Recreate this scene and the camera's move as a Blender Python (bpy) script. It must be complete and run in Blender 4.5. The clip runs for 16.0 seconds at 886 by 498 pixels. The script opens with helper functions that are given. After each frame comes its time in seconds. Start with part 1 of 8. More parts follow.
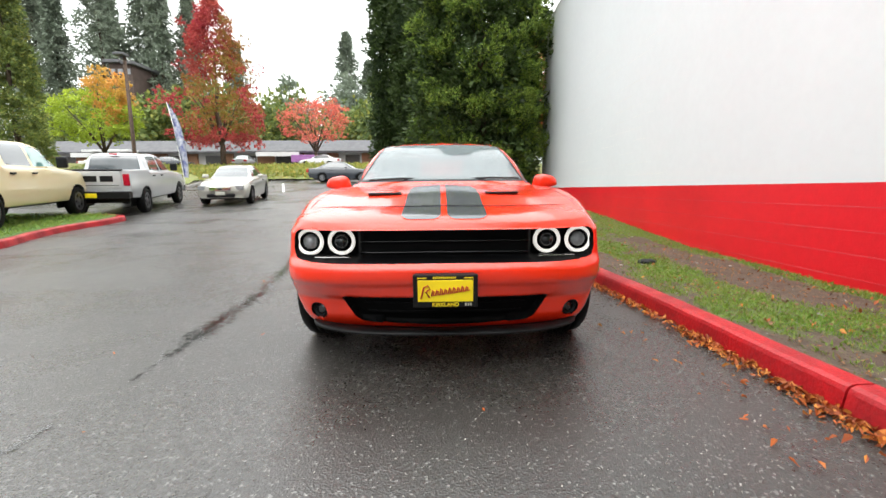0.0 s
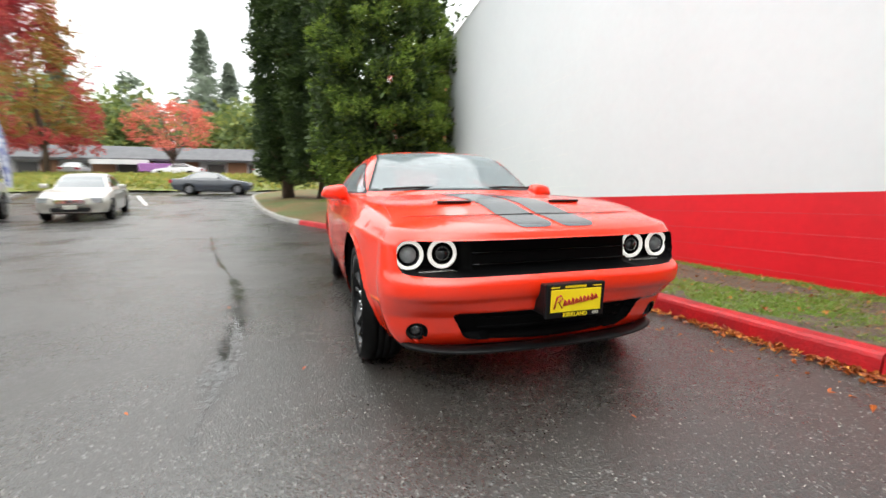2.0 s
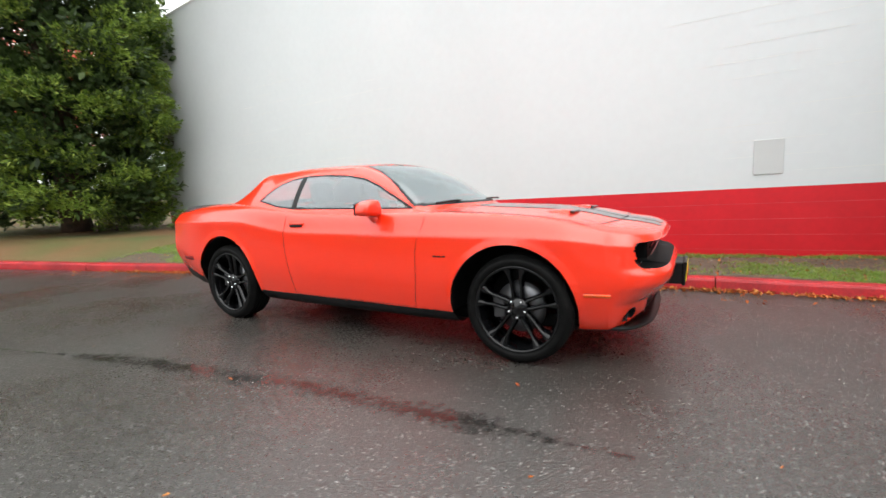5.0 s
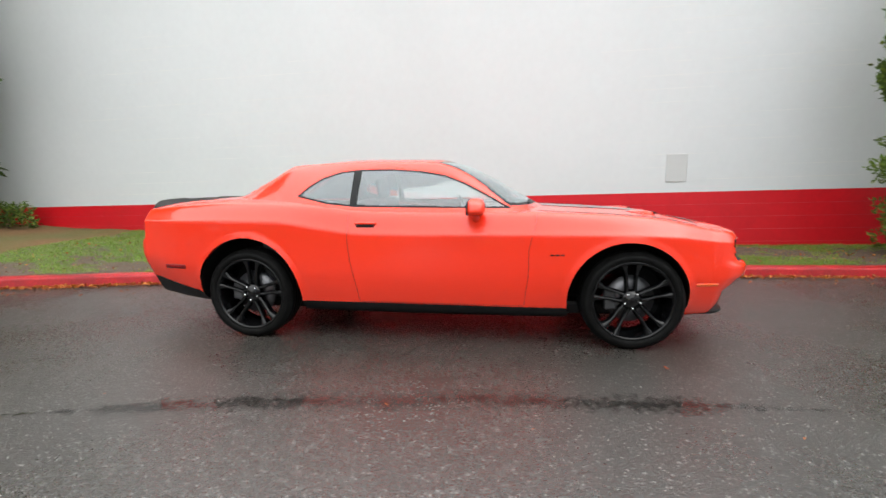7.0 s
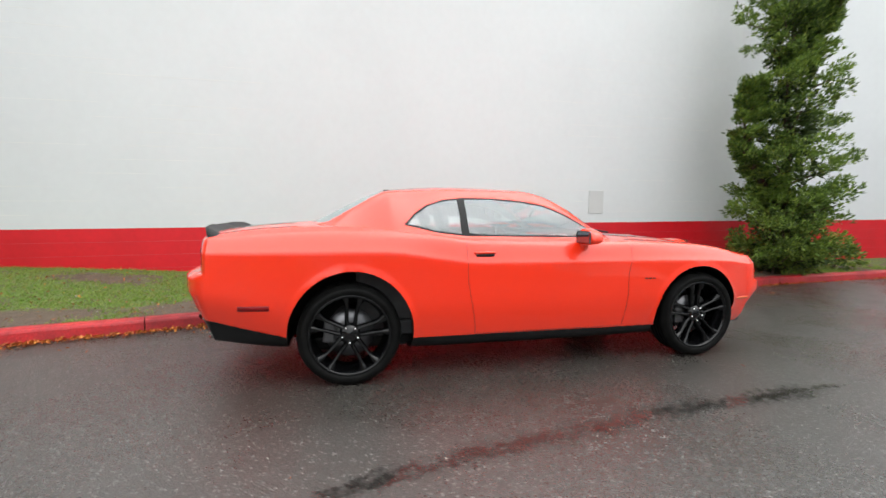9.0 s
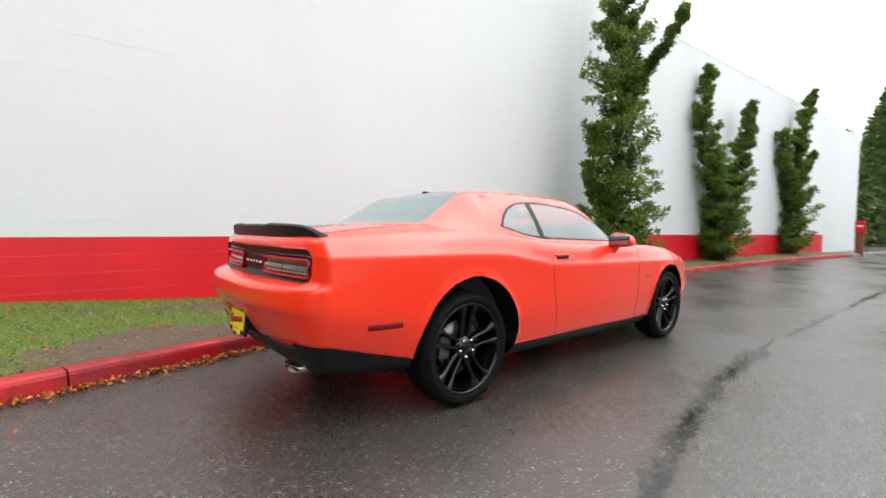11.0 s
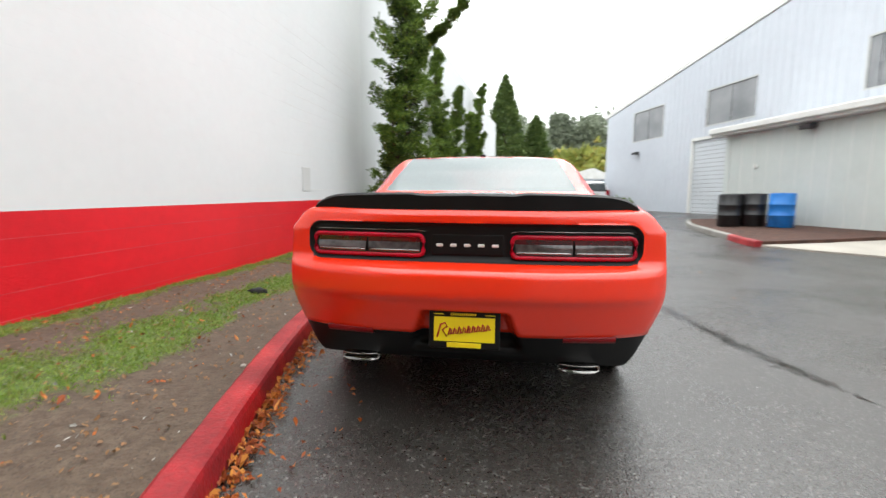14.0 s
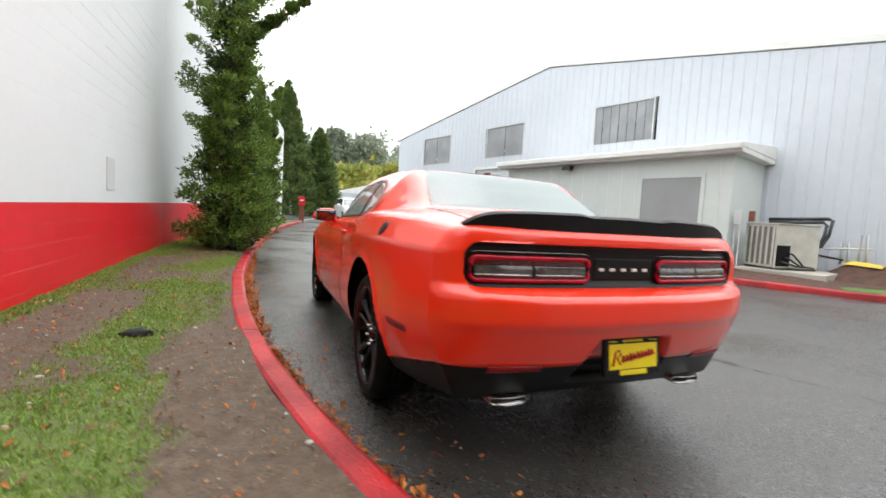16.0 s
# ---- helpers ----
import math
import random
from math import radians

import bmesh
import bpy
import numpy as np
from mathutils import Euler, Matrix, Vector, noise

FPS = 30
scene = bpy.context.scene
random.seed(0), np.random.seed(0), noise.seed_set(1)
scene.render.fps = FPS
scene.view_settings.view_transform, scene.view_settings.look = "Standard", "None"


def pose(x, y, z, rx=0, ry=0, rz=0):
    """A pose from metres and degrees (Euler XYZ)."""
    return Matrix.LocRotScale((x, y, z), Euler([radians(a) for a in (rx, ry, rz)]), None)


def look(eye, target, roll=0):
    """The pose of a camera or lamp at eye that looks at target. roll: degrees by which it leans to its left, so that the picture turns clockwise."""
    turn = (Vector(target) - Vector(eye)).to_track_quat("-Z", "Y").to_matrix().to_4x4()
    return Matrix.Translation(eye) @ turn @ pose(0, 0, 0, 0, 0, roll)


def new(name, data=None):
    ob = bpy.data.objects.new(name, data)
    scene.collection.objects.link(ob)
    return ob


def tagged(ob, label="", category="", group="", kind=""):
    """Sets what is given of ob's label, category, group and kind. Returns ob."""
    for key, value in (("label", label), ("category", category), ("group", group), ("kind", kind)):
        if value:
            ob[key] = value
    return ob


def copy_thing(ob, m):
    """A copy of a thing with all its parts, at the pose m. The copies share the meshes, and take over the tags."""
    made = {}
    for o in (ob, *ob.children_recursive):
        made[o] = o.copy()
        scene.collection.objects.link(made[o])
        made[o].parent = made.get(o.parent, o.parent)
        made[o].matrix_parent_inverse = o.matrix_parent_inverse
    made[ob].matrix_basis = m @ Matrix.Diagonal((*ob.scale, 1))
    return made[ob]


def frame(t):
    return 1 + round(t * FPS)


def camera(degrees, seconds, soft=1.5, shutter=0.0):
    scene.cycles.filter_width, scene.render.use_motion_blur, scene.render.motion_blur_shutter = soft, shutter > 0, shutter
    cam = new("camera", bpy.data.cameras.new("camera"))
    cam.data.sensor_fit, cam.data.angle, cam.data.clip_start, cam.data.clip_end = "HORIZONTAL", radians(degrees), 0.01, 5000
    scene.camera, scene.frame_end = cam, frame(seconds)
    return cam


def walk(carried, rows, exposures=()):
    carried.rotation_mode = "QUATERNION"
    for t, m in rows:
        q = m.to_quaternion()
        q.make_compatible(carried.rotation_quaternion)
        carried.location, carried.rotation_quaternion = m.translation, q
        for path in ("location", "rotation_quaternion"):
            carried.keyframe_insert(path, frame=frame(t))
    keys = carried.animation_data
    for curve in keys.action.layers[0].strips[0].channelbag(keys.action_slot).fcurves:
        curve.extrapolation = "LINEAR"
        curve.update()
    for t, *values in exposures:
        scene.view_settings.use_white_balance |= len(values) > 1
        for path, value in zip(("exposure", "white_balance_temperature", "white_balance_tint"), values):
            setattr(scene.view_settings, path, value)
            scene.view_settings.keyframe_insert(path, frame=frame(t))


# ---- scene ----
cam = camera(91.2, 16.0, shutter=0.5)
PATH = [
    (0, (-0.023, -1.997, 1.023), (-0.01, -0.019, 0.728), -0.6),
    (0.5, (-0.075, -1.991, 1.024), (-0.043, -0.009, 0.76), 1.1),
    (1, (-0.375, -1.955, 1.044), (-0.159, 0.01, 0.741), -0.4),
    (1.5, (-0.783, -1.849, 1.0), (-0.476, 0.109, 0.725), -3.4),
    (2, (-1.177, -1.679, 1.001), (-0.596, 0.22, 0.76), -0.5),
    (2.5, (-1.676, -1.5, 1.007), (-0.747, 0.263, 0.836), -1.6),
    (3, (-2.099, -1.237, 1.042), (-0.961, 0.396, 0.842), -1.8),
    (3.5, (-2.519, -0.973, 1.069), (-1.17, 0.496, 0.909), -1.8),
    (6, (-3.87, 0.909, 1.188), (-2.012, 1.595, 0.909), -2.6),
    (6.5, (-3.966, 1.409, 1.216), (-2.045, 1.911, 0.973), -2.6),
    (7, (-4.081, 1.911, 1.211), (-2.122, 2.193, 0.918), -0.9),
    (7.5, (-4.119, 2.415, 1.221), (-2.136, 2.544, 0.997), -0.5),
    (8, (-4.082, 2.949, 1.252), (-2.096, 2.87, 1.03), -0.5),
    (8.5, (-4.055, 3.498, 1.261), (-2.087, 3.221, 1.037), -0.1),
    (11, (-2.857, 5.840, 1.096), (-1.339, 4.539, 1.014), 1.1),
    (11.5, (-2.452, 6.150, 1.113), (-1.115, 4.675, 0.923), 1.9),
    (12, (-1.975, 6.419, 1.128), (-0.808, 4.810, 0.920), 2.5),
    (12.5, (-1.551, 6.607, 1.107), (-0.542, 4.893, 0.899), 2.9),
    (13, (-1.080, 6.780, 1.107), (-0.307, 4.944, 0.923), 1.2),
    (13.5, (-0.576, 6.815, 1.096), (0.084, 4.937, 0.905), 1.3),
    (14, (-0.156, 6.903, 1.1), (0.114, 4.935, 0.866), 0.5),
    (14.5, (0.22, 6.835, 1.08), (0.251, 4.843, 0.909), 2.4),
    (15, (0.629, 6.768, 1.041), (0.307, 4.804, 0.846), 4.0),
    (15.5, (1.066, 6.661, 1.045), (0.462, 4.764, 0.857), 3.2),
    (16, (1.483, 6.447, 1.071), (0.727, 4.6, 0.932), 3.3),
]
walk(cam, [(t, look(eye, target, roll)) for t, eye, target, roll in PATH], [(0, 0.16), (1.5, 0.14), (3.5, 0.0), (6, 0.02), (7, -0.08), (8.5, -0.13), (11, -0.04), (14, 0.0), (16, 0.0)])

# ---------------------------------------------------------------- light
world = bpy.data.worlds.new("overcast_sky")
scene.world = world
world.use_nodes = True
wn, wl = world.node_tree.nodes, world.node_tree.links
sky = wn.new("ShaderNodeTexSky")
sky.sky_type = "NISHITA"
sky.sun_disc = False
sky.sun_elevation = radians(52)
sky.sun_rotation = radians(200)
sky.air_density, sky.dust_density, sky.ozone_density = 1.0, 5.0, 1.0
grey = wn.new("ShaderNodeHueSaturation")
grey.inputs["Saturation"].default_value = 0.16
veil = wn.new("ShaderNodeMixRGB")          # cloud deck: evens out the clear sky
veil.inputs[0].default_value = 0.94
veil.inputs[2].default_value = (6.32, 6.5, 6.52, 1)
wl.new(sky.outputs[0], grey.inputs["Color"])
wl.new(grey.outputs[0], veil.inputs[1])
# overcast sky: brighter overhead than at the horizon
tc = wn.new("ShaderNodeTexCoord")
sxyz = wn.new("ShaderNodeSeparateXYZ")
rise = wn.new("ShaderNodeMapRange")
rise.inputs[1].default_value, rise.inputs[2].default_value, rise.inputs[3].default_value, rise.inputs[4].default_value = 0.0, 1.0, 1.0, 2.9
lift = wn.new("ShaderNodeVectorMath")
lift.operation = "SCALE"
wl.new(tc.outputs["Generated"], sxyz.inputs[0])
wl.new(sxyz.outputs["Z"], rise.inputs[0])
wl.new(veil.outputs[0], lift.inputs[0])
wl.new(rise.outputs[0], lift.inputs["Scale"])
wl.new(lift.outputs[0], wn["Background"].inputs["Color"])
wn["Background"].inputs["Strength"].default_value = 0.205
sun = new("sun", bpy.data.lights.new("sun", "SUN"))
sun.data.energy, sun.data.angle, sun.data.color = 0.6, radians(40), (1.0, 0.97, 0.93)
sun.matrix_world = look((0, 0, 30), (6, 13, 0))

# ---------------------------------------------------------------- materials


def rgb(h):
    """A linear colour from a six-digit sRGB code."""
    c = [int(h[i:i + 2], 16) / 255 for i in (0, 2, 4)]
    return tuple(v / 12.92 if v <= 0.04045 else ((v + 0.055) / 1.055) ** 2.4 for v in c) + (1.0,)


def mat(name, color, rough=0.5, metal=0.0, color2=None, scale=3.0, fine=0.0, fine_scale=120.0, bump=0.0, bump_scale=60.0,
        coat=0.0, spec=0.5, rough2=None, emit=0.0, island=0.0):
    """A surface with a base colour that drifts to color2 at a coarse scale, fine grain, bump, and gloss that varies."""
    m = bpy.data.materials.new(name)
    m.use_nodes = True
    n, l = m.node_tree.nodes, m.node_tree.links
    b = n["Principled BSDF"]
    color = tuple(color[:3]) + (1,)
    color2 = tuple((color2 or tuple(c * 0.8 for c in color[:3]))[:3]) + (1,)
    geo = n.new("ShaderNodeNewGeometry")
    tex = n.new("ShaderNodeTexNoise")
    tex.inputs["Scale"].default_value, tex.inputs["Detail"].default_value = scale, 5
    l.new(geo.outputs["Position"], tex.inputs["Vector"])
    ramp = n.new("ShaderNodeMapRange")
    ramp.inputs[1].default_value, ramp.inputs[2].default_value = 0.35, 0.65
    l.new(tex.outputs[0], ramp.inputs[0])
    mix = n.new("ShaderNodeMixRGB")
    mix.inputs[1].default_value, mix.inputs[2].default_value = color, color2
    l.new(ramp.outputs[0], mix.inputs[0])
    out = mix.outputs[0]
    if fine or island:
        hsv = n.new("ShaderNodeHueSaturation")
        add = n.new("ShaderNodeMath")
        add.operation = "ADD"
        add.inputs[0].default_value = add.inputs[1].default_value = 0.5
        if fine:
            t2 = n.new("ShaderNodeTexNoise")
            t2.inputs["Scale"].default_value, t2.inputs["Detail"].default_value = fine_scale, 3
            l.new(geo.outputs["Position"], t2.inputs["Vector"])
            r2 = n.new("ShaderNodeMapRange")
            r2.inputs[1].default_value, r2.inputs[2].default_value = 0.3, 0.7
            r2.inputs[3].default_value, r2.inputs[4].default_value = 0.5 - fine, 0.5 + fine
            l.new(t2.outputs[0], r2.inputs[0])
            l.new(r2.outputs[0], add.inputs[0])
        if island:
            r3 = n.new("ShaderNodeMapRange")
            r3.inputs[3].default_value, r3.inputs[4].default_value = 0.5 - island, 0.5 + island
            l.new(geo.outputs["Random Per Island"], r3.inputs[0])
            l.new(r3.outputs[0], add.inputs[1])
        l.new(add.outputs[0], hsv.inputs["Value"])
        l.new(out, hsv.inputs["Color"])
        out = hsv.outputs[0]
    l.new(out, b.inputs["Base Color"])
    b.inputs["Metallic"].default_value = metal
    b.inputs["Specular IOR Level"].default_value = spec
    b.inputs["Coat Weight"].default_value = coat
    b.inputs["Coat Roughness"].default_value = 0.03
    if rough2 is None:
        b.inputs["Roughness"].default_value = rough
    else:
        rr = n.new("ShaderNodeMapRange")
        rr.inputs[1].default_value, rr.inputs[2].default_value = 0.35, 0.65
        rr.inputs[3].default_value, rr.inputs[4].default_value = rough, rough2
        l.new(tex.outputs[0], rr.inputs[0])
        l.new(rr.outputs[0], b.inputs["Roughness"])
    if bump:
        tb = n.new("ShaderNodeTexNoise")
        tb.inputs["Scale"].default_value, tb.inputs["Detail"].default_value = bump_scale, 4
        l.new(geo.outputs["Position"], tb.inputs["Vector"])
        bp = n.new("ShaderNodeBump")
        bp.inputs["Strength"].default_value, bp.inputs["Distance"].default_value = 1.0, bump
        l.new(tb.outputs[0], bp.inputs["Height"])
        l.new(bp.outputs[0], b.inputs["Normal"])
    if emit:
        b.inputs["Emission Color"].default_value = color
        b.inputs["Emission Strength"].default_value = emit
    return m


def glass_mat(name, tint, gloss=0.02, clear=0.75, ior=2.1, mist=0.0, bead=(0.70, 0.78, 0.82)):
    """Tinted automotive or window glass: clear glass with a mirror coat."""
    m = bpy.data.materials.new(name)
    m.use_nodes = True
    n, l = m.node_tree.nodes, m.node_tree.links
    n.remove(n["Principled BSDF"])
    tr = n.new("ShaderNodeBsdfTransparent")
    tr.inputs[0].default_value = tuple(c * clear for c in tint) + (1,)
    gl = n.new("ShaderNodeBsdfGlossy")
    gl.inputs["Roughness"].default_value = gloss
    gl.inputs["Color"].default_value = (1, 1, 1, 1)
    fr = n.new("ShaderNodeFresnel")
    fr.inputs["IOR"].default_value = ior
    mx = n.new("ShaderNodeMixShader")
    l.new(fr.outputs[0], mx.inputs[0])
    l.new(tr.outputs[0], mx.inputs[1])
    l.new(gl.outputs[0], mx.inputs[2])
    fog = n.new("ShaderNodeBsdfDiffuse")           # drizzle beading on the pane, its pale colour also standing in for sky reflection
    fog.inputs[0].default_value = tuple(bead) + (1,)
    drops = n.new("ShaderNodeTexNoise")
    drops.inputs["Scale"].default_value = 160
    spot = n.new("ShaderNodeMapRange")
    spot.inputs[1].default_value, spot.inputs[2].default_value, spot.inputs[3].default_value, spot.inputs[4].default_value = 0.3, 0.7, mist * 0.88, mist * 1.12
    geo = n.new("ShaderNodeNewGeometry")
    l.new(geo.outputs["Position"], drops.inputs["Vector"])
    l.new(drops.outputs[0], spot.inputs[0])
    my = n.new("ShaderNodeMixShader")
    l.new(spot.outputs[0], my.inputs[0])
    l.new(mx.outputs[0], my.inputs[1])
    l.new(fog.outputs[0], my.inputs[2])
    l.new(my.outputs[0], n["Material Output"].inputs[0])
    return m


def asphalt_mat():
    """Wet asphalt: dark binder, pale stone chips, damp patches with more gloss."""
    m = bpy.data.materials.new("wet_asphalt")
    m.use_nodes = True
    n, l = m.node_tree.nodes, m.node_tree.links
    b = n["Principled BSDF"]
    geo = n.new("ShaderNodeNewGeometry")
    pos = geo.outputs["Position"]

    def noise_at(scale, detail=4):
        t = n.new("ShaderNodeTexNoise")
        t.inputs["Scale"].default_value, t.inputs["Detail"].default_value = scale, detail
        l.new(pos, t.inputs["Vector"])
        return t.outputs[0]

    def remap(sock, a, c, lo, hi):
        r = n.new("ShaderNodeMapRange")
        for i, v in enumerate((a, c, lo, hi)):
            r.inputs[i + 1].default_value = v
        l.new(sock, r.inputs[0])
        return r.outputs[0]

    def mixed(fac, c1, c2):
        x = n.new("ShaderNodeMixRGB")
        l.new(fac, x.inputs[0])
        for i, c in ((1, c1), (2, c2)):
            if isinstance(c, tuple):
                x.inputs[i].default_value = c
            else:
                l.new(c, x.inputs[i])
        return x.outputs[0]

    vor = n.new("ShaderNodeTexVoronoi")
    vor.inputs["Scale"].default_value = 105
    l.new(pos, vor.inputs["Vector"])
    sep = n.new("ShaderNodeSeparateColor")
    l.new(vor.outputs["Color"], sep.inputs[0])
    base = mixed(remap(noise_at(0.35), 0.35, 0.65, 0, 1), (0.028, 0.0246, 0.0212, 1), (0.0165, 0.0144, 0.0124, 1))
    stones = mixed(remap(sep.outputs[0], 0.0, 1.0, 0.0, 0.6), base, (0.062, 0.057, 0.051, 1))
    stones = mixed(remap(sep.outputs[1], 0.94, 0.98, 0, 0.6), stones, (0.27, 0.265, 0.25, 1))
    stones = mixed(remap(noise_at(1.3, 6), 0.55, 0.8, 0, 0.5), stones, (0.042, 0.036, 0.031, 1))
    l.new(stones, b.inputs["Base Color"])
    wet = n.new("ShaderNodeMath")
    wet.operation = "ADD"
    l.new(remap(noise_at(0.6, 5), 0.35, 0.65, 0.19, 0.37), wet.inputs[0])
    l.new(remap(sep.outputs[2], 0, 1, -0.04, 0.08), wet.inputs[1])
    l.new(wet.outputs[0], b.inputs["Roughness"])
    b.inputs["Specular IOR Level"].default_value = 1.0
    bp = n.new("ShaderNodeBump")
    bp.inputs["Strength"].default_value, bp.inputs["Distance"].default_value = 0.6, 0.003
    mixh = n.new("ShaderNodeMath")
    mixh.operation = "ADD"
    l.new(vor.outputs["Distance"], mixh.inputs[0])
    l.new(noise_at(150, 3), mixh.inputs[1])
    l.new(mixh.outputs[0], bp.inputs["Height"])
    l.new(bp.outputs[0], b.inputs["Normal"])
    return m


M = {
    "asphalt": asphalt_mat(),
    "white_wall": mat("white_painted_block", (0.69, 0.71, 0.718), 0.55, color2=(0.65, 0.67, 0.678), scale=0.35, fine=0.012, fine_scale=9, bump=0.0008, bump_scale=60),
    "red_wall": mat("red_painted_block", rgb("DA1524"), 0.42, color2=rgb("C81220"), scale=0.8, fine=0.04, fine_scale=14, bump=0.002, bump_scale=70),
    # paler red: skylight caught by the block edges, put into the colour
    "lit_joint_red": mat("skylit_red_paint", (0.62, 0.085, 0.10), 0.55, color2=(0.55, 0.03, 0.045), scale=2.5, fine=0.1, fine_scale=25),
    "kerb_red": mat("worn_red_kerb", rgb("B0171E"), 0.36, color2=rgb("84121A"), scale=2.6, fine=0.2, fine_scale=38, bump=0.005, bump_scale=60, rough2=0.6),
    "kerb_grey": mat("concrete_kerb", (0.30, 0.29, 0.27), 0.7, color2=(0.2, 0.19, 0.17), scale=3, fine=0.1, fine_scale=60, bump=0.002),
    "concrete": mat("concrete_slab", (0.42, 0.39, 0.34), 0.6, color2=(0.34, 0.31, 0.27), scale=1.2, fine=0.07, fine_scale=70, bump=0.001),
    "mulch": mat("bark_mulch", (0.10, 0.045, 0.03), 0.9, color2=(0.05, 0.025, 0.018), scale=6, fine=0.3, fine_scale=60, bump=0.02, bump_scale=35),
    "metal_wall": mat("white_metal_siding", (0.57, 0.605, 0.66), 0.45, color2=(0.535, 0.57, 0.625), scale=0.4, fine=0.02, fine_scale=4),
    "cream_wall": mat("pale_green_grey_siding", (0.60, 0.64, 0.62), 0.5, color2=(0.555, 0.595, 0.575), scale=0.5, fine=0.02, fine_scale=6),
    "trim": mat("white_trim", (0.76, 0.76, 0.74), 0.45, color2=(0.68, 0.68, 0.65), scale=2),
    "grey_door": mat("grey_steel_door", (0.31, 0.315, 0.32), 0.5, color2=(0.275, 0.28, 0.285), scale=1),
    "roller": mat("roller_door_slats", (0.60, 0.63, 0.66), 0.4, color2=(0.55, 0.58, 0.61), scale=1),
    "grey_paint": mat("grey_patch_paint", (0.56, 0.57, 0.565), 0.6, color2=(0.52, 0.53, 0.525), scale=4),
    "black_plastic": mat("black_plastic", (0.022, 0.022, 0.024), 0.4, color2=(0.014, 0.014, 0.015), scale=12, fine=0.05),
    "dark_metal": mat("dark_metal", (0.10, 0.10, 0.105), 0.45, 0.6, scale=8),
    "wood_post": mat("red_brown_timber", (0.23, 0.075, 0.04), 0.7, color2=(0.16, 0.05, 0.03), scale=9, fine=0.1),
    "bark": mat("rough_bark", (0.11, 0.07, 0.05), 0.9, color2=(0.06, 0.042, 0.03), scale=8, fine=0.2, fine_scale=30, bump=0.02, bump_scale=18),
    "window_dark": mat("dusty_window_glass", (0.20, 0.21, 0.225), 0.12, color2=(0.27, 0.28, 0.29), scale=1.5, spec=0.8),
}


# ---------------------------------------------------------------- mesh helpers
def mesh_from(name, verts, faces, smooth=False):
    me = bpy.data.meshes.new(name)
    me.from_pydata([tuple(v) for v in verts], [], [tuple(f) for f in faces])
    if smooth:
        me.polygons.foreach_set("use_smooth", [True] * len(me.polygons))
    me.update()
    return me


def obj(name, me, material, parent=None, label=""):
    if material:
        me.materials.append(material)
    ob = new(name, me)
    if parent:
        ob.parent = parent
    if label:
        ob["label"] = label
    return ob


def part(name, bm, material, parent, label="", smooth=False):
    """Links a bmesh as one mesh object under a thing or a part."""
    me = bpy.data.meshes.new(name)
    bmesh.ops.recalc_face_normals(bm, faces=bm.faces[:])
    bm.to_mesh(me)
    bm.free()
    if smooth:
        me.polygons.foreach_set("use_smooth", [True] * len(me.polygons))
    return obj(name, me, material, parent, label)


def empty(name, m, label="", category="", group="", kind=""):
    e = new(name)
    e.matrix_world = m
    return tagged(e, label, category, group, kind)


def box(bm, x0, x1, y0, y1, z0, z1, bevel=0.0, m=None):
    """A box with rounded edges, added to bm."""
    r = bmesh.ops.create_cube(bm, size=1)
    vs = r["verts"]
    for v in vs:
        v.co = Vector(((x0 + x1) / 2 + v.co.x * (x1 - x0), (y0 + y1) / 2 + v.co.y * (y1 - y0), (z0 + z1) / 2 + v.co.z * (z1 - z0)))
    if bevel:
        es = list({e for v in vs for e in v.link_edges})
        out = bmesh.ops.bevel(bm, geom=es, offset=bevel, segments=2, profile=0.5, affect="EDGES")
        vs = list({v for f in out["faces"] for v in f.verts} | {v for v in vs if v.is_valid})
    if m is not None:
        bmesh.ops.transform(bm, matrix=m, verts=[v for v in vs if v.is_valid])
    return bm


def boxed(*a, **k):
    return box(bmesh.new(), *a, **k)


def tube(bm, pts, r, sides=8, cap=True):
    """A round bar along points; r is a number or one radius a point."""
    pts = [Vector(p) for p in pts]
    rad = [r] * len(pts) if isinstance(r, (int, float)) else list(r)
    rings = []
    for i, p in enumerate(pts):
        d = (pts[min(i + 1, len(pts) - 1)] - pts[max(i - 1, 0)]).normalized()
        q = d.to_track_quat("Z", "Y")
        rings.append([bm.verts.new(p + q @ Vector((math.cos(a) * rad[i], math.sin(a) * rad[i], 0)))
                      for a in [2 * math.pi * k / sides for k in range(sides)]])
    for a, b in zip(rings, rings[1:]):
        for k in range(sides):
            bm.faces.new((a[k], a[(k + 1) % sides], b[(k + 1) % sides], b[k]))
    if cap:
        bm.faces.new(rings[0][::-1])
        bm.faces.new(rings[-1])
    return bm


def lathe(profile, sides=48, axis="X"):
    """Turns (along, radius) pairs about an axis."""
    bm = bmesh.new()
    rings = []
    for a, r in profile:
        ring = []
        for k in range(sides):
            t = 2 * math.pi * k / sides
            c, s = math.cos(t) * r, math.sin(t) * r
            ring.append(bm.verts.new((a, c, s) if axis == "X" else ((c, a, s) if axis == "Y" else (c, s, a))))
        rings.append(ring)
    for p, q in zip(rings, rings[1:]):
        for k in range(sides):
            bm.faces.new((p[k], p[(k + 1) % sides], q[(k + 1) % sides], q[k]))
    return bm


# ---------------------------------------------------------------- the ground
def smooth01(a, b, v):
    u = min(1.0, max(0.0, (v - a) / (b - a)))
    return u * u * (3 - 2 * u)


LEVEL_Y = [-4000, -200, -60, -22, -2, 4, 8, 13, 30, 31.5, 34, 45, 57, 200, 4000]
LEVEL_Z = [1.2, 1.2, 0.9, 0.42, 0, 0, 0.07, 0.26, 1.25, 1.32, 2.0, 3.0, 3.4, 3.8, 4.0]


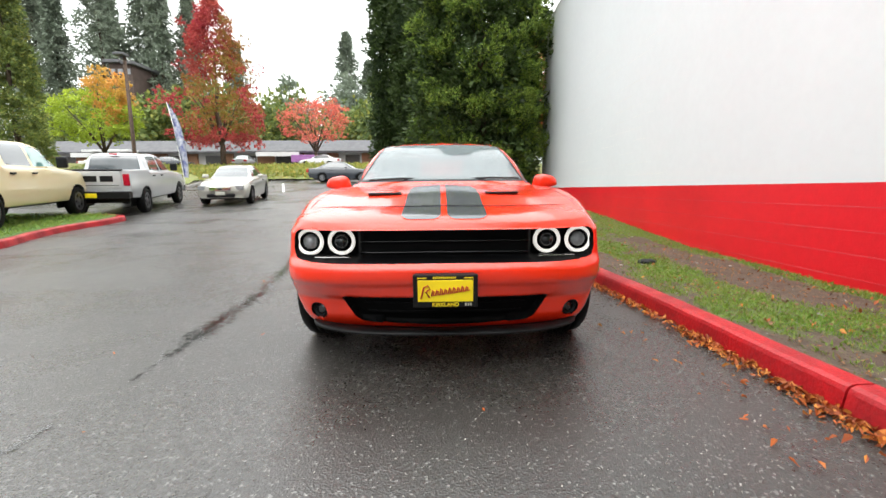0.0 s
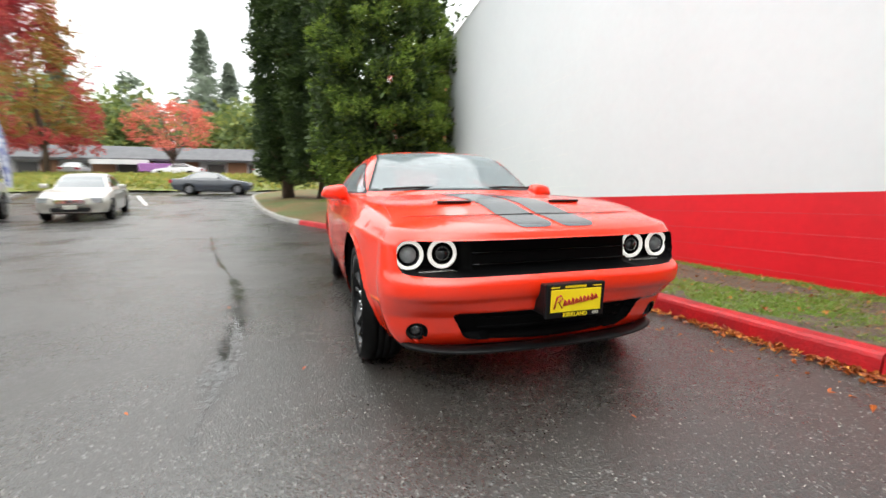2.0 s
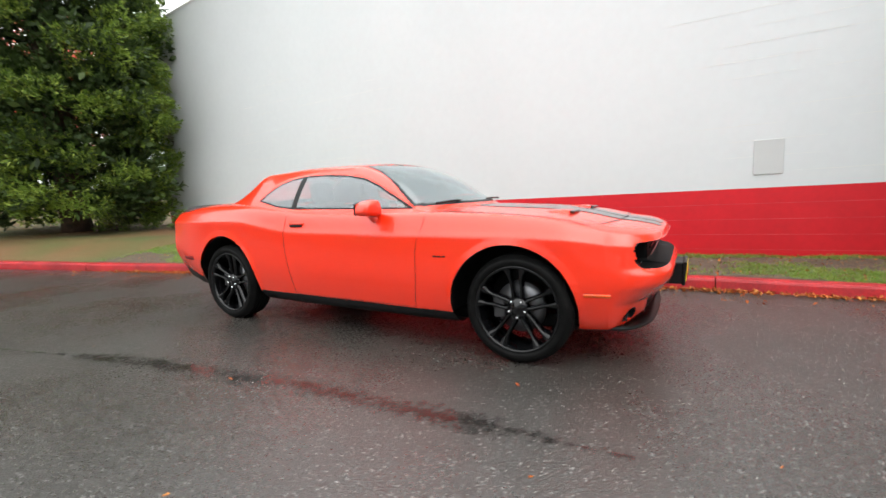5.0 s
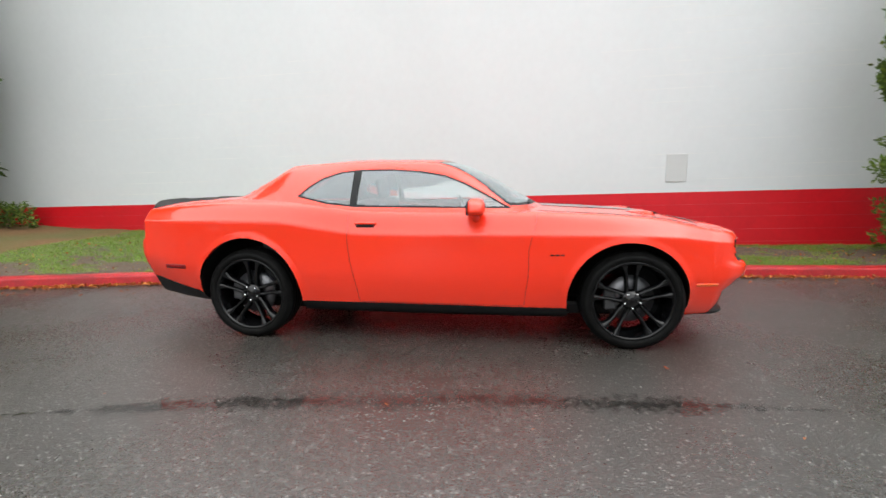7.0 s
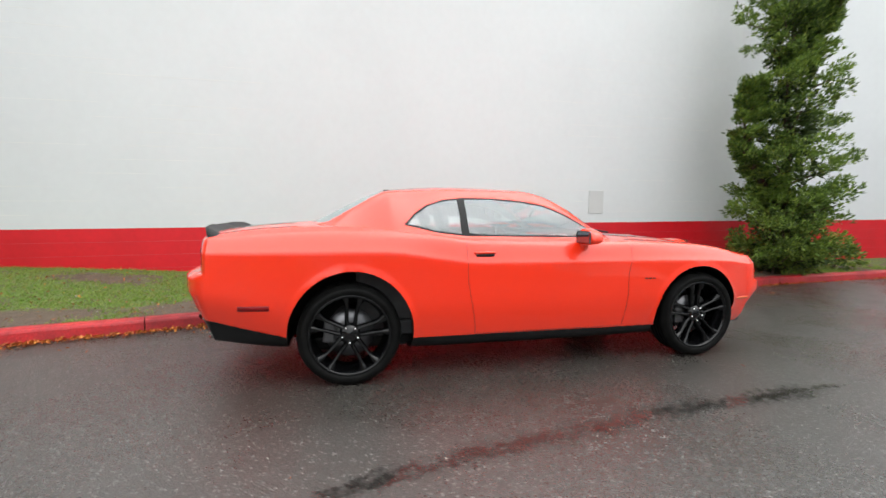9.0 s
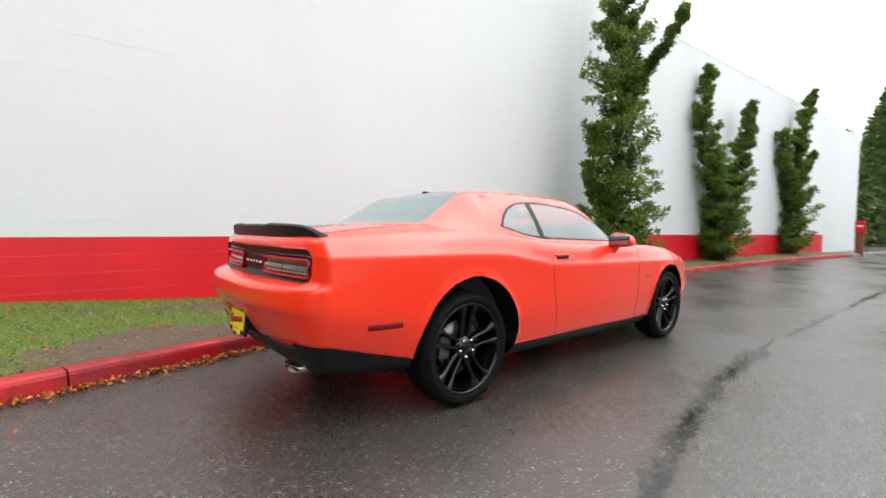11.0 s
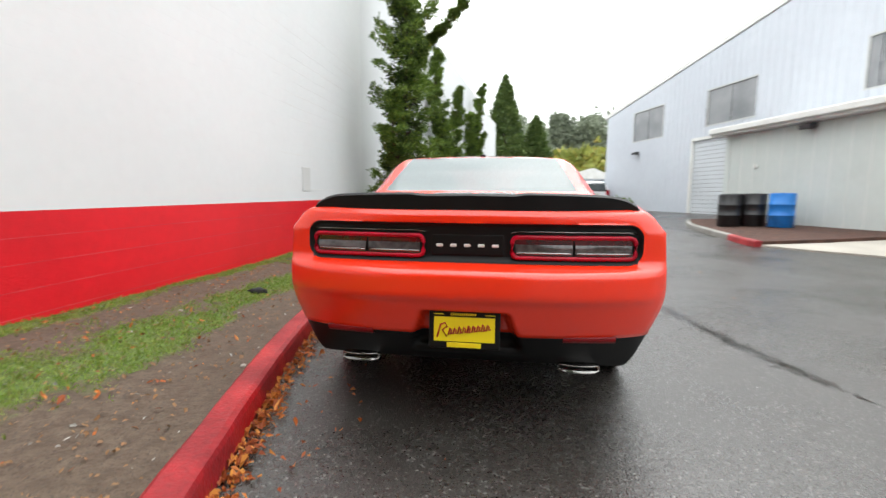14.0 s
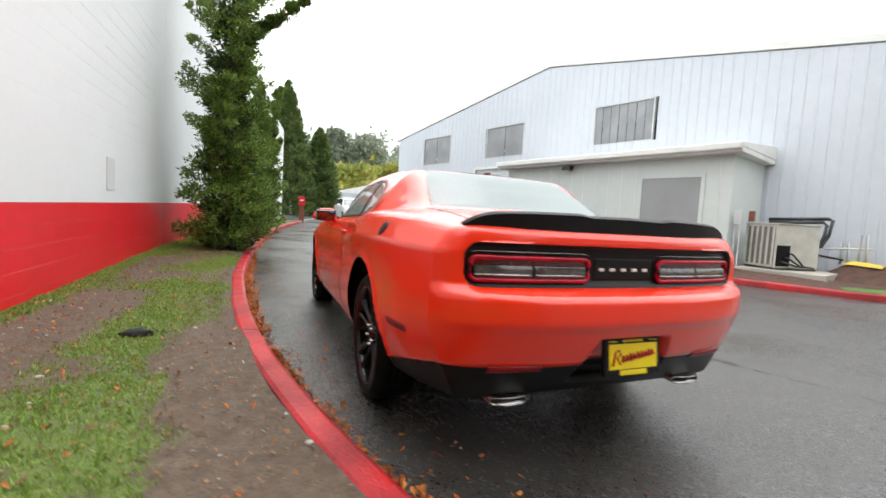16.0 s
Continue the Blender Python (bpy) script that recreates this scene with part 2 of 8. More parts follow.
def ground_z(x, y):
    """Height of the yard: it lies in a dip and rises both ways along y, and towards the sheds."""
    z = sum(float(np.interp(y + d, LEVEL_Y, LEVEL_Z)) for d in (-0.8, 0, 0.8)) / 3
    side = min(max(0.0, -x - 3), 11.0)
    return z + side * 0.055 * smooth01(2, -4, y) * smooth01(-36, -24, y)


def axis_steps(lo, hi, fine_lo, fine_hi, step, coarse):
    a = list(np.arange(fine_lo, fine_hi + 1e-6, step))
    v, s = fine_lo, step
    while v > lo:
        s *= coarse
        v -= s
        a.insert(0, max(v, lo))
    v, s = a[-1], step
    while v < hi:
        s *= coarse
        v += s
        a.append(min(v, hi))
    return a


def grid_mesh(name, xs, ys, zf):
    vs = [(x, y, zf(x, y)) for y in ys for x in xs]
    w = len(xs)
    fs = [(j * w + i, j * w + i + 1, (j + 1) * w + i + 1, (j + 1) * w + i) for j in range(len(ys) - 1) for i in range(w - 1)]
    return mesh_from(name, vs, fs, True)


gx = axis_steps(-3000, 3000, -30, 12, 1.0, 1.35)
gy = axis_steps(-3000, 3000, -40, 60, 1.0, 1.35)
ground = tagged(obj("ground", grid_mesh("ground", gx, gy, ground_z), M["asphalt"]),
                "wet dark grey asphalt yard with pale stone chips", "ground", kind="structure")

# kerb of the wall's verge: foot of its face, from the sheds' end to the far lot
KERB = [(-6.5, -31), (-3.4, -27.5), (-1.55, -24.3), (-0.1, -18.2), (0.75, -14.0), (1.32, -9.8), (1.62, -6.6), (1.74, -3.5), (1.76, -0.9), (1.68, 0.9), (1.57, 2.2), (1.40, 3.4),
        (1.16, 4.5), (0.91, 5.4), (0.70, 6.1), (0.42, 7.0), (-0.10, 8.5), (-0.75, 10.2), (-1.49, 11.8), (-2.2, 13.6), (-3.0, 16.8), (-3.7, 21.0), (-4.3, 25.5), (-4.4, 28.6), (-3.6, 30.2), (-1.5, 31.0), (4, 31.2), (14, 31.2)]


def smooth_line(pts, step=0.25):
    """Catmull-Rom through points, resampled at even steps."""
    p = [np.array(q, float) for q in pts]
    out = []
    for i in range(len(p) - 1):
        a, b, c, d = p[max(i - 1, 0)], p[i], p[i + 1], p[min(i + 2, len(p) - 1)]
        k = max(2, int(np.linalg.norm(c - b) / step))
        for j in range(k):
            t = j / k
            out.append(0.5 * (2 * b + (c - a) * t + (2 * a - 5 * b + 4 * c - d) * t * t + (3 * b - a - 3 * c + d) * t ** 3))
    out.append(p[-1])
    return out


def normals_of(line):
    out = []
    for i in range(len(line)):
        d = line[min(i + 1, len(line) - 1)] - line[max(i - 1, 0)]
        d = d / (np.linalg.norm(d) + 1e-9)
        out.append(np.array((d[1], -d[0])))
    return out


def kerb_piece(line, height, width, side, gap=0.006):
    """One cast length of kerb: battered face, rounded nose, flat top; side gives which way the back lies."""
    ns = normals_of(line)
    prof = [(0.0, -0.12), (0.0, 0.02), (0.012, height - 0.035), (0.022, height - 0.014), (0.045, height - 0.002), (width - 0.02, height), (width, height - 0.012), (width, -0.12)]
    bm = bmesh.new()
    rings = []
    for (x, y), nn in zip(line, ns):
        z0 = ground_z(x, y)
        jig = 0.005 * noise.noise(Vector((x * 2.1, y * 2.1, 0))) + 0.004 * noise.noise(Vector((x * 9, y * 9, 4)))
        rings.append([bm.verts.new((x + side * nn[0] * (o + jig), y + side * nn[1] * (o + jig), z0 + h + jig)) for o, h in prof])
    for a, b in zip(rings, rings[1:]):
        for k in range(len(prof)):
            kk = (k + 1) % len(prof)
            bm.faces.new((a[k], a[kk], b[kk], b[k]))
    bm.faces.new(rings[0])
    bm.faces.new(rings[-1][::-1])
    return bm


def build_kerb(name, pts, label, material, piece=3.0, height=0.13, width=0.16, side=1, first=0.0, mats=None):
    thing = empty(name, Matrix(), label, "kerb", kind="structure")
    line = smooth_line(pts, 0.2)
    runs, cur, acc = [], [line[0]], first
    for a, b in zip(line, line[1:]):
        acc += float(np.linalg.norm(b - a))
        cur.append(b)
        if acc >= piece:
            runs.append(cur)
            d = (b - a) / np.linalg.norm(b - a)
            cur, acc = [b + d * 0.012], 0.0
    if len(cur) > 1:
        runs.append(cur)
    for r in runs:
        mm = material
        if mats:
            mm = mats(r[len(r) // 2])
        part("kerb_stone", kerb_piece(r, height, width, side), mm, thing, smooth=False)
    return thing


build_kerb("kerb_1", KERB, "worn red painted concrete kerb along the grass verge", M["kerb_red"], first=1.55,
           mats=lambda p: M["kerb_red"] if -18 < p[1] < 10.5 else M["kerb_grey"])

# verge between kerb and wall
WALL_X = 3.48


KERB_Y, KERB_X = [p[1] for p in KERB[:24]], [p[0] for p in KERB[:24]]


def verge_z(x, y):
    """Turf behind the kerb: flush with its top, a little higher by the wall."""
    b = float(np.interp(y, [-25, -6, -2, 1, 4, 8, 13, 40], [0.02, 0.03, 0.04, 0.0, 0.0, 0.18, 0.22, 0.1]))
    w = smooth01(6, 10, y)
    t = (1 - w) * smooth01(1.6, 3.4, x) + w * smooth01(0.2, 1.9, x - float(np.interp(y, KERB_Y, KERB_X)))
    lump = 0.025 * noise.noise(Vector((x * 0.9, y * 0.9, 3))) + 0.012 * noise.noise(Vector((x * 3.3, y * 3.3, 1)))
    return ground_z(x, y) + 0.115 + b * t + lump * smooth01(0.0, 0.4, t + 0.3)


def turf_mat():
    """Thin lawn over brown soil: grass patches, bare earth, fallen needles."""
    m = bpy.data.materials.new("patchy_turf")
    m.use_nodes = True
    n, l = m.node_tree.nodes, m.node_tree.links
    b = n["Principled BSDF"]
    geo = n.new("ShaderNodeNewGeometry")

    def tex(scale, detail=5):
        t = n.new("ShaderNodeTexNoise")
        t.inputs["Scale"].default_value, t.inputs["Detail"].default_value = scale, detail
        l.new(geo.outputs["Position"], t.inputs["Vector"])
        return t.outputs[0]

    def mixed(fac, c1, c2, lo=0.4, hi=0.6):
        r = n.new("ShaderNodeMapRange")
        r.inputs[1].default_value, r.inputs[2].default_value = lo, hi
        l.new(fac, r.inputs[0])
        x = n.new("ShaderNodeMixRGB")
        l.new(r.outputs[0], x.inputs[0])
        for i, c in ((1, c1), (2, c2)):
            if isinstance(c, tuple):
                x.inputs[i].default_value = c
            else:
                l.new(c, x.inputs[i])
        return x.outputs[0]

    soil = mixed(tex(14), (0.072, 0.048, 0.031, 1), (0.122, 0.088, 0.060, 1), 0.35, 0.7)
    soil = mixed(tex(70, 2), soil, (0.055, 0.04, 0.03, 1), 0.56, 0.66)
    green = mixed(tex(30), (0.092, 0.165, 0.020, 1), (0.135, 0.180, 0.034, 1))
    green = mixed(tex(150, 3), green, (0.035, 0.045, 0.014, 1), 0.48, 0.60)
    green = mixed(tex(9, 4), green, (0.10, 0.08, 0.045, 1), 0.56, 0.66)
    thick = n.new("ShaderNodeAttribute")           # how thick the sward is, laid down with the mesh
    thick.attribute_name = "sward"
    k = n.new("ShaderNodeMath")
    k.operation = "MULTIPLY_ADD"
    l.new(tex(7, 6), k.inputs[0])
    k.inputs[1].default_value = 0.7
    l.new(thick.outputs["Fac"], k.inputs[2])
    l.new(mixed(k.outputs[0], soil, green, 0.28, 0.62), b.inputs["Base Color"])
    b.inputs["Roughness"].default_value = 0.85
    bp = n.new("ShaderNodeBump")
    bp.inputs["Distance"].default_value = 0.012
    l.new(tex(45, 5), bp.inputs["Height"])
    l.new(bp.outputs[0], b.inputs["Normal"])
    return m


M["turf"] = turf_mat()
M["lawn"] = mat("mown_lawn", (0.075, 0.155, 0.022), 0.85, color2=(0.055, 0.115, 0.02), scale=1.5, fine=0.25, fine_scale=60, bump=0.01, bump_scale=70)
M["dry_turf"] = mat("needle_strewn_turf", (0.15, 0.078, 0.028), 0.9, color2=(0.072, 0.088, 0.02), scale=0.7, fine=0.2, fine_scale=40, bump=0.012, bump_scale=40)


def sward(x, y):
    """Where the turf is thick: drifting patches, a bare streak towards the wall, a trodden strip beside the bending kerb."""
    s = x - float(np.interp(y, KERB_Y, KERB_X)) - 0.13
    v = 0.14 + 0.62 * noise.noise(Vector((x * 1.1, y * 0.8, 5))) + 0.42 * noise.noise(Vector((x * 2.3, y * 2.1, 8))) + 0.30 * noise.noise(Vector((x * 5.5, y * 5.5, 2)))
    v -= 0.34 * smooth01(2.45, 2.75, x) * smooth01(3.28, 3.05, x) * smooth01(-6, -3, y)
    v += 0.40 * smooth01(3.18, 3.36, x)
    v -= 0.80 * smooth01(1.6, 3.4, y) * smooth01(0.72, 0.40, s) * (1 - 0.75 * smooth01(5.4, 6.1, y))
    v += 0.22 * smooth01(4.7, 5.2, y) * smooth01(0.70, 0.95, s) + 0.30 * smooth01(5.65, 5.95, y) * smooth01(6.8, 6.3, y) - 0.25 * smooth01(0.16, 0.05, s)
    return v


def strip_mesh(name, line, back, zf, cols=14):
    """A sheet from a line (kerb's back) across to a boundary given by back(x, y)."""
    vs, fs = [], []
    for p in line:
        q = np.array(back(p))
        for k in range(cols + 1):
            c = p + (q - p) * (k / cols)
            vs.append((c[0], c[1], zf(c[0], c[1])))
    w = cols + 1
    for j in range(len(line) - 1):
        for k in range(cols):
            fs.append((j * w + k, j * w + k + 1, (j + 1) * w + k + 1, (j + 1) * w + k))
    return mesh_from(name, vs, fs, True)


kl = smooth_line(KERB, 0.22)
kb = [p + nn * 0.13 for p, nn in zip(kl, normals_of(kl))]
SEG2_A, SEG2_B = np.array((3.42, -4.5)), np.array((1.15, -21.7))


def wall_behind(p):
    x, y = p
    if y >= -4.5:
        return (max(WALL_X + 0.1, x + 0.2), y) if y < 13 else (max(16.0, x), y)
    t = (-4.5 - y) / 17.2
    q = SEG2_A + (SEG2_B - SEG2_A) * t
    return (max(q[0] + 0.15, x + 0.1), y)


fine = smooth_line(KERB, 0.09)
near = [p + nn * 0.13 for p, nn in zip(fine, normals_of(fine)) if -19.5 < p[1] < 9.0]
far = [p for p in kb if 8.9 < p[1] < 31.0]
me = strip_mesh("verge", near, wall_behind, verge_z, 30)
me.attributes.new("sward", "FLOAT", "POINT").data.foreach_set("value", [sward(v.co.x, v.co.y) for v in me.vertices])
tagged(obj("verge", me, M["turf"]), "patchy green grass verge with bare brown soil", "lawn", kind="structure")
tagged(obj("verge_far", strip_mesh("verge_far", far, wall_behind, verge_z, 26), M["dry_turf"]), "thin grass bank strewn with brown conifer needles", "lawn", kind="structure")


# ---------------------------------------------------------------- the painted block wall
def wall_top(y):
    return 7.02 - 0.080 * y


def band_z(y):
    return 1.022 - 0.0118 * y


def block_wall(name, y0, y1, x_of, top_of, label, band=True):
    """A painted block wall: courses with recessed joints, white above, red below; thick, with a coping."""
    thing = empty(name, Matrix(), label, "wall", kind="structure")
    th = 0.3
    course = 0.203

    def put(nm, zlo, zhi, material, proud, lab="", lip=0.0):
        bm = bmesh.new()
        n = max(2, int(abs(y1 - y0) / 0.8))
        rows = []
        for i in range(n + 1):
            y = y0 + (y1 - y0) * i / n
            x = x_of(y)
            a, b = zlo(y), zhi(y)
            rows.append([bm.verts.new(v) for v in ((x - proud, y, a), (x - proud - lip, y, b), (x + th, y, b), (x + th, y, a))])
        for r, s in zip(rows, rows[1:]):
            for k in range(4):
                bm.faces.new((r[k], r[(k + 1) % 4], s[(k + 1) % 4], s[k]))
        bm.faces.new(rows[0])
        bm.faces.new(rows[-1][::-1])
        return part(nm, bm, material, thing, lab)

    lo = 0
    if band:
        for k in range(5):
            put("red_course", lambda y, k=k: band_z(y) - course * (k + 1) + 0.001 - (0.9 if k == 4 else 0), lambda y, k=k: band_z(y) - course * k, M["red_wall"], 0.0, "", 0.0)
        # thin strips coloured paler where the course edges catch the sky
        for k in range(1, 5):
            put("skylit_joint", lambda y, k=k: band_z(y) - course * k - 0.003, lambda y, k=k: band_z(y) - course * k + 0.0035, M["lit_joint_red"], 0.0015, "paler red line painted for skylight on the course joint")
        put("mortar_bed", lambda y: band_z(y) - 1.5, lambda y: band_z(y) - 0.02, M["red_wall"], -0.012)
        for k in range(36):
            a = (lambda y, k=k: min(band_z(y) + course * k + (0.0013 if k else 0), top_of(y) - 0.02))
            b = (lambda y, k=k: min(band_z(y) + course * (k + 1) - 0.0, top_of(y)))
            if max(b(y0) - a(y0), b(y1) - a(y1)) > 0.05:
                put("white_course", a, b, M["white_wall"], 0.0012)
        put("mortar_bed", lambda y: band_z(y) + 0.02, lambda y: top_of(y) - 0.05, M["white_wall"], 0.0006)
        # runs of thicker paint left along a few of the joints
        rw = random.Random(12)
        for i in range(96 if y0 > 0 else 0):
            k, ya, ln = rw.randrange(1, 16), (rw.uniform(-4.1, -0.6) if i % 2 else rw.uniform(4.8, 9.0)), rw.uniform(0.3, 1.5)
            bm = bmesh.new()
            zc = band_z(ya) + course * k
            n = max(4, int(ln / 0.06))
            rows = []
            for i in range(n + 1):
                y = ya + ln * i / n
                w = 0.0038 * abs(math.sin(math.pi * i / n)) ** 0.4 * rw.uniform(0.5, 1.2) + 0.0003
                z = zc - 0.0118 * (y - ya) + 0.001 * math.sin(y * 17)
                rows.append([bm.verts.new(v) for v in ((x_of(y) - 0.001, y, z + w), (x_of(y) - 0.004, y, z), (x_of(y) - 0.001, y, z - w))])
            for r, q in zip(rows, rows[1:]):
                for j in range(2):
                    bm.faces.new((r[j], r[j + 1], q[j + 1], q[j]))
            part("paint_run", bm, M["trim"], thing, "thicker white paint along a joint", True)
    else:
        put("white_panel", lambda y: -0.5, top_of, M["white_wall"], 0.0)
    put("coping", lambda y: top_of(y), lambda y: top_of(y) + 0.06, M["trim"], 0.004, "pale metal coping strip")
    return thing


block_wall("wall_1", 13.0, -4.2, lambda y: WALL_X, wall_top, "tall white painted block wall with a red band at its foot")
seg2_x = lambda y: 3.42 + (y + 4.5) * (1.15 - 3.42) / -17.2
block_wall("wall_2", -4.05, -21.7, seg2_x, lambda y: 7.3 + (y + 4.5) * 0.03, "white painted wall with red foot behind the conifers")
block_wall("wall_3", -21.6, -26.6, lambda y: seg2_x(y) + 0.02, lambda y: 6.55, "plain white wall end beyond the red band", band=False)
# the building's end faces and roof close it
bm = bmesh.new()
box(bm, 3.5, 30, 12.7, 13.0, -0.4, 5.95)
box(bm, 1.0, 30, -27.0, -26.6, -0.4, 6.5)
tagged(part("wall_end", bm, M["white_wall"], None), "white end walls of the block building", "wall", kind="structure")
bm = bmesh.new()
r = [bm.verts.new(v) for v in ((3.6, 13, 5.85), (30, 13, 5.85), (30, -4.5, 7.2), (3.6, -4.5, 7.2), (1.2, -26.6, 6.4), (30, -26.6, 6.4))]
bm.faces.new((r[0], r[1], r[2], r[3]))
bm.faces.new((r[3], r[2], r[5], r[4]))
tagged(part("roof", bm, M["kerb_grey"], None), "flat grey roof of the block building", "roof", kind="structure")
# grey repair patch on the white wall
bm = boxed(WALL_X - 0.012, WALL_X + 0.05, -0.98, -0.66, 1.20, 1.64, bevel=0.006)
tagged(part("wall_patch", bm, mat("pale_grey_cover", (0.57, 0.58, 0.575), 0.5, color2=(0.54, 0.55, 0.545), scale=2, fine=0.02), None), "grey painted cover plate on the white wall", "cover plate")

# ---------------------------------------------------------------- the orange-red coupe
M.update({
    "car_red": mat("orange_red_car_paint", (0.90, 0.033, 0.0066), 0.26, color2=(0.88, 0.030, 0.006), scale=1.5, coat=0.65, spec=0.45, fine=0.01, fine_scale=300, bump=0.0004, bump_scale=420),
    "wheel_black": mat("wet_gloss_black_alloy", (0.004, 0.004, 0.0045), 0.06, color2=(0.003, 0.003, 0.0035), scale=5, spec=0.32, coat=0.0),
    "gloss_black": mat("gloss_black", (0.003, 0.003, 0.0034), 0.07, color2=(0.002, 0.002, 0.0025), scale=5, spec=0.4),
    "satin_black": mat("satin_black", (0.008, 0.008, 0.0085), 0.42, color2=(0.005, 0.005, 0.0055), scale=9, fine=0.05, spec=0.22),
    "rubber": mat("tyre_rubber", (0.005, 0.005, 0.005), 0.5, color2=(0.008, 0.008, 0.0078), scale=14, fine=0.08, bump=0.0006, bump_scale=200, spec=0.07),
    "stripe": mat("dark_grey_stripe", (0.085, 0.09, 0.095), 0.22, color2=(0.07, 0.074, 0.08), scale=4, coat=0.5),
    "chrome": mat("chrome", (0.75, 0.75, 0.76), 0.08, 1.0, scale=3),
    "dull_chrome": mat("road-dulled_chrome", (0.34, 0.33, 0.32), 0.22, 1.0, scale=9),
    "steel": mat("brake_steel", (0.20, 0.20, 0.21), 0.38, 0.9, scale=6),
    "grille_black": mat("matt_black_grille", (0.004, 0.004, 0.0042), 0.5, color2=(0.0025, 0.0025, 0.003), scale=9, spec=0.06),
    "halo": mat("lit_halo_ring", (1.0, 0.97, 0.90), 0.3, color2=(1.0, 0.97, 0.90), emit=0.62),
    "lens_dark": mat("smoked_lens", (0.02, 0.021, 0.024), 0.06, color2=(0.035, 0.036, 0.04), scale=9, coat=1.0),
    "lens_clear": mat("clear_lens", (0.36, 0.37, 0.38), 0.08, 0.2, color2=(0.22, 0.23, 0.24), scale=25, coat=1.0),
    "tail_red": mat("red_lamp_lens", (0.42, 0.004, 0.022), 0.22, color2=(0.30, 0.003, 0.014), scale=10, spec=0.3),
    "tail_shaded": mat("shaded_red_lens", (0.10, 0.002, 0.005), 0.15, color2=(0.06, 0.002, 0.004), scale=10, coat=1.0),
    "tail_white": mat("clear_lamp_lens", (0.085, 0.075, 0.076), 0.14, color2=(0.035, 0.03, 0.03), scale=28, coat=1.0),
    "amber": mat("amber_lens", (0.80, 0.10, 0.008), 0.25, color2=(0.74, 0.08, 0.008), scale=10, coat=0.4),
    "plate_yellow": mat("yellow_plate", (0.86, 0.66, 0.01), 0.4, color2=(0.82, 0.61, 0.01), scale=9),
    "plate_red": mat("red_print", (0.50, 0.02, 0.02), 0.5, scale=9),
    "print_grey": mat("pale_print", (0.45, 0.44, 0.38), 0.5, scale=9),
    "interior": mat("dark_cabin_cloth", (0.035, 0.035, 0.037), 0.8, color2=(0.05, 0.05, 0.052), scale=6, fine=0.1),
    "seat_cloth": mat("grey_seat_cloth", (0.075, 0.073, 0.072), 0.85, color2=(0.055, 0.054, 0.053), scale=8, fine=0.1),
    # side panes: bead layer thickened to stand in for the bright sky's reflection
    "glass": glass_mat("tinted_car_glass", (0.90, 0.96, 0.95), 0.01, 0.93, 1.8, 0.17),
    "screen_glass": glass_mat("coated_screen_glass", (0.70, 0.82, 0.84), 0.01, 0.6, 1.65, 0.24, (0.55, 0.64, 0.66)),
    "rear_glass": glass_mat("misted_rear_glass", (0.62, 0.76, 0.78), 0.01, 0.6, 1.5, 0.42, (0.40, 0.47, 0.48)),
    "mirror": mat("mirror_glass", (0.22, 0.23, 0.25), 0.05, 1.0, color2=(0.18, 0.19, 0.21)),
    "sidelamp_red": mat("red_marker_lens", (0.22, 0.005, 0.007), 0.3, scale=9, spec=0.25),
})


def hermite(xs, ys):
    """A smooth curve through knots that never overshoots; works on arrays."""
    xs, ys = np.array(xs, float), np.array(ys, float)
    h, d = np.diff(xs), np.diff(ys, axis=0) / np.diff(xs).reshape((-1,) + (1,) * (ys.ndim - 1))
    m = np.zeros_like(ys)
    m[0], m[-1] = d[0], d[-1]
    for i in range(1, len(xs) - 1):
        a, b = d[i - 1], d[i]
        m[i] = np.where(a * b > 0, 2 * a * b / (a + b + np.where(a + b == 0, 1e-12, 0)), 0)

    def f(t):
        t = np.clip(np.asarray(t, float), xs[0], xs[-1])
        i = np.clip(np.searchsorted(xs, t) - 1, 0, len(xs) - 2)
        u = (t - xs[i]) / h[i]
        sh = u.shape + (1,) * (ys.ndim - 1)
        u, hh = u.reshape(sh), h[i].reshape(sh)
        return (ys[i] * (2 * u ** 3 - 3 * u ** 2 + 1) + m[i] * hh * (u ** 3 - 2 * u ** 2 + u) + ys[i + 1] * (3 * u ** 2 - 2 * u ** 3) + m[i + 1] * hh * (u ** 3 - u ** 2))
    return f


def section_rows(knots, counts, breaks=()):
    """Samples a section (a list of (half-width, height) knots) with so many steps a span; it has corners at breaks."""
    k = np.array(knots, float)
    s = np.concatenate(([0], np.cumsum(np.maximum(np.linalg.norm(np.diff(k, axis=0), axis=1), 1e-4))))
    ends = [0] + list(breaks) + [len(k) - 1]
    out = []
    for a, b in zip(ends, ends[1:]):
        f = hermite(s[a:b + 1], k[a:b + 1])
        t = np.concatenate([np.linspace(s[i], s[i + 1], counts[i], endpoint=False) for i in range(a, b)])
        out.append(f(t))
    return np.vstack(out + [k[-1:]])


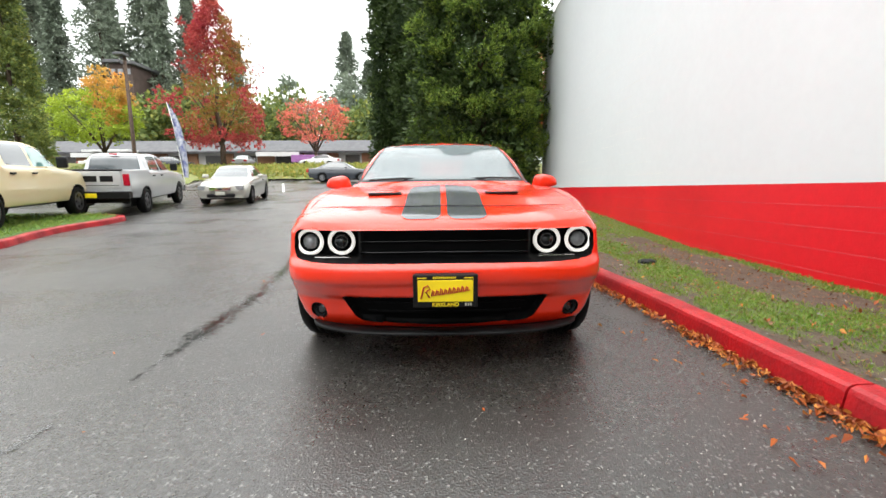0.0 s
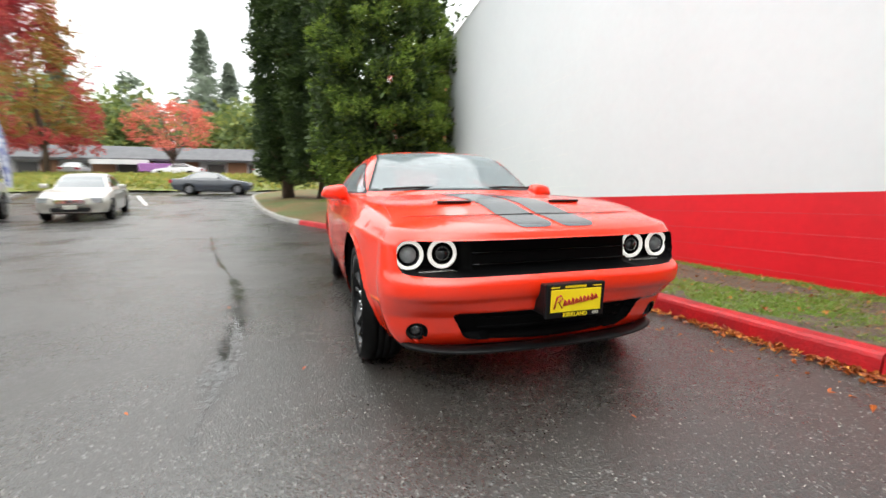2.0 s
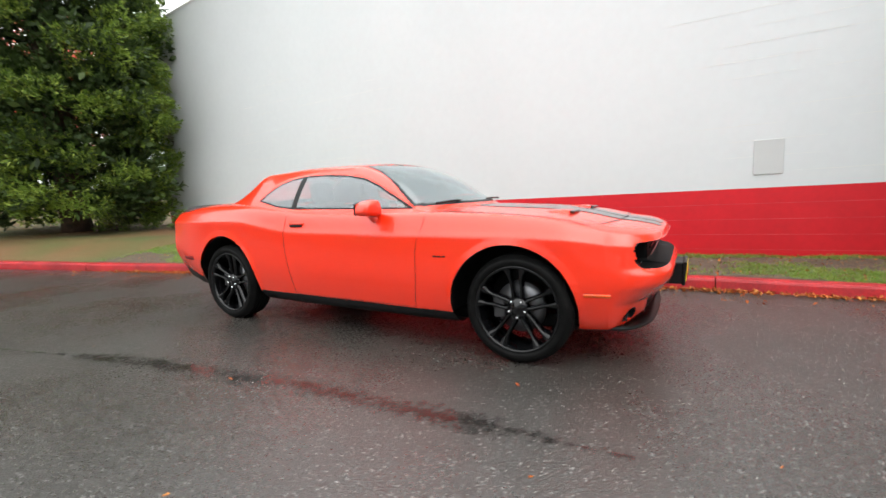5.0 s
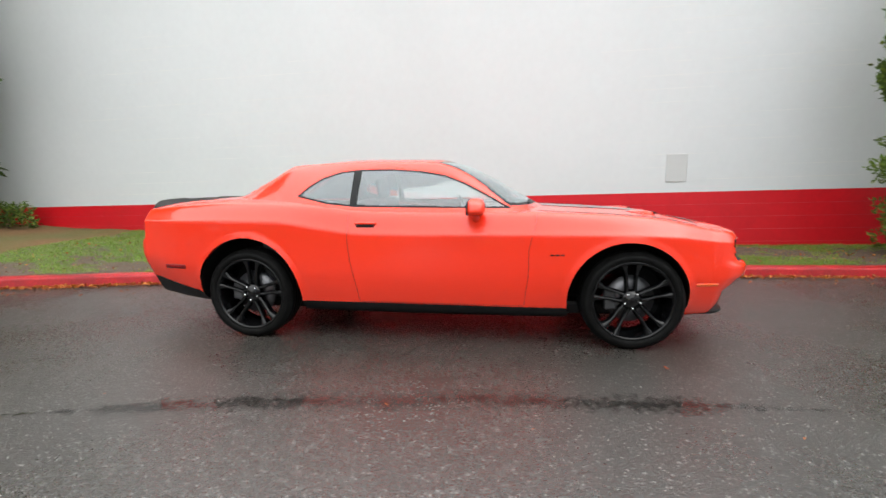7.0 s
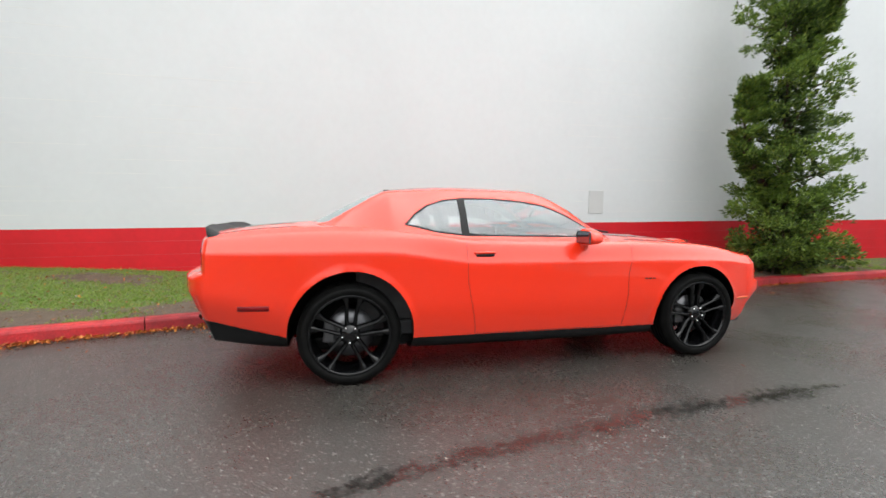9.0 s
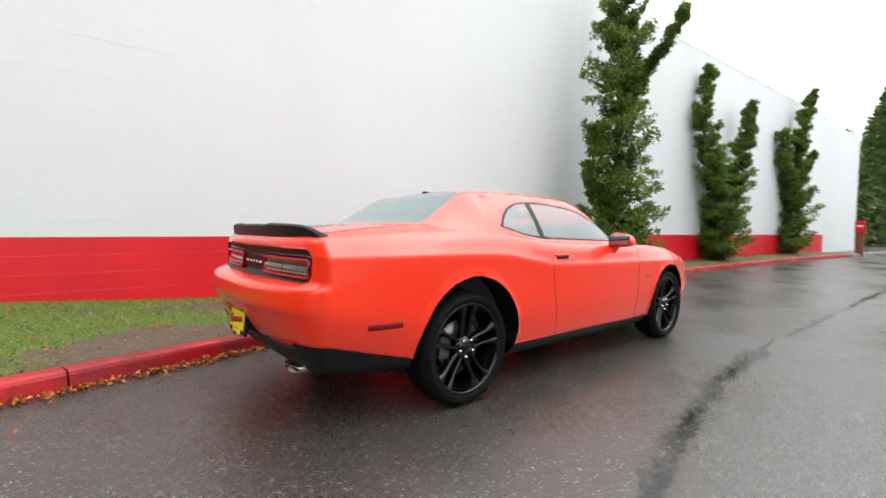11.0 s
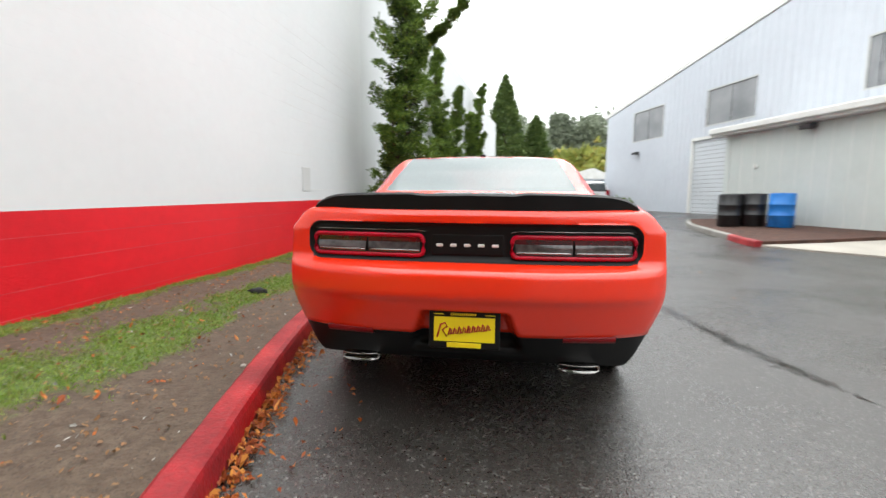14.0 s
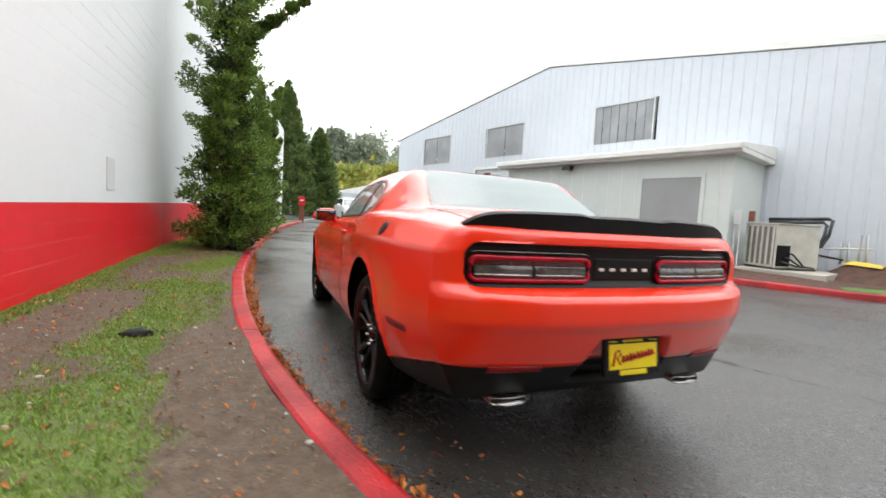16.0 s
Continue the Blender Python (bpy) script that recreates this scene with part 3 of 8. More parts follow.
class Shell:
    """A half shell of quads with masks; parts are cut from it and mirrored."""

    def __init__(self):
        self.v, self.f = [], []

    def grid(self, P):
        """P: array rows x cols x 3."""
        o = len(self.v)
        r, c = P.shape[:2]
        self.v.extend(P.reshape(-1, 3).tolist())
        for j in range(r - 1):
            for i in range(c - 1):
                self.f.append((o + j * c + i, o + j * c + i + 1, o + (j + 1) * c + i + 1, o + (j + 1) * c + i))

    def done(self):
        self.v = np.array(self.v)
        self.f = np.array(self.f)
        self.tag = np.zeros(len(self.f), int)

    def centres(self):
        return self.v[self.f].mean(axis=1)

    def snap(self, d_of, tol, where, flat):
        """Moves vertices near the outline d = 0 onto it, within the axes named by flat."""
        sel = np.where(where(self.v))[0]
        p = self.v[sel]
        for _ in range(2):
            d = d_of(p)
            g = np.zeros_like(p)
            for ax in flat:
                q = p.copy()
                q[:, ax] += 1e-4
                g[:, ax] = (d_of(q) - d) / 1e-4
            g /= np.maximum(np.linalg.norm(g, axis=1, keepdims=True), 1e-6)
            near = (np.abs(d) < tol)[:, None]
            p = np.where(near, p - g * d[:, None], p)
        self.v[sel] = p

    def push(self, d_of, where, axis, amount, ramp=0.004):
        sel = where(self.v)
        d = d_of(self.v)
        w = np.clip(-d / ramp, 0, 1) * sel
        self.v[:, axis] += w * amount

    def assign(self, d_of, where, tag):
        c = self.centres()
        self.tag[(d_of(c) < 0) & where(c)] = tag

    def piece(self, tag, mirror=True, offset=0.0):
        fs = self.f[self.tag == tag]
        used, inv = np.unique(fs, return_inverse=True)
        v, f = self.v[used], inv.reshape(fs.shape)
        if mirror:
            w = v * np.array((-1, 1, 1))
            n = len(v)
            v = np.vstack((v, w))
            f = np.vstack((f, f[:, ::-1] + n))
        return v, f


def shell_mesh(name, v, f, weld=True):
    bm = bmesh.new()
    vs = [bm.verts.new(p) for p in v]
    for q in f:
        ids = list(dict.fromkeys(int(i) for i in q))
        if len(ids) > 2:
            try:
                bm.faces.new([vs[i] for i in ids])
            except ValueError:
                pass
    if weld:
        bmesh.ops.remove_doubles(bm, verts=bm.verts[:], dist=0.0008)
    bmesh.ops.recalc_face_normals(bm, faces=bm.faces[:])
    me = bpy.data.meshes.new(name)
    bm.to_mesh(me)
    bm.free()
    me.polygons.foreach_set("use_smooth", [True] * len(me.polygons))
    return me


def round_rect(a, b, x0, x1, z0, z1, r):
    """Signed distance to a rounded rectangle."""
    dx = np.abs(a - (x0 + x1) / 2) - (x1 - x0) / 2 + r
    dz = np.abs(b - (z0 + z1) / 2) - (z1 - z0) / 2 + r
    return np.hypot(np.maximum(dx, 0), np.maximum(dz, 0)) + np.minimum(np.maximum(dx, dz), 0) - r


def poly_sd(pts):
    """Signed distance to a closed polygon in a plane; negative inside."""
    pts = np.array(pts, float)

    def f(a, b):
        p = np.stack((a, b), -1)
        best = np.full(p.shape[:-1], 1e9)
        inside = np.zeros(p.shape[:-1], bool)
        for q, r in zip(pts, np.roll(pts, -1, 0)):
            e = r - q
            t = np.clip(((p - q) @ e) / (e @ e), 0, 1)
            best = np.minimum(best, np.linalg.norm(p - q - t[..., None] * e, axis=-1))
            c = ((q[1] > p[..., 1]) != (r[1] > p[..., 1])) & (p[..., 0] < (r[0] - q[0]) * (p[..., 1] - q[1]) / (r[1] - q[1] + 1e-12) + q[0])
            inside ^= c
        return np.where(inside, -best, best)
    return f


# body stations: y, then knots floor-edge, sill, flank, crease, shoulder, inner shoulder, centre as (half-width, height)
BODY = [
    (0.46, (0.725, 0.235), (0.818, 0.33), (0.872, 0.56), (0.856, 0.790), (0.795, 0.862), (0.56, 0.892), 0.902),
    (0.75, (0.775, 0.225), (0.855, 0.33), (0.927, 0.57), (0.920, 0.826), (0.815, 0.934), (0.60, 0.950), 0.968),
    (1.02, (0.80, 0.215), (0.885, 0.32), (0.950, 0.58), (0.943, 0.838), (0.825, 0.970), (0.62, 0.974), 0.996),
    (1.35, (0.80, 0.210), (0.895, 0.305), (0.952, 0.58), (0.945, 0.842), (0.832, 0.992), (0.63, 0.993), 1.016),
    (1.70, (0.80, 0.205), (0.905, 0.295), (0.948, 0.57), (0.941, 0.844), (0.842, 1.002), (0.66, 1.012), 1.030),
    (2.30, (0.80, 0.205), (0.905, 0.300), (0.947, 0.57), (0.940, 0.848), (0.848, 1.004), (0.62, 0.99), 0.98),
    (3.00, (0.80, 0.210), (0.905, 0.312), (0.948, 0.58), (0.941, 0.855), (0.855, 1.020), (0.64, 1.00), 0.99),
    (3.30, (0.80, 0.215), (0.905, 0.318), (0.954, 0.59), (0.949, 0.893), (0.862, 1.055), (0.66, 1.06), 1.06),
    (3.70, (0.80, 0.225), (0.905, 0.325), (0.964, 0.61), (0.960, 0.950), (0.860, 1.088), (0.70, 1.118), 1.13),
    (4.10, (0.80, 0.250), (0.905, 0.340), (0.964, 0.62), (0.959, 0.957), (0.850, 1.092), (0.68, 1.128), 1.142),
    (4.50, (0.78, 0.285), (0.880, 0.400), (0.948, 0.65), (0.942, 0.958), (0.835, 1.076), (0.66, 1.112), 1.125),
    (4.86, (0.715, 0.330), (0.805, 0.455), (0.892, 0.70), (0.878, 0.955), (0.785, 1.046), (0.60, 1.075), 1.085),
]
CAR_FRONT, CAR_REAR = 1.0, 3.95
COUNTS = (3, 8, 20, 15, 3, 14, 13, 20)


def body_knots(y):
    ys = [b[0] for b in BODY]
    out = [(0.0, float(hermite(ys, [b[1][1] for b in BODY])(y)))]
    for k in range(1, 7):
        out.append((float(hermite(ys, [b[k][0] for b in BODY])(y)), float(hermite(ys, [b[k][1] for b in BODY])(y))))
    out.append((0.0, float(hermite(ys, [b[7] for b in BODY])(y))))
    m, c, t = np.array(out[3]), np.array(out[4]), np.array(out[5])
    out[4:5] = [tuple(c + (m - c) * 0.02), tuple(c + (t - c) * 0.04)]     # a crisp crease
    return out


ARCHES = ((1.038, 0.428, 0.432), (3.937, 0.437, 0.462))      # centre along the body, half length, height over the hub


def arch_d(y, z, arch):
    """Distance outside a wheel opening."""
    yc, ry, rz = arch
    return (np.hypot((y - yc) / ry, (z - 0.36) / rz) - 1) * 0.5 * (ry + rz)


def flare(v):
    """Rolled lips round the wheel openings."""
    for arch in ARCHES:
        d = arch_d(v[..., 1], v[..., 2], arch)
        w = np.exp(-((d - 0.008) / 0.017) ** 2) * (v[..., 2] > 0.3) * (v[..., 0] < -0.6)
        v[..., 0] -= 0.012 * w
    return v


NOSE = hermite([0.20, 0.24, 0.33, 0.45, 0.512, 0.528, 0.57, 0.60, 0.622, 0.645, 0.735, 0.80, 0.92], [0.03, 0.12, 0.240, 0.292, 0.316, 0.334, 0.350, 0.352, 0.342, 0.318, 0.308, 0.304, 0.245])


def nose_power(z):
    return np.interp(z, [0.42, 0.54, 0.615, 0.65], [1.7, 5.2, 5.2, 4.0])


TAIL = hermite([0.30, 0.36, 0.45, 0.52, 0.60, 0.652, 0.670, 0.70, 0.772, 0.794, 0.806, 0.820, 0.90, 0.955, 1.02, 1.10],
               [0.0, 0.06, 0.130, 0.178, 0.216, 0.239, 0.256, 0.262, 0.260, 0.242, 0.165, 0.122, 0.122, 0.125, 0.13, 0.12])
TAIL_POWER, TAIL_ROOT = 2.7, 0.62


def tail_y(x, z):
    """How far back the tail reaches."""
    return 4.86 + float(TAIL(z)) * (1 - (min(abs(x), 0.86) / 0.885) ** TAIL_POWER) ** TAIL_ROOT


def build_shell():
    sh = Shell()
    ys = np.concatenate((np.arange(0.46, 4.86, 0.0195), [4.86]))
    P = []
    for y in ys:
        rows = section_rows(body_knots(y), COUNTS, (4, 5))
        P.append(np.stack((-rows[:, 0], np.full(len(rows), y), rows[:, 1]), -1))
    P = flare(np.array(P))
    sh.grid(P)
    # nose and tail: arcs that bridge the first and last section
    for end in (0, -1):
        rows = P[end]
        a, z = -rows[:, 0], rows[:, 2]
        top = sum(COUNTS[:6])
        if end == 0:
            amt = NOSE(z)
            power, root, sgn = nose_power(z), 0.5, -1.0
        else:
            amt = TAIL(z)
            power, root, sgn = TAIL_POWER, TAIL_ROOT, 1.0
        amt = np.where(np.arange(len(a)) > top, amt[top] * (np.maximum(a, 0) / a[top]) ** 1.15, amt)
        amt = np.where(np.arange(len(a)) < COUNTS[0] , amt * (a / a[COUNTS[0]]), amt)
        c = np.cos(np.linspace(0, math.pi / 2, 100)) ** 0.9
        Q = np.zeros((len(c), len(a), 3))
        for i, cc in enumerate(c):
            fwd = amt * (1 - cc ** power) ** root
            Q[i, :, 0] = -a * cc
            Q[i, :, 1] = rows[:, 1] + sgn * fwd
            w = np.clip((z - 0.60) / 0.24, 0, 1) if end == 0 else np.clip((z - 0.9) / 0.15, 0, 1)
            Q[i, :, 2] = z - w * fwd * (0.115 if end == 0 else 0.20)
            if end == 0:      # the lower lip bows down to the middle
                Q[i, :, 2] -= np.clip((0.40 - z) / 0.15, 0, 1) * 0.012 * (1 - cc ** 2)
        sh.grid(Q)
    sh.done()
    return sh


car = empty("sports_car", pose(0, 2.5, 0), "orange-red two-door sports coupe with dark stripes and black wheels", "car")


def cpart(name, me_or_bm, material, parent=None, label="", smooth=False):
    """A part of the coupe, given in the place's own coordinates."""
    if isinstance(me_or_bm, bmesh.types.BMesh):
        ob = part(name, me_or_bm, material, None, label, smooth)
    else:
        ob = obj(name, me_or_bm, material, None, label)
    ob.parent = parent or car
    ob.matrix_parent_inverse = (parent or car).matrix_world.inverted() if parent is None else Matrix()
    if parent is not None:
        ob.matrix_parent_inverse = Matrix()
    return ob


sh = build_shell()
arch_f = lambda p: arch_d(p[:, 1], p[:, 2], ARCHES[0])
arch_r = lambda p: arch_d(p[:, 1], p[:, 2], ARCHES[1])
flank = lambda p: (p[:, 0] < -0.5) & (p[:, 1] > 0.4) & (p[:, 1] < 4.9) & (p[:, 2] < 0.95)
front = lambda p: (p[:, 1] < 0.50)
rear = lambda p: (p[:, 1] > 4.80)
grille = lambda p: round_rect(np.abs(p[:, 0]), p[:, 2], -0.9, 0.797, 0.632 + 0.012 * np.clip((np.abs(p[:, 0]) - 0.5) / 0.3, 0, 1) ** 2, 0.797, 0.05)
low_grille = lambda p: round_rect(np.abs(p[:, 0]) + (0.45 - p[:, 2]) * 0.55, p[:, 2], -0.9, 0.552, 0.272 + 0.025 * (p[:, 0] / 0.5) ** 2, 0.450, 0.03)
fog = lambda p: np.hypot(np.abs(p[:, 0]) - 0.698, p[:, 2] - 0.340) - 0.050
tail_panel = lambda p: round_rect(np.abs(p[:, 0]), p[:, 2], -0.95, 0.768, 0.812, 0.990, 0.065)
plate_bay = lambda p: round_rect(np.abs(p[:, 0]) - (0.61 - p[:, 2]) * 0.35, p[:, 2], -0.9, 0.195, 0.40, 0.615, 0.02)
valance = lambda p: p[:, 2] - np.minimum(0.492, 0.367 + (p[:, 1] - 4.367) * 0.253)
sill = lambda p: p[:, 2] - (0.300 + 0.008 * np.clip(p[:, 1] - 1.4, 0, 2.2))
for fn, tol, where, flat in ((arch_f, 0.016, flank, (1, 2)), (arch_r, 0.016, flank, (1, 2)), (grille, 0.007, front, (0, 2)), (low_grille, 0.010, front, (0, 2)),
                             (fog, 0.007, front, (0, 2)), (tail_panel, 0.007, rear, (0, 2)), (plate_bay, 0.007, rear, (0, 2))):
    sh.snap(fn, tol, where, flat)
valance_zone = lambda p: (p[:, 1] > 4.36)
sill_zone = lambda p: (p[:, 1] > 1.3) & (p[:, 1] < 3.7)
sh.snap(valance, 0.012, valance_zone, (2,))
sh.snap(sill, 0.008, sill_zone, (2,))
# the mouth ends in a flat back, the lamp bays a little deeper
depth = np.clip(-grille(sh.v) / 0.012, 0, 1) * front(sh.v)
sh.v[:, 1] += depth * np.maximum(0, 0.268 + 0.108 * np.clip((np.abs(sh.v[:, 0]) - 0.44) / 0.04, 0, 1) - sh.v[:, 1])
sh.push(low_grille, front, 1, 0.06, 0.01)
sh.push(fog, front, 1, 0.045, 0.01)
sh.push(tail_panel, rear, 1, -0.022, 0.010)
sh.push(plate_bay, rear, 1, -0.072, 0.03)
anywhere = lambda p: np.ones(len(p), bool)
# 0 body, 1 removed, 2 grille, 3 lower intake, 4 fog recess, 5 tail panel, 6 rear valance, 7 sill
sh.assign(sill, sill_zone, 7)
sh.assign(valance, valance_zone, 6)
sh.assign(lambda p: p[:, 2] - np.where(p[:, 1] < 0.8, 0.246, 0.262), anywhere, 7)
sh.assign(grille, lambda p: p[:, 1] < 0.70, 2)
sh.assign(low_grille, front, 3)
sh.assign(fog, front, 4)
sh.assign(tail_panel, rear, 5)
sh.assign(arch_f, flank, 1)
sh.assign(arch_r, flank, 1)
sh.assign(lambda p: np.where((p[:, 1] > 1.95) & (p[:, 1] < 3.95) & (p[:, 0] > -0.70) & (p[:, 2] > 0.7), -1.0, 1.0), anywhere, 1)
body = cpart("body", shell_mesh("body", *sh.piece(0)), M["car_red"], None, "orange-red painted body beaded with drizzle")
for tag, nm, mt, lab in ((2, "grille", "grille_black", "wide black recessed grille"), (3, "lower_intake", "grille_black", "black lower air intake"), (5, "tail_panel", "satin_black", "gloss black tail panel"),
                         (6, "rear_valance", "satin_black", "satin black rear valance"), (7, "side_skirt", "satin_black", "black sill trim")):
    cpart(nm, shell_mesh(nm, *sh.piece(tag)), M[mt], None, lab)
for sgn in (1, -1):
    v, f = sh.piece(4, mirror=False)
    cpart("fog_recess", shell_mesh("fog_recess", v * np.array((sgn, 1, 1)), f), M["grille_black"], None)


def surf_x(y, z):
    """Half-width of the flank at a place along the body and a height."""
    rows = section_rows(body_knots(y), COUNTS, (4, 5))
    k = slice(COUNTS[0], sum(COUNTS[:6]) + 1)
    return float(np.interp(z, rows[k, 1], rows[k, 0]))


def top_z(x, y):
    rows = section_rows(body_knots(y), COUNTS, (4, 5))
    k = slice(sum(COUNTS[:5]), None)
    return float(np.interp(-abs(x), -rows[k, 0], rows[k, 1]))


# greenhouse: stations y, base half-width, base height, roof-edge half-width, roof centre height
ROOF = [
    (1.58, 0.800, 1.005, 0.700, 1.012), (1.80, 0.815, 1.000, 0.690, 1.140), (2.05, 0.825, 1.002, 0.655, 1.288), (2.30, 0.830, 1.004, 0.612, 1.394), (2.48, 0.833, 1.006, 0.595, 1.432),
    (2.80, 0.838, 1.012, 0.592, 1.442), (3.10, 0.842, 1.022, 0.592, 1.446), (3.40, 0.842, 1.060, 0.590, 1.430), (3.66, 0.835, 1.085, 0.585, 1.400), (3.95, 0.800, 1.095, 0.590, 1.273),
    (4.20, 0.760, 1.098, 0.600, 1.150), (4.32, 0.735, 1.096, 0.610, 1.108),
]
ry = [r[0] for r in ROOF]
roof_f = [hermite(ry, [r[k] for r in ROOF]) for k in range(1, 5)]


def roof_rows(y):
    gb, zb, gt, zt = [float(f(y)) for f in roof_f]
    h = zt - zb
    e = zt - min(0.075, 0.16 * h) * (1 - 0.72 * smooth01(3.45, 3.75, y))
    return section_rows([(gb + 0.02, zb - 0.03), (gb, zb), (gb - (gb - gt) * 0.45, zb + (e - zb) * 0.55), (gt + 0.030, e - 0.012 - 0.02 * h), (gt - 0.035, e + (zt - e) * 0.45), (gt * 0.55, zt - (zt - e) * 0.16), (0, zt)], (2, 16, 18, 6, 14, 18))


gs = Shell()
P = []
for y in np.arange(1.58, 4.3201, 0.0155):
    r = roof_rows(y)
    a = r[:, 0]
    bend = 0.24 * smooth01(2.75, 1.70, y) * (a / 0.8) ** 2.2 - 0.13 * smooth01(3.4, 4.1, y) * (a / 0.8) ** 2
    P.append(np.stack((-a, np.full(len(a), y) + bend, r[:, 1]), -1))
gs.grid(np.array(P))
gs.done()
side_poly = poly_sd([(3.55, 1.135), (3.47, 1.215), (3.37, 1.28), (3.23, 1.325), (3.06, 1.342), (2.80, 1.340), (2.57, 1.322), (2.38, 1.288), (2.22, 1.225), (2.06, 1.14), (1.86, 1.028), (2.20, 1.034), (3.08, 1.050), (3.30, 1.075)])
side_glass = lambda p: side_poly(p[:, 1], p[:, 2])
on_side = lambda p: (p[:, 0] < -0.56)
half_of = lambda y: roof_f[2](y)


def screen(p):
    """The windscreen's outline on the shell."""
    a = np.abs(p[:, 0])
    y0 = p[:, 1] - 0.24 * (a / 0.8) ** 2.2 * np.array([smooth01(2.75, 1.70, v) for v in p[:, 1]])
    edge = np.interp(p[:, 2], [1.0, 1.10, 1.25, 1.36, 1.42], [0.745, 0.700, 0.628, 0.572, 0.555])
    return np.maximum(np.maximum(a - edge, 1.045 - p[:, 2]), p[:, 1] - (2.36 + 0.10 * (a / 0.6) ** 2))


def backlight(p):
    a = np.abs(p[:, 0])
    edge = np.interp(p[:, 2], [1.10, 1.25, 1.36, 1.42], [0.625, 0.575, 0.530, 0.50])
    return np.maximum(np.maximum(a - edge, 1.145 - p[:, 2]), 3.69 - p[:, 1] - 0.04 * (a / 0.6) ** 2)


on_top_f = lambda p: (p[:, 1] < 2.7) & (p[:, 0] > -0.80)
on_top_r = lambda p: (p[:, 1] > 3.4) & (p[:, 0] > -0.70)
gs.snap(side_glass, 0.008, on_side, (1, 2))
gs.snap(screen, 0.008, on_top_f, (0, 1))
gs.snap(lambda p: side_glass(p) + 0.013, 0.005, on_side, (1, 2))
gs.snap(lambda p: screen(p) + 0.020, 0.007, on_top_f, (0, 1))
gs.snap(backlight, 0.008, on_top_r, (0, 1))
gs.assign(screen, on_top_f, 8)
gs.assign(lambda p: screen(p) + 0.020, on_top_f, 2)
gs.assign(backlight, on_top_r, 3)
gs.assign(lambda p: side_glass(p) + 0.0, on_side, 5)
gs.assign(lambda p: side_glass(p) + 0.013, lambda p: on_side(p) & (p[:, 1] < 3.055), 4)
gs.assign(lambda p: side_glass(p) + 0.013, lambda p: on_side(p) & (p[:, 1] > 3.115), 6)
roof_panel = cpart("roof_panel", shell_mesh("roof_panel", *gs.piece(0)), M["car_red"], None, "orange-red roof and pillars")
for sgn in (1, -1):
    v, f = gs.piece(5, mirror=False)
    cpart("window_trim", shell_mesh("window_trim", v * np.array((sgn, 1, 1)), f), M["satin_black"], None, "black side window surround")
hv, hf = gs.piece(0)
cpart("headliner", shell_mesh("headliner", (hv - np.array((0, 2.95, 1.1))) * np.array((0.975, 0.985, 0.965)) + np.array((0, 2.95, 1.1)), hf), M["interior"], None, "dark cloth headliner")
for tag, nm in ((2, "windscreen"), (3, "rear_window")):
    g = cpart(nm, shell_mesh(nm, *gs.piece(tag)), M["screen_glass" if tag == 2 else "rear_glass"], None)
    g.visible_shadow = False
for tag, nm in ((4, "door_glass"), (6, "quarter_glass")):
    for sgn in (1, -1):
        v, f = gs.piece(tag, mirror=False)
        g = cpart(nm, shell_mesh(nm, v * np.array((sgn, 1, 1)), f), M["glass"], None)
        g.visible_shadow = False
cpart("screen_frit", shell_mesh("screen_frit", *gs.piece(8)), M["satin_black"], None, "black border of the windscreen")


def gap_line(pts, r=0.0015, name="panel_gap", parent=None):
    bm = bmesh.new()
    tube(bm, pts, r, 5)
    return cpart(name, bm, M["satin_black"], parent)


def side_pt(y, z, out=0.0):
    return (-(surf_x(y, z) + out), y, z)


for sgn in (1, -1):
    mir = lambda pts: [(sgn * x, y, z) for x, y, z in pts]
    # door outline
    door = [side_pt(1.80 - 0.06 * smooth01(0.7, 1.0, z) + 0.03 * smooth01(0.6, 0.3, z) - 0.06, z, 0.0005) for z in np.linspace(0.315, 0.985, 22)]
    gap_line(mir(door))
    back = [side_pt(3.10 - 0.07 * smooth01(0.8, 0.3, z), z, 0.0005) for z in np.linspace(0.325, 1.03, 22)]
    gap_line(mir(back))
    gap_line(mir([side_pt(y, 0.312 + 0.006 * (y - 1.75), 0.0005) for y in np.linspace(1.77, 3.03, 20)]))
    # hood edge and cut across the nose
    gap_line(mir([(-(0.775 - 0.02 * (y - 0.5)), y, top_z(0.775 - 0.02 * (y - 0.5), y) + 0.001) for y in np.linspace(0.55, 1.66, 26)]))
    # boot lid
    gap_line(mir([(-(0.70 - 0.02 * (y - 4.3)), y, top_z(0.70 - 0.02 * (y - 4.3), y) + 0.001) for y in np.linspace(4.30, 4.84, 12)]))
gap_line([(x, 0.555 - 0.11 * (1 - (abs(x) / 0.775) ** 2.4), top_z(x, 0.555) - 0.0 + 0.001 - 0.150 * 0.11 * (1 - (abs(x) / 0.775) ** 2.4) - 0.004) for x in np.linspace(-0.775, 0.775, 40)], 0.0022)

# stripes: thin film laid on hood, roof and boot
def film_strip(name, x0, x1, y0, y1, zf, n=40, lift=0.0022, ends=0.0):
    vs, fs = [], []
    cols = 16
    round_r = ends
    for j in range(n + 1):
        for i in range(cols + 1):
            x = x0 + (x1 - x0) * i / cols
            d = max(0.0, round_r - min(x - x0, x1 - x))
            ya = y0 + (round_r - math.sqrt(max(0.0, round_r ** 2 - d * d)) if round_r else 0.0)
            y = ya + (y1 - ya) * j / n
            vs.append((x, y, zf(x, y) + lift))
    for j in range(n):
        for i in range(cols):
            a = j * (cols + 1) + i
            fs.append((a, a + 1, a + cols + 2, a + cols + 1))
    return mesh_from(name, vs, fs, True)


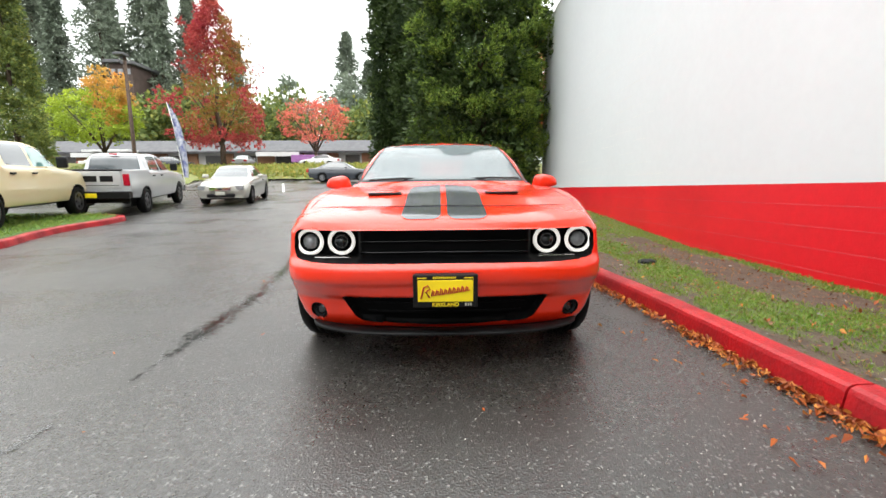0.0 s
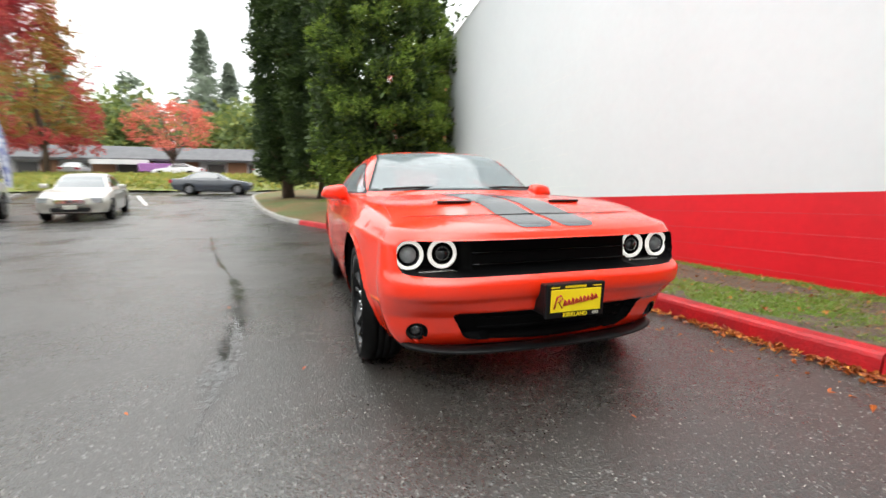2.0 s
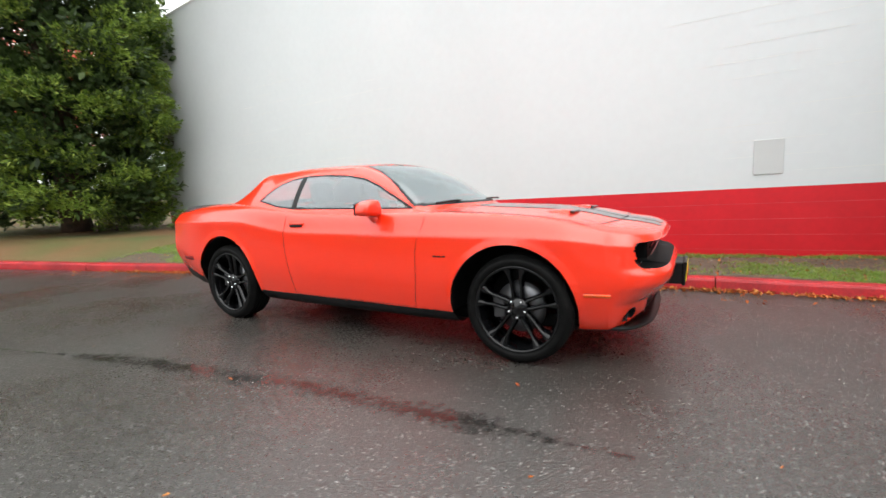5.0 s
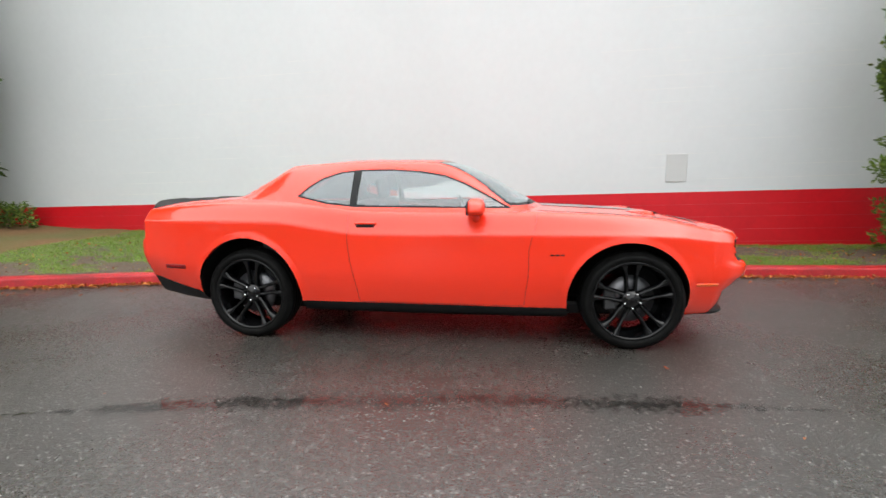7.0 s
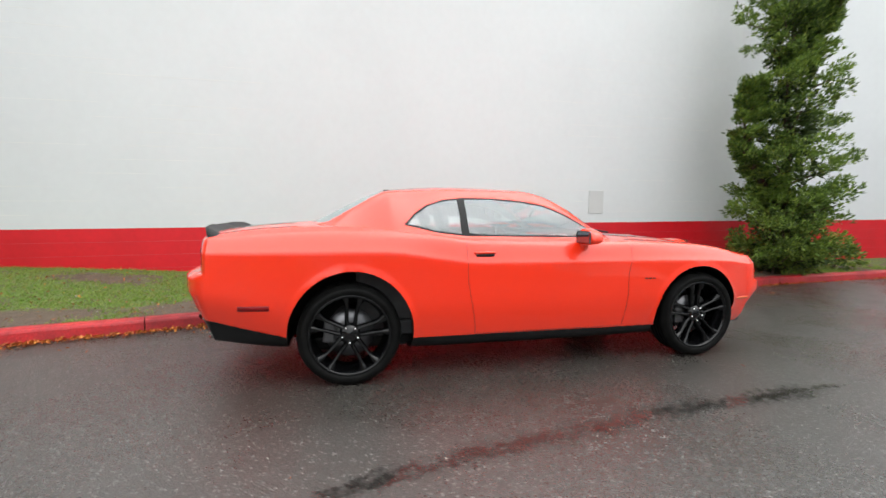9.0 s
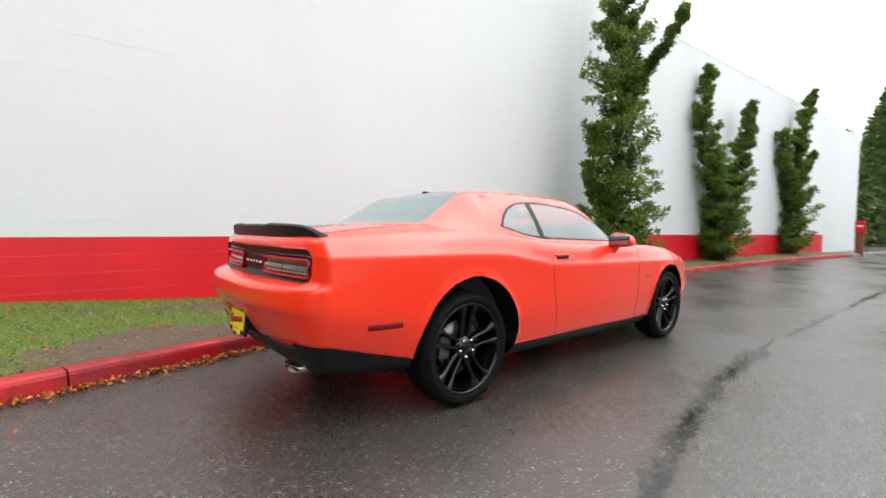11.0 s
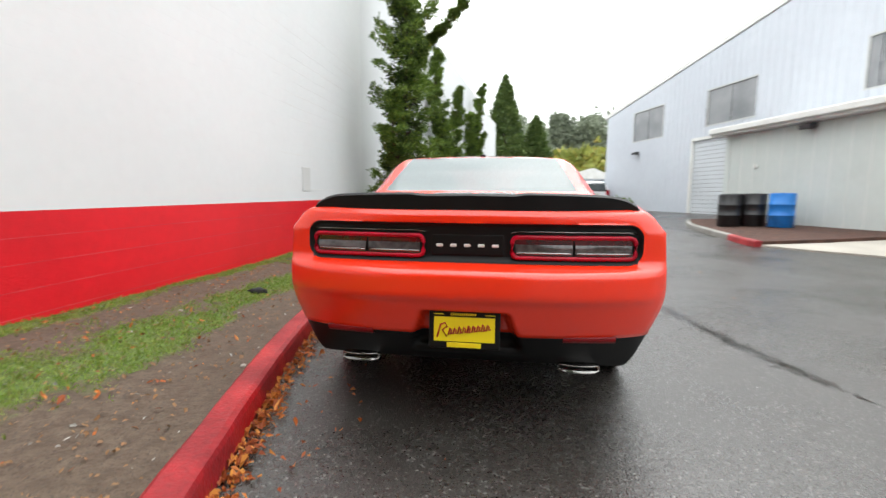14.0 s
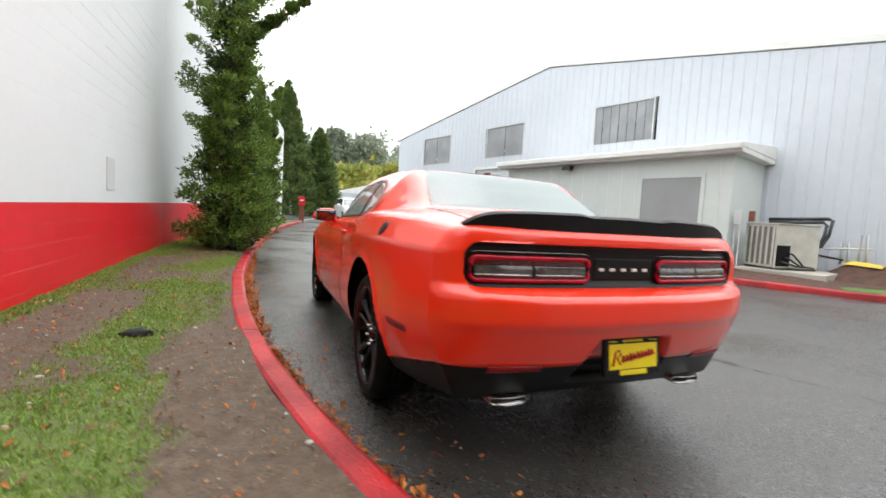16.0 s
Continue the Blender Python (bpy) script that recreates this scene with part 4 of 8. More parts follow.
from mathutils.bvhtree import BVHTree
skin = BVHTree.FromPolygons([tuple(v.co) for v in body.data.vertices], [tuple(f.vertices) for f in body.data.polygons])


def nose_top(x, y):
    """Height of the bonnet, nose arcs included."""
    hit = skin.ray_cast(Vector((x, y, 1.6)), Vector((0, 0, -1)))
    return hit[0].z if hit[0] else top_z(x, y)


def roof_z(x, y):
    r = roof_rows(y)
    k = slice(2 + 16 + 18 + 6, None)
    return float(np.interp(-abs(x), -r[k, 0], r[k, 1]))


for x0, x1 in ((-0.222, -0.017), (0.017, 0.222)):
    cpart("hood_stripe", film_strip("hood_stripe", x0, x1, 0.205, 1.60, nose_top, 70, lift=0.0035, ends=0.05), M["stripe"], None, "dark grey racing stripe")
    cpart("roof_stripe", film_strip("roof_stripe", x0, x1, 2.40, 3.66, roof_z), M["stripe"], None, "dark grey racing stripe")
    cpart("boot_stripe", film_strip("boot_stripe", x0, x1, 4.36, 4.80, top_z, 14), M["stripe"], None, "dark grey racing stripe")

# bonnet scoops
for s in (-1, 1):
    bm = bmesh.new()
    zc = top_z(0.37, 0.775)
    pts = []
    for j, (dy, dz) in enumerate(((-0.035, 0.002), (-0.03, 0.016), (0.03, 0.020), (0.15, 0.004))):
        row = []
        for i in range(9):
            u = i / 8
            x = s * (0.262 + 0.217 * u)
            e = 1 - (2 * u - 1) ** 6
            y = 0.775 + dy * (0.6 + 0.4 * e)
            row.append(bm.verts.new((x, y, top_z(x, y) + dz * e + 0.001)))
        pts.append(row)
    for a, b in zip(pts, pts[1:]):
        for i in range(8):
            bm.faces.new((a[i], a[i + 1], b[i + 1], b[i]))
    scoop = cpart("bonnet_scoop", bm, M["car_red"], None, "", True)
    bm = bmesh.new()
    box(bm, -0.103, 0.103, -0.017, 0.010, -0.004, 0.011, 0.004, Matrix.Translation((s * 0.366, 0.748, zc + 0.004)) @ pose(0, 0, 0, 8, 0, 0))
    cpart("scoop_slot", bm, M["gloss_black"], None, "black slot of the bonnet scoop")

# grille bars and headlamps
for z in (0.672, 0.73):
    bm = bmesh.new()
    tube(bm, [(x, 0.252, z) for x in np.linspace(-0.44, 0.44, 24)], 0.006, 6)
    cpart("grille_bar", bm, M["gloss_black"], None, "", True)
for z in (0.36, 0.405):
    bm = bmesh.new()
    w = 0.40 + (z - 0.345) * 0.5
    tube(bm, [(x, 0.222 + 0.26 * (abs(x) / 0.88) ** 2.5, z) for x in np.linspace(-w, w, 20)], 0.004, 6)
    cpart("intake_bar", bm, M["grille_black"], None, "", True)


def ring(r_in, r_out, depth, sides=40):
    return lathe([(0.0, r_in), (-depth, r_in + 0.004), (-depth * 1.2, (r_in + r_out) / 2), (-depth, r_out - 0.004), (0.0, r_out), (depth * 0.8, r_out)], sides, "Y")


for s in (-1, 1):
    for xc, yaw in ((0.731, 3), (0.560, 0)):
        lamp = empty("headlamp", pose(s * xc, 0.352, 0.721, 0, 0, s * yaw), "round headlamp with a lit white halo ring")
        lamp.parent, lamp.matrix_parent_inverse = car, car.matrix_world.inverted()
        part("halo", ring(0.0555, 0.0745, 0.012), M["halo"], lamp, "glowing white halo ring", True)
        part("bezel", lathe([(0.05, 0.03), (0.03, 0.046), (-0.004, 0.0545)], 32, "Y"), M["lens_dark"], lamp, "", True)
        part("projector", lathe([(0.03, 0.042), (0.0, 0.040), (-0.012, 0.030), (-0.018, 0.014), (-0.020, 0.0005)], 28, "Y"), M["lens_clear" if xc > 0.7 else "lens_dark"], lamp, "glass projector lens", True)
        part("housing", lathe([(0.0, 0.0755), (0.02, 0.078), (0.03, 0.05)], 32, "Y"), M["gloss_black"], lamp, "", True)
    fl = empty("fog_lamp", pose(s * 0.698, 0.374, 0.342, 0, 0, s * 22), "round black fog lamp")
    fl.parent, fl.matrix_parent_inverse = car, car.matrix_world.inverted()
    part("bezel", ring(0.034, 0.048, 0.008, 28), M["satin_black"], fl, "", True)
    part("lens", lathe([(0.012, 0.034), (0.002, 0.030), (-0.004, 0.015), (-0.005, 0.0005)], 24, "Y"), M["lens_dark"], fl, "", True)
    # chrome strip added for the glints on the black ledge under the lamps
    bm = bmesh.new()
    tube(bm, [(s * x, 0.30, 0.640) for x in np.linspace(0.50, 0.76, 12)], 0.008, 6)
    cpart("lamp_glint", bm, M["dull_chrome"], None, "chrome strip added for the glints under the headlamps", True)

# front splitter
bm = bmesh.new()
prev = None
for i in range(69):
    u = (-1 + 2 * i / 68) * 1.22
    au = abs(u)
    if au <= 1:
        x, y, zc = u * 0.757, 0.46 - 0.215 * (1 - au ** 3.4) ** 0.55, 0.236 + 0.022 * au ** 3
    else:
        x, y, zc = math.copysign(0.757 + 0.10 * (au - 1), u), 0.46 + (au - 1) * 0.75, 0.258
    rr = [bm.verts.new(v) for v in ((x, y + 0.10, zc + 0.004), (x, y + 0.012, zc + 0.014), (x, y - 0.028, zc + 0.006), (x, y - 0.032, zc - 0.004), (x, y - 0.012, zc - 0.016), (x, y + 0.10, zc - 0.012))]
    if prev:
        for k in range(6):
            bm.faces.new((prev[k], prev[(k + 1) % 6], rr[(k + 1) % 6], rr[k]))
    else:
        bm.faces.new(rr)
    prev = rr
bm.faces.new(prev[::-1])
cpart("front_splitter", bm, M["satin_black"], None, "black chin splitter", True)


def plate(name, m, label, extra):
    """A dealer plate: dark frame, yellow sheet, a red script made of bars."""
    p = empty(name, m, label)
    p.parent, p.matrix_parent_inverse = car, car.matrix_world.inverted()
    bm = boxed(-0.157, 0.157, -0.012, 0.010, -0.083, 0.083, 0.006)
    part("plate_frame", bm, M["satin_black"], p)
    bm = boxed(-0.134, 0.134, -0.0165, -0.010, -0.052, 0.056, 0.002)
    part("plate_sheet", bm, M["plate_yellow"], p, "yellow dealer plate")
    bm = bmesh.new()
    random.seed(7)
    x = -0.112
    tube(bm, [(-0.118, -0.0185, -0.034), (-0.104, -0.0185, 0.022), (-0.084, -0.0185, 0.030), (-0.074, -0.0185, 0.014), (-0.095, -0.0185, -0.002), (-0.076, -0.0185, -0.030)], 0.0042, 5)
    for k in range(9):
        x0 = -0.068 + k * 0.0205
        zc = -0.008 + 0.0028 * k
        a = random.uniform(0.7, 1.2)
        tube(bm, [(x0, -0.0185, zc - 0.014), (x0 + 0.006, -0.0185, zc + 0.018 * a), (x0 + 0.013, -0.0185, zc + 0.006 * a), (x0 + 0.010, -0.0185, zc - 0.014 * a), (x0 + 0.0205, -0.0185, zc - 0.006)], 0.0036, 5)
    part("script_bar", bm, M["plate_red"], p, "slanted red script strokes", True)
    for k in range(12):
        part("print_bar", boxed(-0.06 + k * 0.0095, -0.0535 + k * 0.0095, -0.0145, -0.011, 0.063, 0.073), M["plate_yellow"], p)
    for x0 in (-0.135, 0.09):
        part("print_bar", boxed(x0, x0 + 0.045, -0.0145, -0.011, 0.065, 0.069), M["plate_yellow"], p)
    if extra:
        for k in range(3):
            part("print_bar", boxed(0.095 + k * 0.012, 0.103 + k * 0.012, -0.0145, -0.011, -0.073, -0.060), M["print_grey"], p)
        cu = bpy.data.curves.new("plate_word", "FONT")
        cu.body, cu.size, cu.align_x, cu.extrude = "KIRKLAND", 0.027, "CENTER", 0.0012
        cu.offset = 0.0006
        t = obj("plate_word", cu, M["plate_yellow"], p, "yellow city name on the plate frame")
        t.matrix_basis = pose(0, -0.0135, -0.076, 90, 0, 0)
    else:
        part("print_sheet", boxed(-0.075, 0.075, -0.0165, -0.010, -0.078, -0.056, 0.002), M["plate_yellow"], p)
    return p


plate("front_plate", pose(0, 0.056, 0.513, 4, 0, 0), "yellow dealer plate in a black frame with red script", True)
plate("rear_plate", pose(0, 5.050, 0.525, -6, 0, 180), "yellow dealer plate in a black frame with red script", False)
cpart("plate_bracket", boxed(-0.15, 0.15, 0.062, 0.20, 0.438, 0.590, 0.008), M["satin_black"])

# tail lamps
for s in (-1, 1):
    lamp = empty("tail_lamp", pose(s * 0.468, 4.94, 0.884, 0, 0, 0), "red ring-shaped tail lamp with a clear centre")
    lamp.parent, lamp.matrix_parent_inverse = car, car.matrix_world.inverted()

    def at(x, z, out):
        """A point of the lamp, curved with the panel."""
        X = x + s * 0.468
        return (x, tail_y(X, 0.90) - 4.94 - 0.012 + out, z)

    def loop(w, h, r, n=10):
        pts = []
        for cx, cz, a0 in ((w - r, h - r, 0), (-w + r, h - r, 90), (-w + r, -h + r, 180), (w - r, -h + r, 270)):
            for k in range(n + 1):
                a = radians(a0 + 90 * k / n)
                pts.append((cx + math.cos(a) * r, cz + math.sin(a) * r))
        dense = []
        for p, q in zip(pts, pts[1:] + pts[:1]):
            m = max(1, int(math.hypot(q[0] - p[0], q[1] - p[1]) / 0.03))
            dense += [(p[0] + (q[0] - p[0]) * i / m, p[1] + (q[1] - p[1]) * i / m) for i in range(m)]
        return dense

    bm = bmesh.new()
    pts = [at(x, z, 0.0) for x, z in loop(0.268, 0.046, 0.026)]
    tube(bm, pts + pts[:2], 0.0105, 8, False)
    part("red_ring", bm, M["tail_red"], lamp, "deep red lens ring", True)
    bm = bmesh.new()
    for x0, x1 in ((-0.252, -0.006), (0.006, 0.252)):
        rows = [[bm.verts.new(at(x0 + (x1 - x0) * i / 10, z, o)) for i in range(11)] for z, o in ((0.014, -0.002), (-0.004, 0.004), (-0.034, 0.002))]
        for a, b in zip(rows, rows[1:]):
            for i in range(10):
                bm.faces.new((a[i], a[i + 1], b[i + 1], b[i]))
    part("clear_lens", bm, M["tail_white"], lamp, "greyish clear lens", True)
    # upper lens: the shade on it is put into a darker red
    bm = bmesh.new()
    for x0, x1 in ((-0.256, -0.004), (0.004, 0.256)):
        rows = [[bm.verts.new(at(x0 + (x1 - x0) * i / 10, z, o)) for i in range(11)] for z, o in ((0.046, 0.002), (0.030, -0.004), (0.013, -0.006))]
        for a, b in zip(rows, rows[1:]):
            for i in range(10):
                bm.faces.new((a[i], a[i + 1], b[i + 1], b[i]))
    part("red_lens", bm, M["tail_shaded"], lamp, "upper red lens, coloured dark for shade", True)
    # thin metallic tubes as a pale streak low in each clear lens
    for x0, x1 in ((-0.250, -0.010), (0.010, 0.250)):
        bm = bmesh.new()
        tube(bm, [at(x, -0.024, 0.004) for x in np.linspace(x0, x1, 10)], 0.0055, 6)
        part("pale_streak", bm, M["dull_chrome"], lamp, "pale streak along the lower lens", True)
    bm = bmesh.new()
    tube(bm, [at(x, 0.070 - 0.05 * max(0.0, abs(x) / 0.27 - 0.9), -0.004) for x in np.linspace(-0.275, 0.275, 16)], 0.0026, 6)
    part("lamp_edge", bm, M["dull_chrome"], lamp, "", True)
    # reflector in the valance
    bm = bmesh.new()
    rows = [[bm.verts.new((s * x, tail_y(x, z) + o, z)) for x in np.linspace(0.43, 0.66, 9)] for z, o in ((0.500, -0.006), (0.496, 0.006), (0.470, 0.006), (0.466, -0.006))]
    for a, b in zip(rows, rows[1:]):
        for i in range(8):
            bm.faces.new((a[i], a[i + 1], b[i + 1], b[i]))
    cpart("rear_reflector", bm, M["sidelamp_red"], None, "red reflector strip", True)
# five plain marks where the maker's name stands
for k in range(5):
    x = 0.126 - k * 0.063
    cpart("badge_mark", boxed(x - 0.015, x + 0.015, 4.961, 4.968, 0.881, 0.895, 0.004), M["trim"], None, "small pale mark")
cpart("badge_panel", boxed(-0.170, 0.170, 4.90, 4.963, 0.836, 0.946, 0.012), M["satin_black"])

# fuel door on the kerb-side quarter
bm = lathe([(0.004, 0.0005), (0.006, 0.020), (0.003, 0.032), (0.007, 0.037), (0.004, 0.043), (-0.006, 0.045)], 28, "X")
lean_in = math.degrees(math.atan2(surf_x(4.25, 1.03) - surf_x(4.25, 0.975), 0.055))
bmesh.ops.transform(bm, matrix=Matrix.Translation((surf_x(4.25, 1.005) + 0.001, 4.25, 1.005)) @ pose(0, 0, 0, 0, lean_in, -3), verts=bm.verts[:])
cpart("fuel_door", bm, M["satin_black"], None, "round dark fuel filler door", True)

# boot spoiler
bm = bmesh.new()
prev = None
for i in range(61):
    u = -1 + 2 * i / 60
    x = u * 0.772
    e = 1 - abs(u) ** 9
    y = 4.955 - 0.11 * abs(u) ** 3.2
    h = 0.078 * e ** 0.5 if abs(u) < 0.999 else 0.006
    step = 0.008 * (1 - smooth01(0.26, 0.34, abs(u)))
    z0 = top_z(min(abs(x), 0.74), min(y - 0.06, 4.86)) - 0.040
    rr = [bm.verts.new(v) for v in ((x, y - 0.16, z0 + 0.012), (x, y - 0.07, z0 + 0.35 * h + 0.014), (x, y + 0.006, z0 + h + 0.006 - step), (x, y + 0.022, z0 + h - 0.004 - step), (x, y + 0.012, z0 + 0.2 * h - 0.026), (x, y - 0.005, z0 - 0.040))]
    if prev:
        for k in range(6):
            bm.faces.new((prev[k], prev[(k + 1) % 6], rr[(k + 1) % 6], rr[k]))
    else:
        bm.faces.new(rr)
    prev = rr
bm.faces.new(prev[::-1])
cpart("boot_spoiler", bm, M["satin_black"], None, "satin black raised boot spoiler")

# exhaust tips
for s in (-1, 1):
    bm = bmesh.new()
    outer = []
    for y, w, h in ((4.78, 0.074, 0.016), (4.945, 0.094, 0.0195), (4.950, 0.088, 0.0140), (4.85, 0.086, 0.013)):
        rr = []
        for k in range(28):
            a = 2 * math.pi * k / 28
            ca, sa = math.cos(a), math.sin(a)
            rr.append(bm.verts.new((s * 0.518 + math.copysign(abs(ca) ** 0.35, ca) * w, y - 0.03 * abs(ca), 0.330 + math.copysign(abs(sa) ** 0.5, sa) * h)))
        outer.append(rr)
    for a, b in zip(outer, outer[1:]):
        for k in range(28):
            bm.faces.new((a[k], a[(k + 1) % 28], b[(k + 1) % 28], b[k]))
    cpart("exhaust_tip", bm, M["dull_chrome"], None, "wide chrome exhaust tip", True)
    cpart("exhaust_dark", boxed(s * 0.518 - 0.08, s * 0.518 + 0.08, 4.82, 4.90, 0.317, 0.343, 0.004), M["satin_black"])

# door mirrors
for s in (-1, 1):
    mir = empty("door_mirror", pose(s * 0.955, 2.135, 1.045), "orange-red door mirror")
    mir.parent, mir.matrix_parent_inverse = car, car.matrix_world.inverted()
    bm = bmesh.new()
    bmesh.ops.create_uvsphere(bm, u_segments=28, v_segments=16, radius=1)
    for v in bm.verts:
        x, y, z = v.co
        x, y, z = (math.copysign(abs(c) ** 0.62, c) for c in (x, y, z))
        v.co = (x * (0.108 - 0.02 * z) + s * 0.01, (y * 0.085 if y < 0 else y * 0.045) , z * (0.062 + 0.012 * x * s * -1))
    part("mirror_shell", bm, M["car_red"], mir, "", True)
    bm = bmesh.new()
    box(bm, -0.093 + s * 0.01, 0.093 + s * 0.01, 0.036, 0.0485, -0.049, 0.049, 0.012)
    part("mirror_glass", bm, M["mirror"], mir, "silvered mirror glass")
    bm = bmesh.new()
    tube(bm, [(-s * 0.04, 0.0, -0.05), (-s * 0.07, -0.015, -0.09), (-s * 0.115, -0.02, -0.115)], [0.036, 0.028, 0.034], 12)
    part("mirror_stalk", bm, M["car_red"], mir, "", True)
    # door handle
    h = empty("door_handle", pose(s * (surf_x(2.96, 0.925) + 0.004), 2.96, 0.925), "body-coloured door handle over a dark recess")
    h.parent, h.matrix_parent_inverse = car, car.matrix_world.inverted()
    bm = bmesh.new()
    box(bm, -0.010, 0.016, -0.085, 0.085, -0.004, 0.016, 0.007)
    part("grip", bm, M["car_red"], h, "", True)
    bm = bmesh.new()
    box(bm, -0.012, 0.004, -0.070, 0.070, -0.022, -0.004, 0.004)
    part("recess", bm, M["satin_black"], h)
    # markers and flank badge
    for nm, y0, y1, z0, z1, mt, lab in (("front_marker", 0.425, 0.575, 0.474, 0.494, "amber", "amber side marker"), ("rear_marker", 4.475, 4.675, 0.568, 0.602, "sidelamp_red", "red side marker")):
        bm = bmesh.new()
        rows = []
        for z, o in ((z0 - 0.002, -0.004), (z0, 0.003), (z1, 0.003), (z1 + 0.002, -0.004)):
            rows.append([])
            for y in np.linspace(y0, y1, 10):
                hit = skin.ray_cast(Vector((s * 2.0, y, z)), Vector((-s, 0, 0)))
                rows[-1].append(bm.verts.new((hit[0].x + s * o, y, z)))
        for a, b in zip(rows, rows[1:]):
            for i in range(9):
                bm.faces.new((a[i], a[i + 1], b[i + 1], b[i]))
        cpart(nm, bm, M[mt], None, lab, True)
    bm = bmesh.new()
    xx = surf_x(1.54, 0.70)
    for k in range(3):
        box(bm, min(s * (xx - 0.002), s * (xx + 0.004)), max(s * (xx - 0.002), s * (xx + 0.004)), 1.49 + k * 0.036, 1.515 + k * 0.036, 0.696, 0.706, 0.002)
    cpart("flank_badge", bm, M["satin_black"], None, "small dark badge marks")
    # wiper
    bm = bmesh.new()
    x0 = 0.10 if s > 0 else -0.62
    tube(bm, [(x0, 1.73, 1.062), (x0 + 0.28, 1.70, 1.075), (x0 + 0.55, 1.74, 1.070)], 0.009, 6)
    cpart("wiper", bm, M["satin_black"], None, "black wiper")
# cowl between bonnet and screen
bm = bmesh.new()
rows = []
for dy, z in ((-0.03, 1.026), (0.05, 1.030), (0.17, 1.048)):
    rows.append([bm.verts.new((x, 1.63 + dy + 0.24 * (abs(x) / 0.8) ** 2.2 * 0.95, z - 0.03 * (abs(x) / 0.75) ** 2)) for x in np.linspace(-0.74, 0.74, 25)])
for a, b in zip(rows, rows[1:]):
    for i in range(24):
        bm.faces.new((a[i], a[i + 1], b[i + 1], b[i]))
cpart("cowl", bm, M["satin_black"], None, "black cowl panel", True)
bm = bmesh.new()
box(bm, -0.02, 0.02, 3.56, 3.62, 1.398, 1.424, 0.010)
cpart("roof_aerial", bm, M["satin_black"], None, "small black roof aerial")


# wheels
def build_wheel(name, m, rim_r=0.286, tyre_r=0.364, width=0.245, label="black twin-spoke alloy wheel with a wide tyre"):
    """Outer face towards -x."""
    w = empty(name, m, label)
    h = width / 2
    prof = [(-h + 0.03, rim_r - 0.004), (-h + 0.006, rim_r + 0.008), (-h, rim_r + 0.045), (-h + 0.006, tyre_r - 0.030), (-h + 0.024, tyre_r - 0.008), (-h + 0.05, tyre_r - 0.001)]
    for k in range(4):
        x = -h + 0.055 + k * (width - 0.11) / 3.6
        prof += [(x, tyre_r), (x + 0.026, tyre_r), (x + 0.028, tyre_r - 0.007), (x + 0.034, tyre_r - 0.007)]
    prof += [(h - 0.024, tyre_r - 0.008), (h - 0.006, tyre_r - 0.03), (h, rim_r + 0.045), (h - 0.006, rim_r)]
    tyre = part("tyre", lathe(prof, 64), M["rubber"], w, "wet black tyre", True)
    bm = lathe([(-h + 0.012, rim_r + 0.004), (-h + 0.006, rim_r - 0.002), (-h + 0.014, rim_r - 0.014), (-h + 0.034, rim_r - 0.020), (-h + 0.09, rim_r - 0.026), (0.0, rim_r - 0.040), (h - 0.02, rim_r - 0.03)], 56)
    part("rim", bm, M["wheel_black"], w, "gloss black rim", True)
    for k in range(5):
        for d in (-1, 1):
            bm = bmesh.new()
            a = 2 * math.pi * k / 5 + math.pi / 2
            secs = []
            for t in np.linspace(0, 1, 11):
                r = 0.046 + (rim_r - 0.062) * t
                off = a + d * (0.135 + 0.33 * (1 - t) ** 2.4 + 0.075 * t * t)
                foot = smooth01(0.72, 1.0, t)
                wd = 0.0118 + 0.004 * (1 - t) + 0.020 * foot
                xo = -h + 0.044 - 0.026 * t + 0.010 * math.sin(math.pi * t)
                c = Vector((xo, math.cos(off) * r, math.sin(off) * r))
                tang = Vector((0, -math.sin(off), math.cos(off))) * d
                # a narrow front edge; the flank towards the twin falls away steeply, the outer one is a broad slope
                secs.append([bm.verts.new(c + tang * u * wd + Vector((v, 0, 0))) for u, v in ((-1.0, 0.030), (-0.75, 0.004), (-0.2, 0.0), (0.35, 0.003), (1.15, 0.030), (0.9, 0.062), (-0.9, 0.062))])
            for p, q in zip(secs, secs[1:]):
                for i in range(7):
                    bm.faces.new((p[i], p[(i + 1) % 7], q[(i + 1) % 7], q[i]))
            part("spoke", bm, M["wheel_black"], w, "", True)
    part("hub", lathe([(-h + 0.030, 0.0005), (-h + 0.030, 0.028), (-h + 0.036, 0.034), (-h + 0.042, 0.070), (-h + 0.09, 0.075)], 32), M["gloss_black"], w, "", True)
    for k in range(5):
        a = 2 * math.pi * (k + 0.5) / 5 + math.pi / 2
        bm = lathe([(-0.012, 0.0005), (-0.012, 0.007), (0.006, 0.009), (0.02, 0.009)], 8)
        bmesh.ops.translate(bm, verts=bm.verts[:], vec=(-h + 0.036, math.cos(a) * 0.057, math.sin(a) * 0.057))
        part("lug_nut", bm, M["chrome"], w, "", True)
    part("brake_disc", lathe([(-0.01, 0.06), (-0.012, 0.172), (0.012, 0.172), (0.012, 0.06)], 40), M["steel"], w, "grey brake disc", True)
    bm = bmesh.new()
    box(bm, -0.045, 0.03, 0.10, 0.185, -0.075, 0.075, 0.014)
    part("brake_caliper", bm, M["dark_metal"], w)
    return w


def car_child(ob, m):
    ob.parent, ob.matrix_parent_inverse = car, car.matrix_world.inverted()
    ob.matrix_basis = m
    return ob


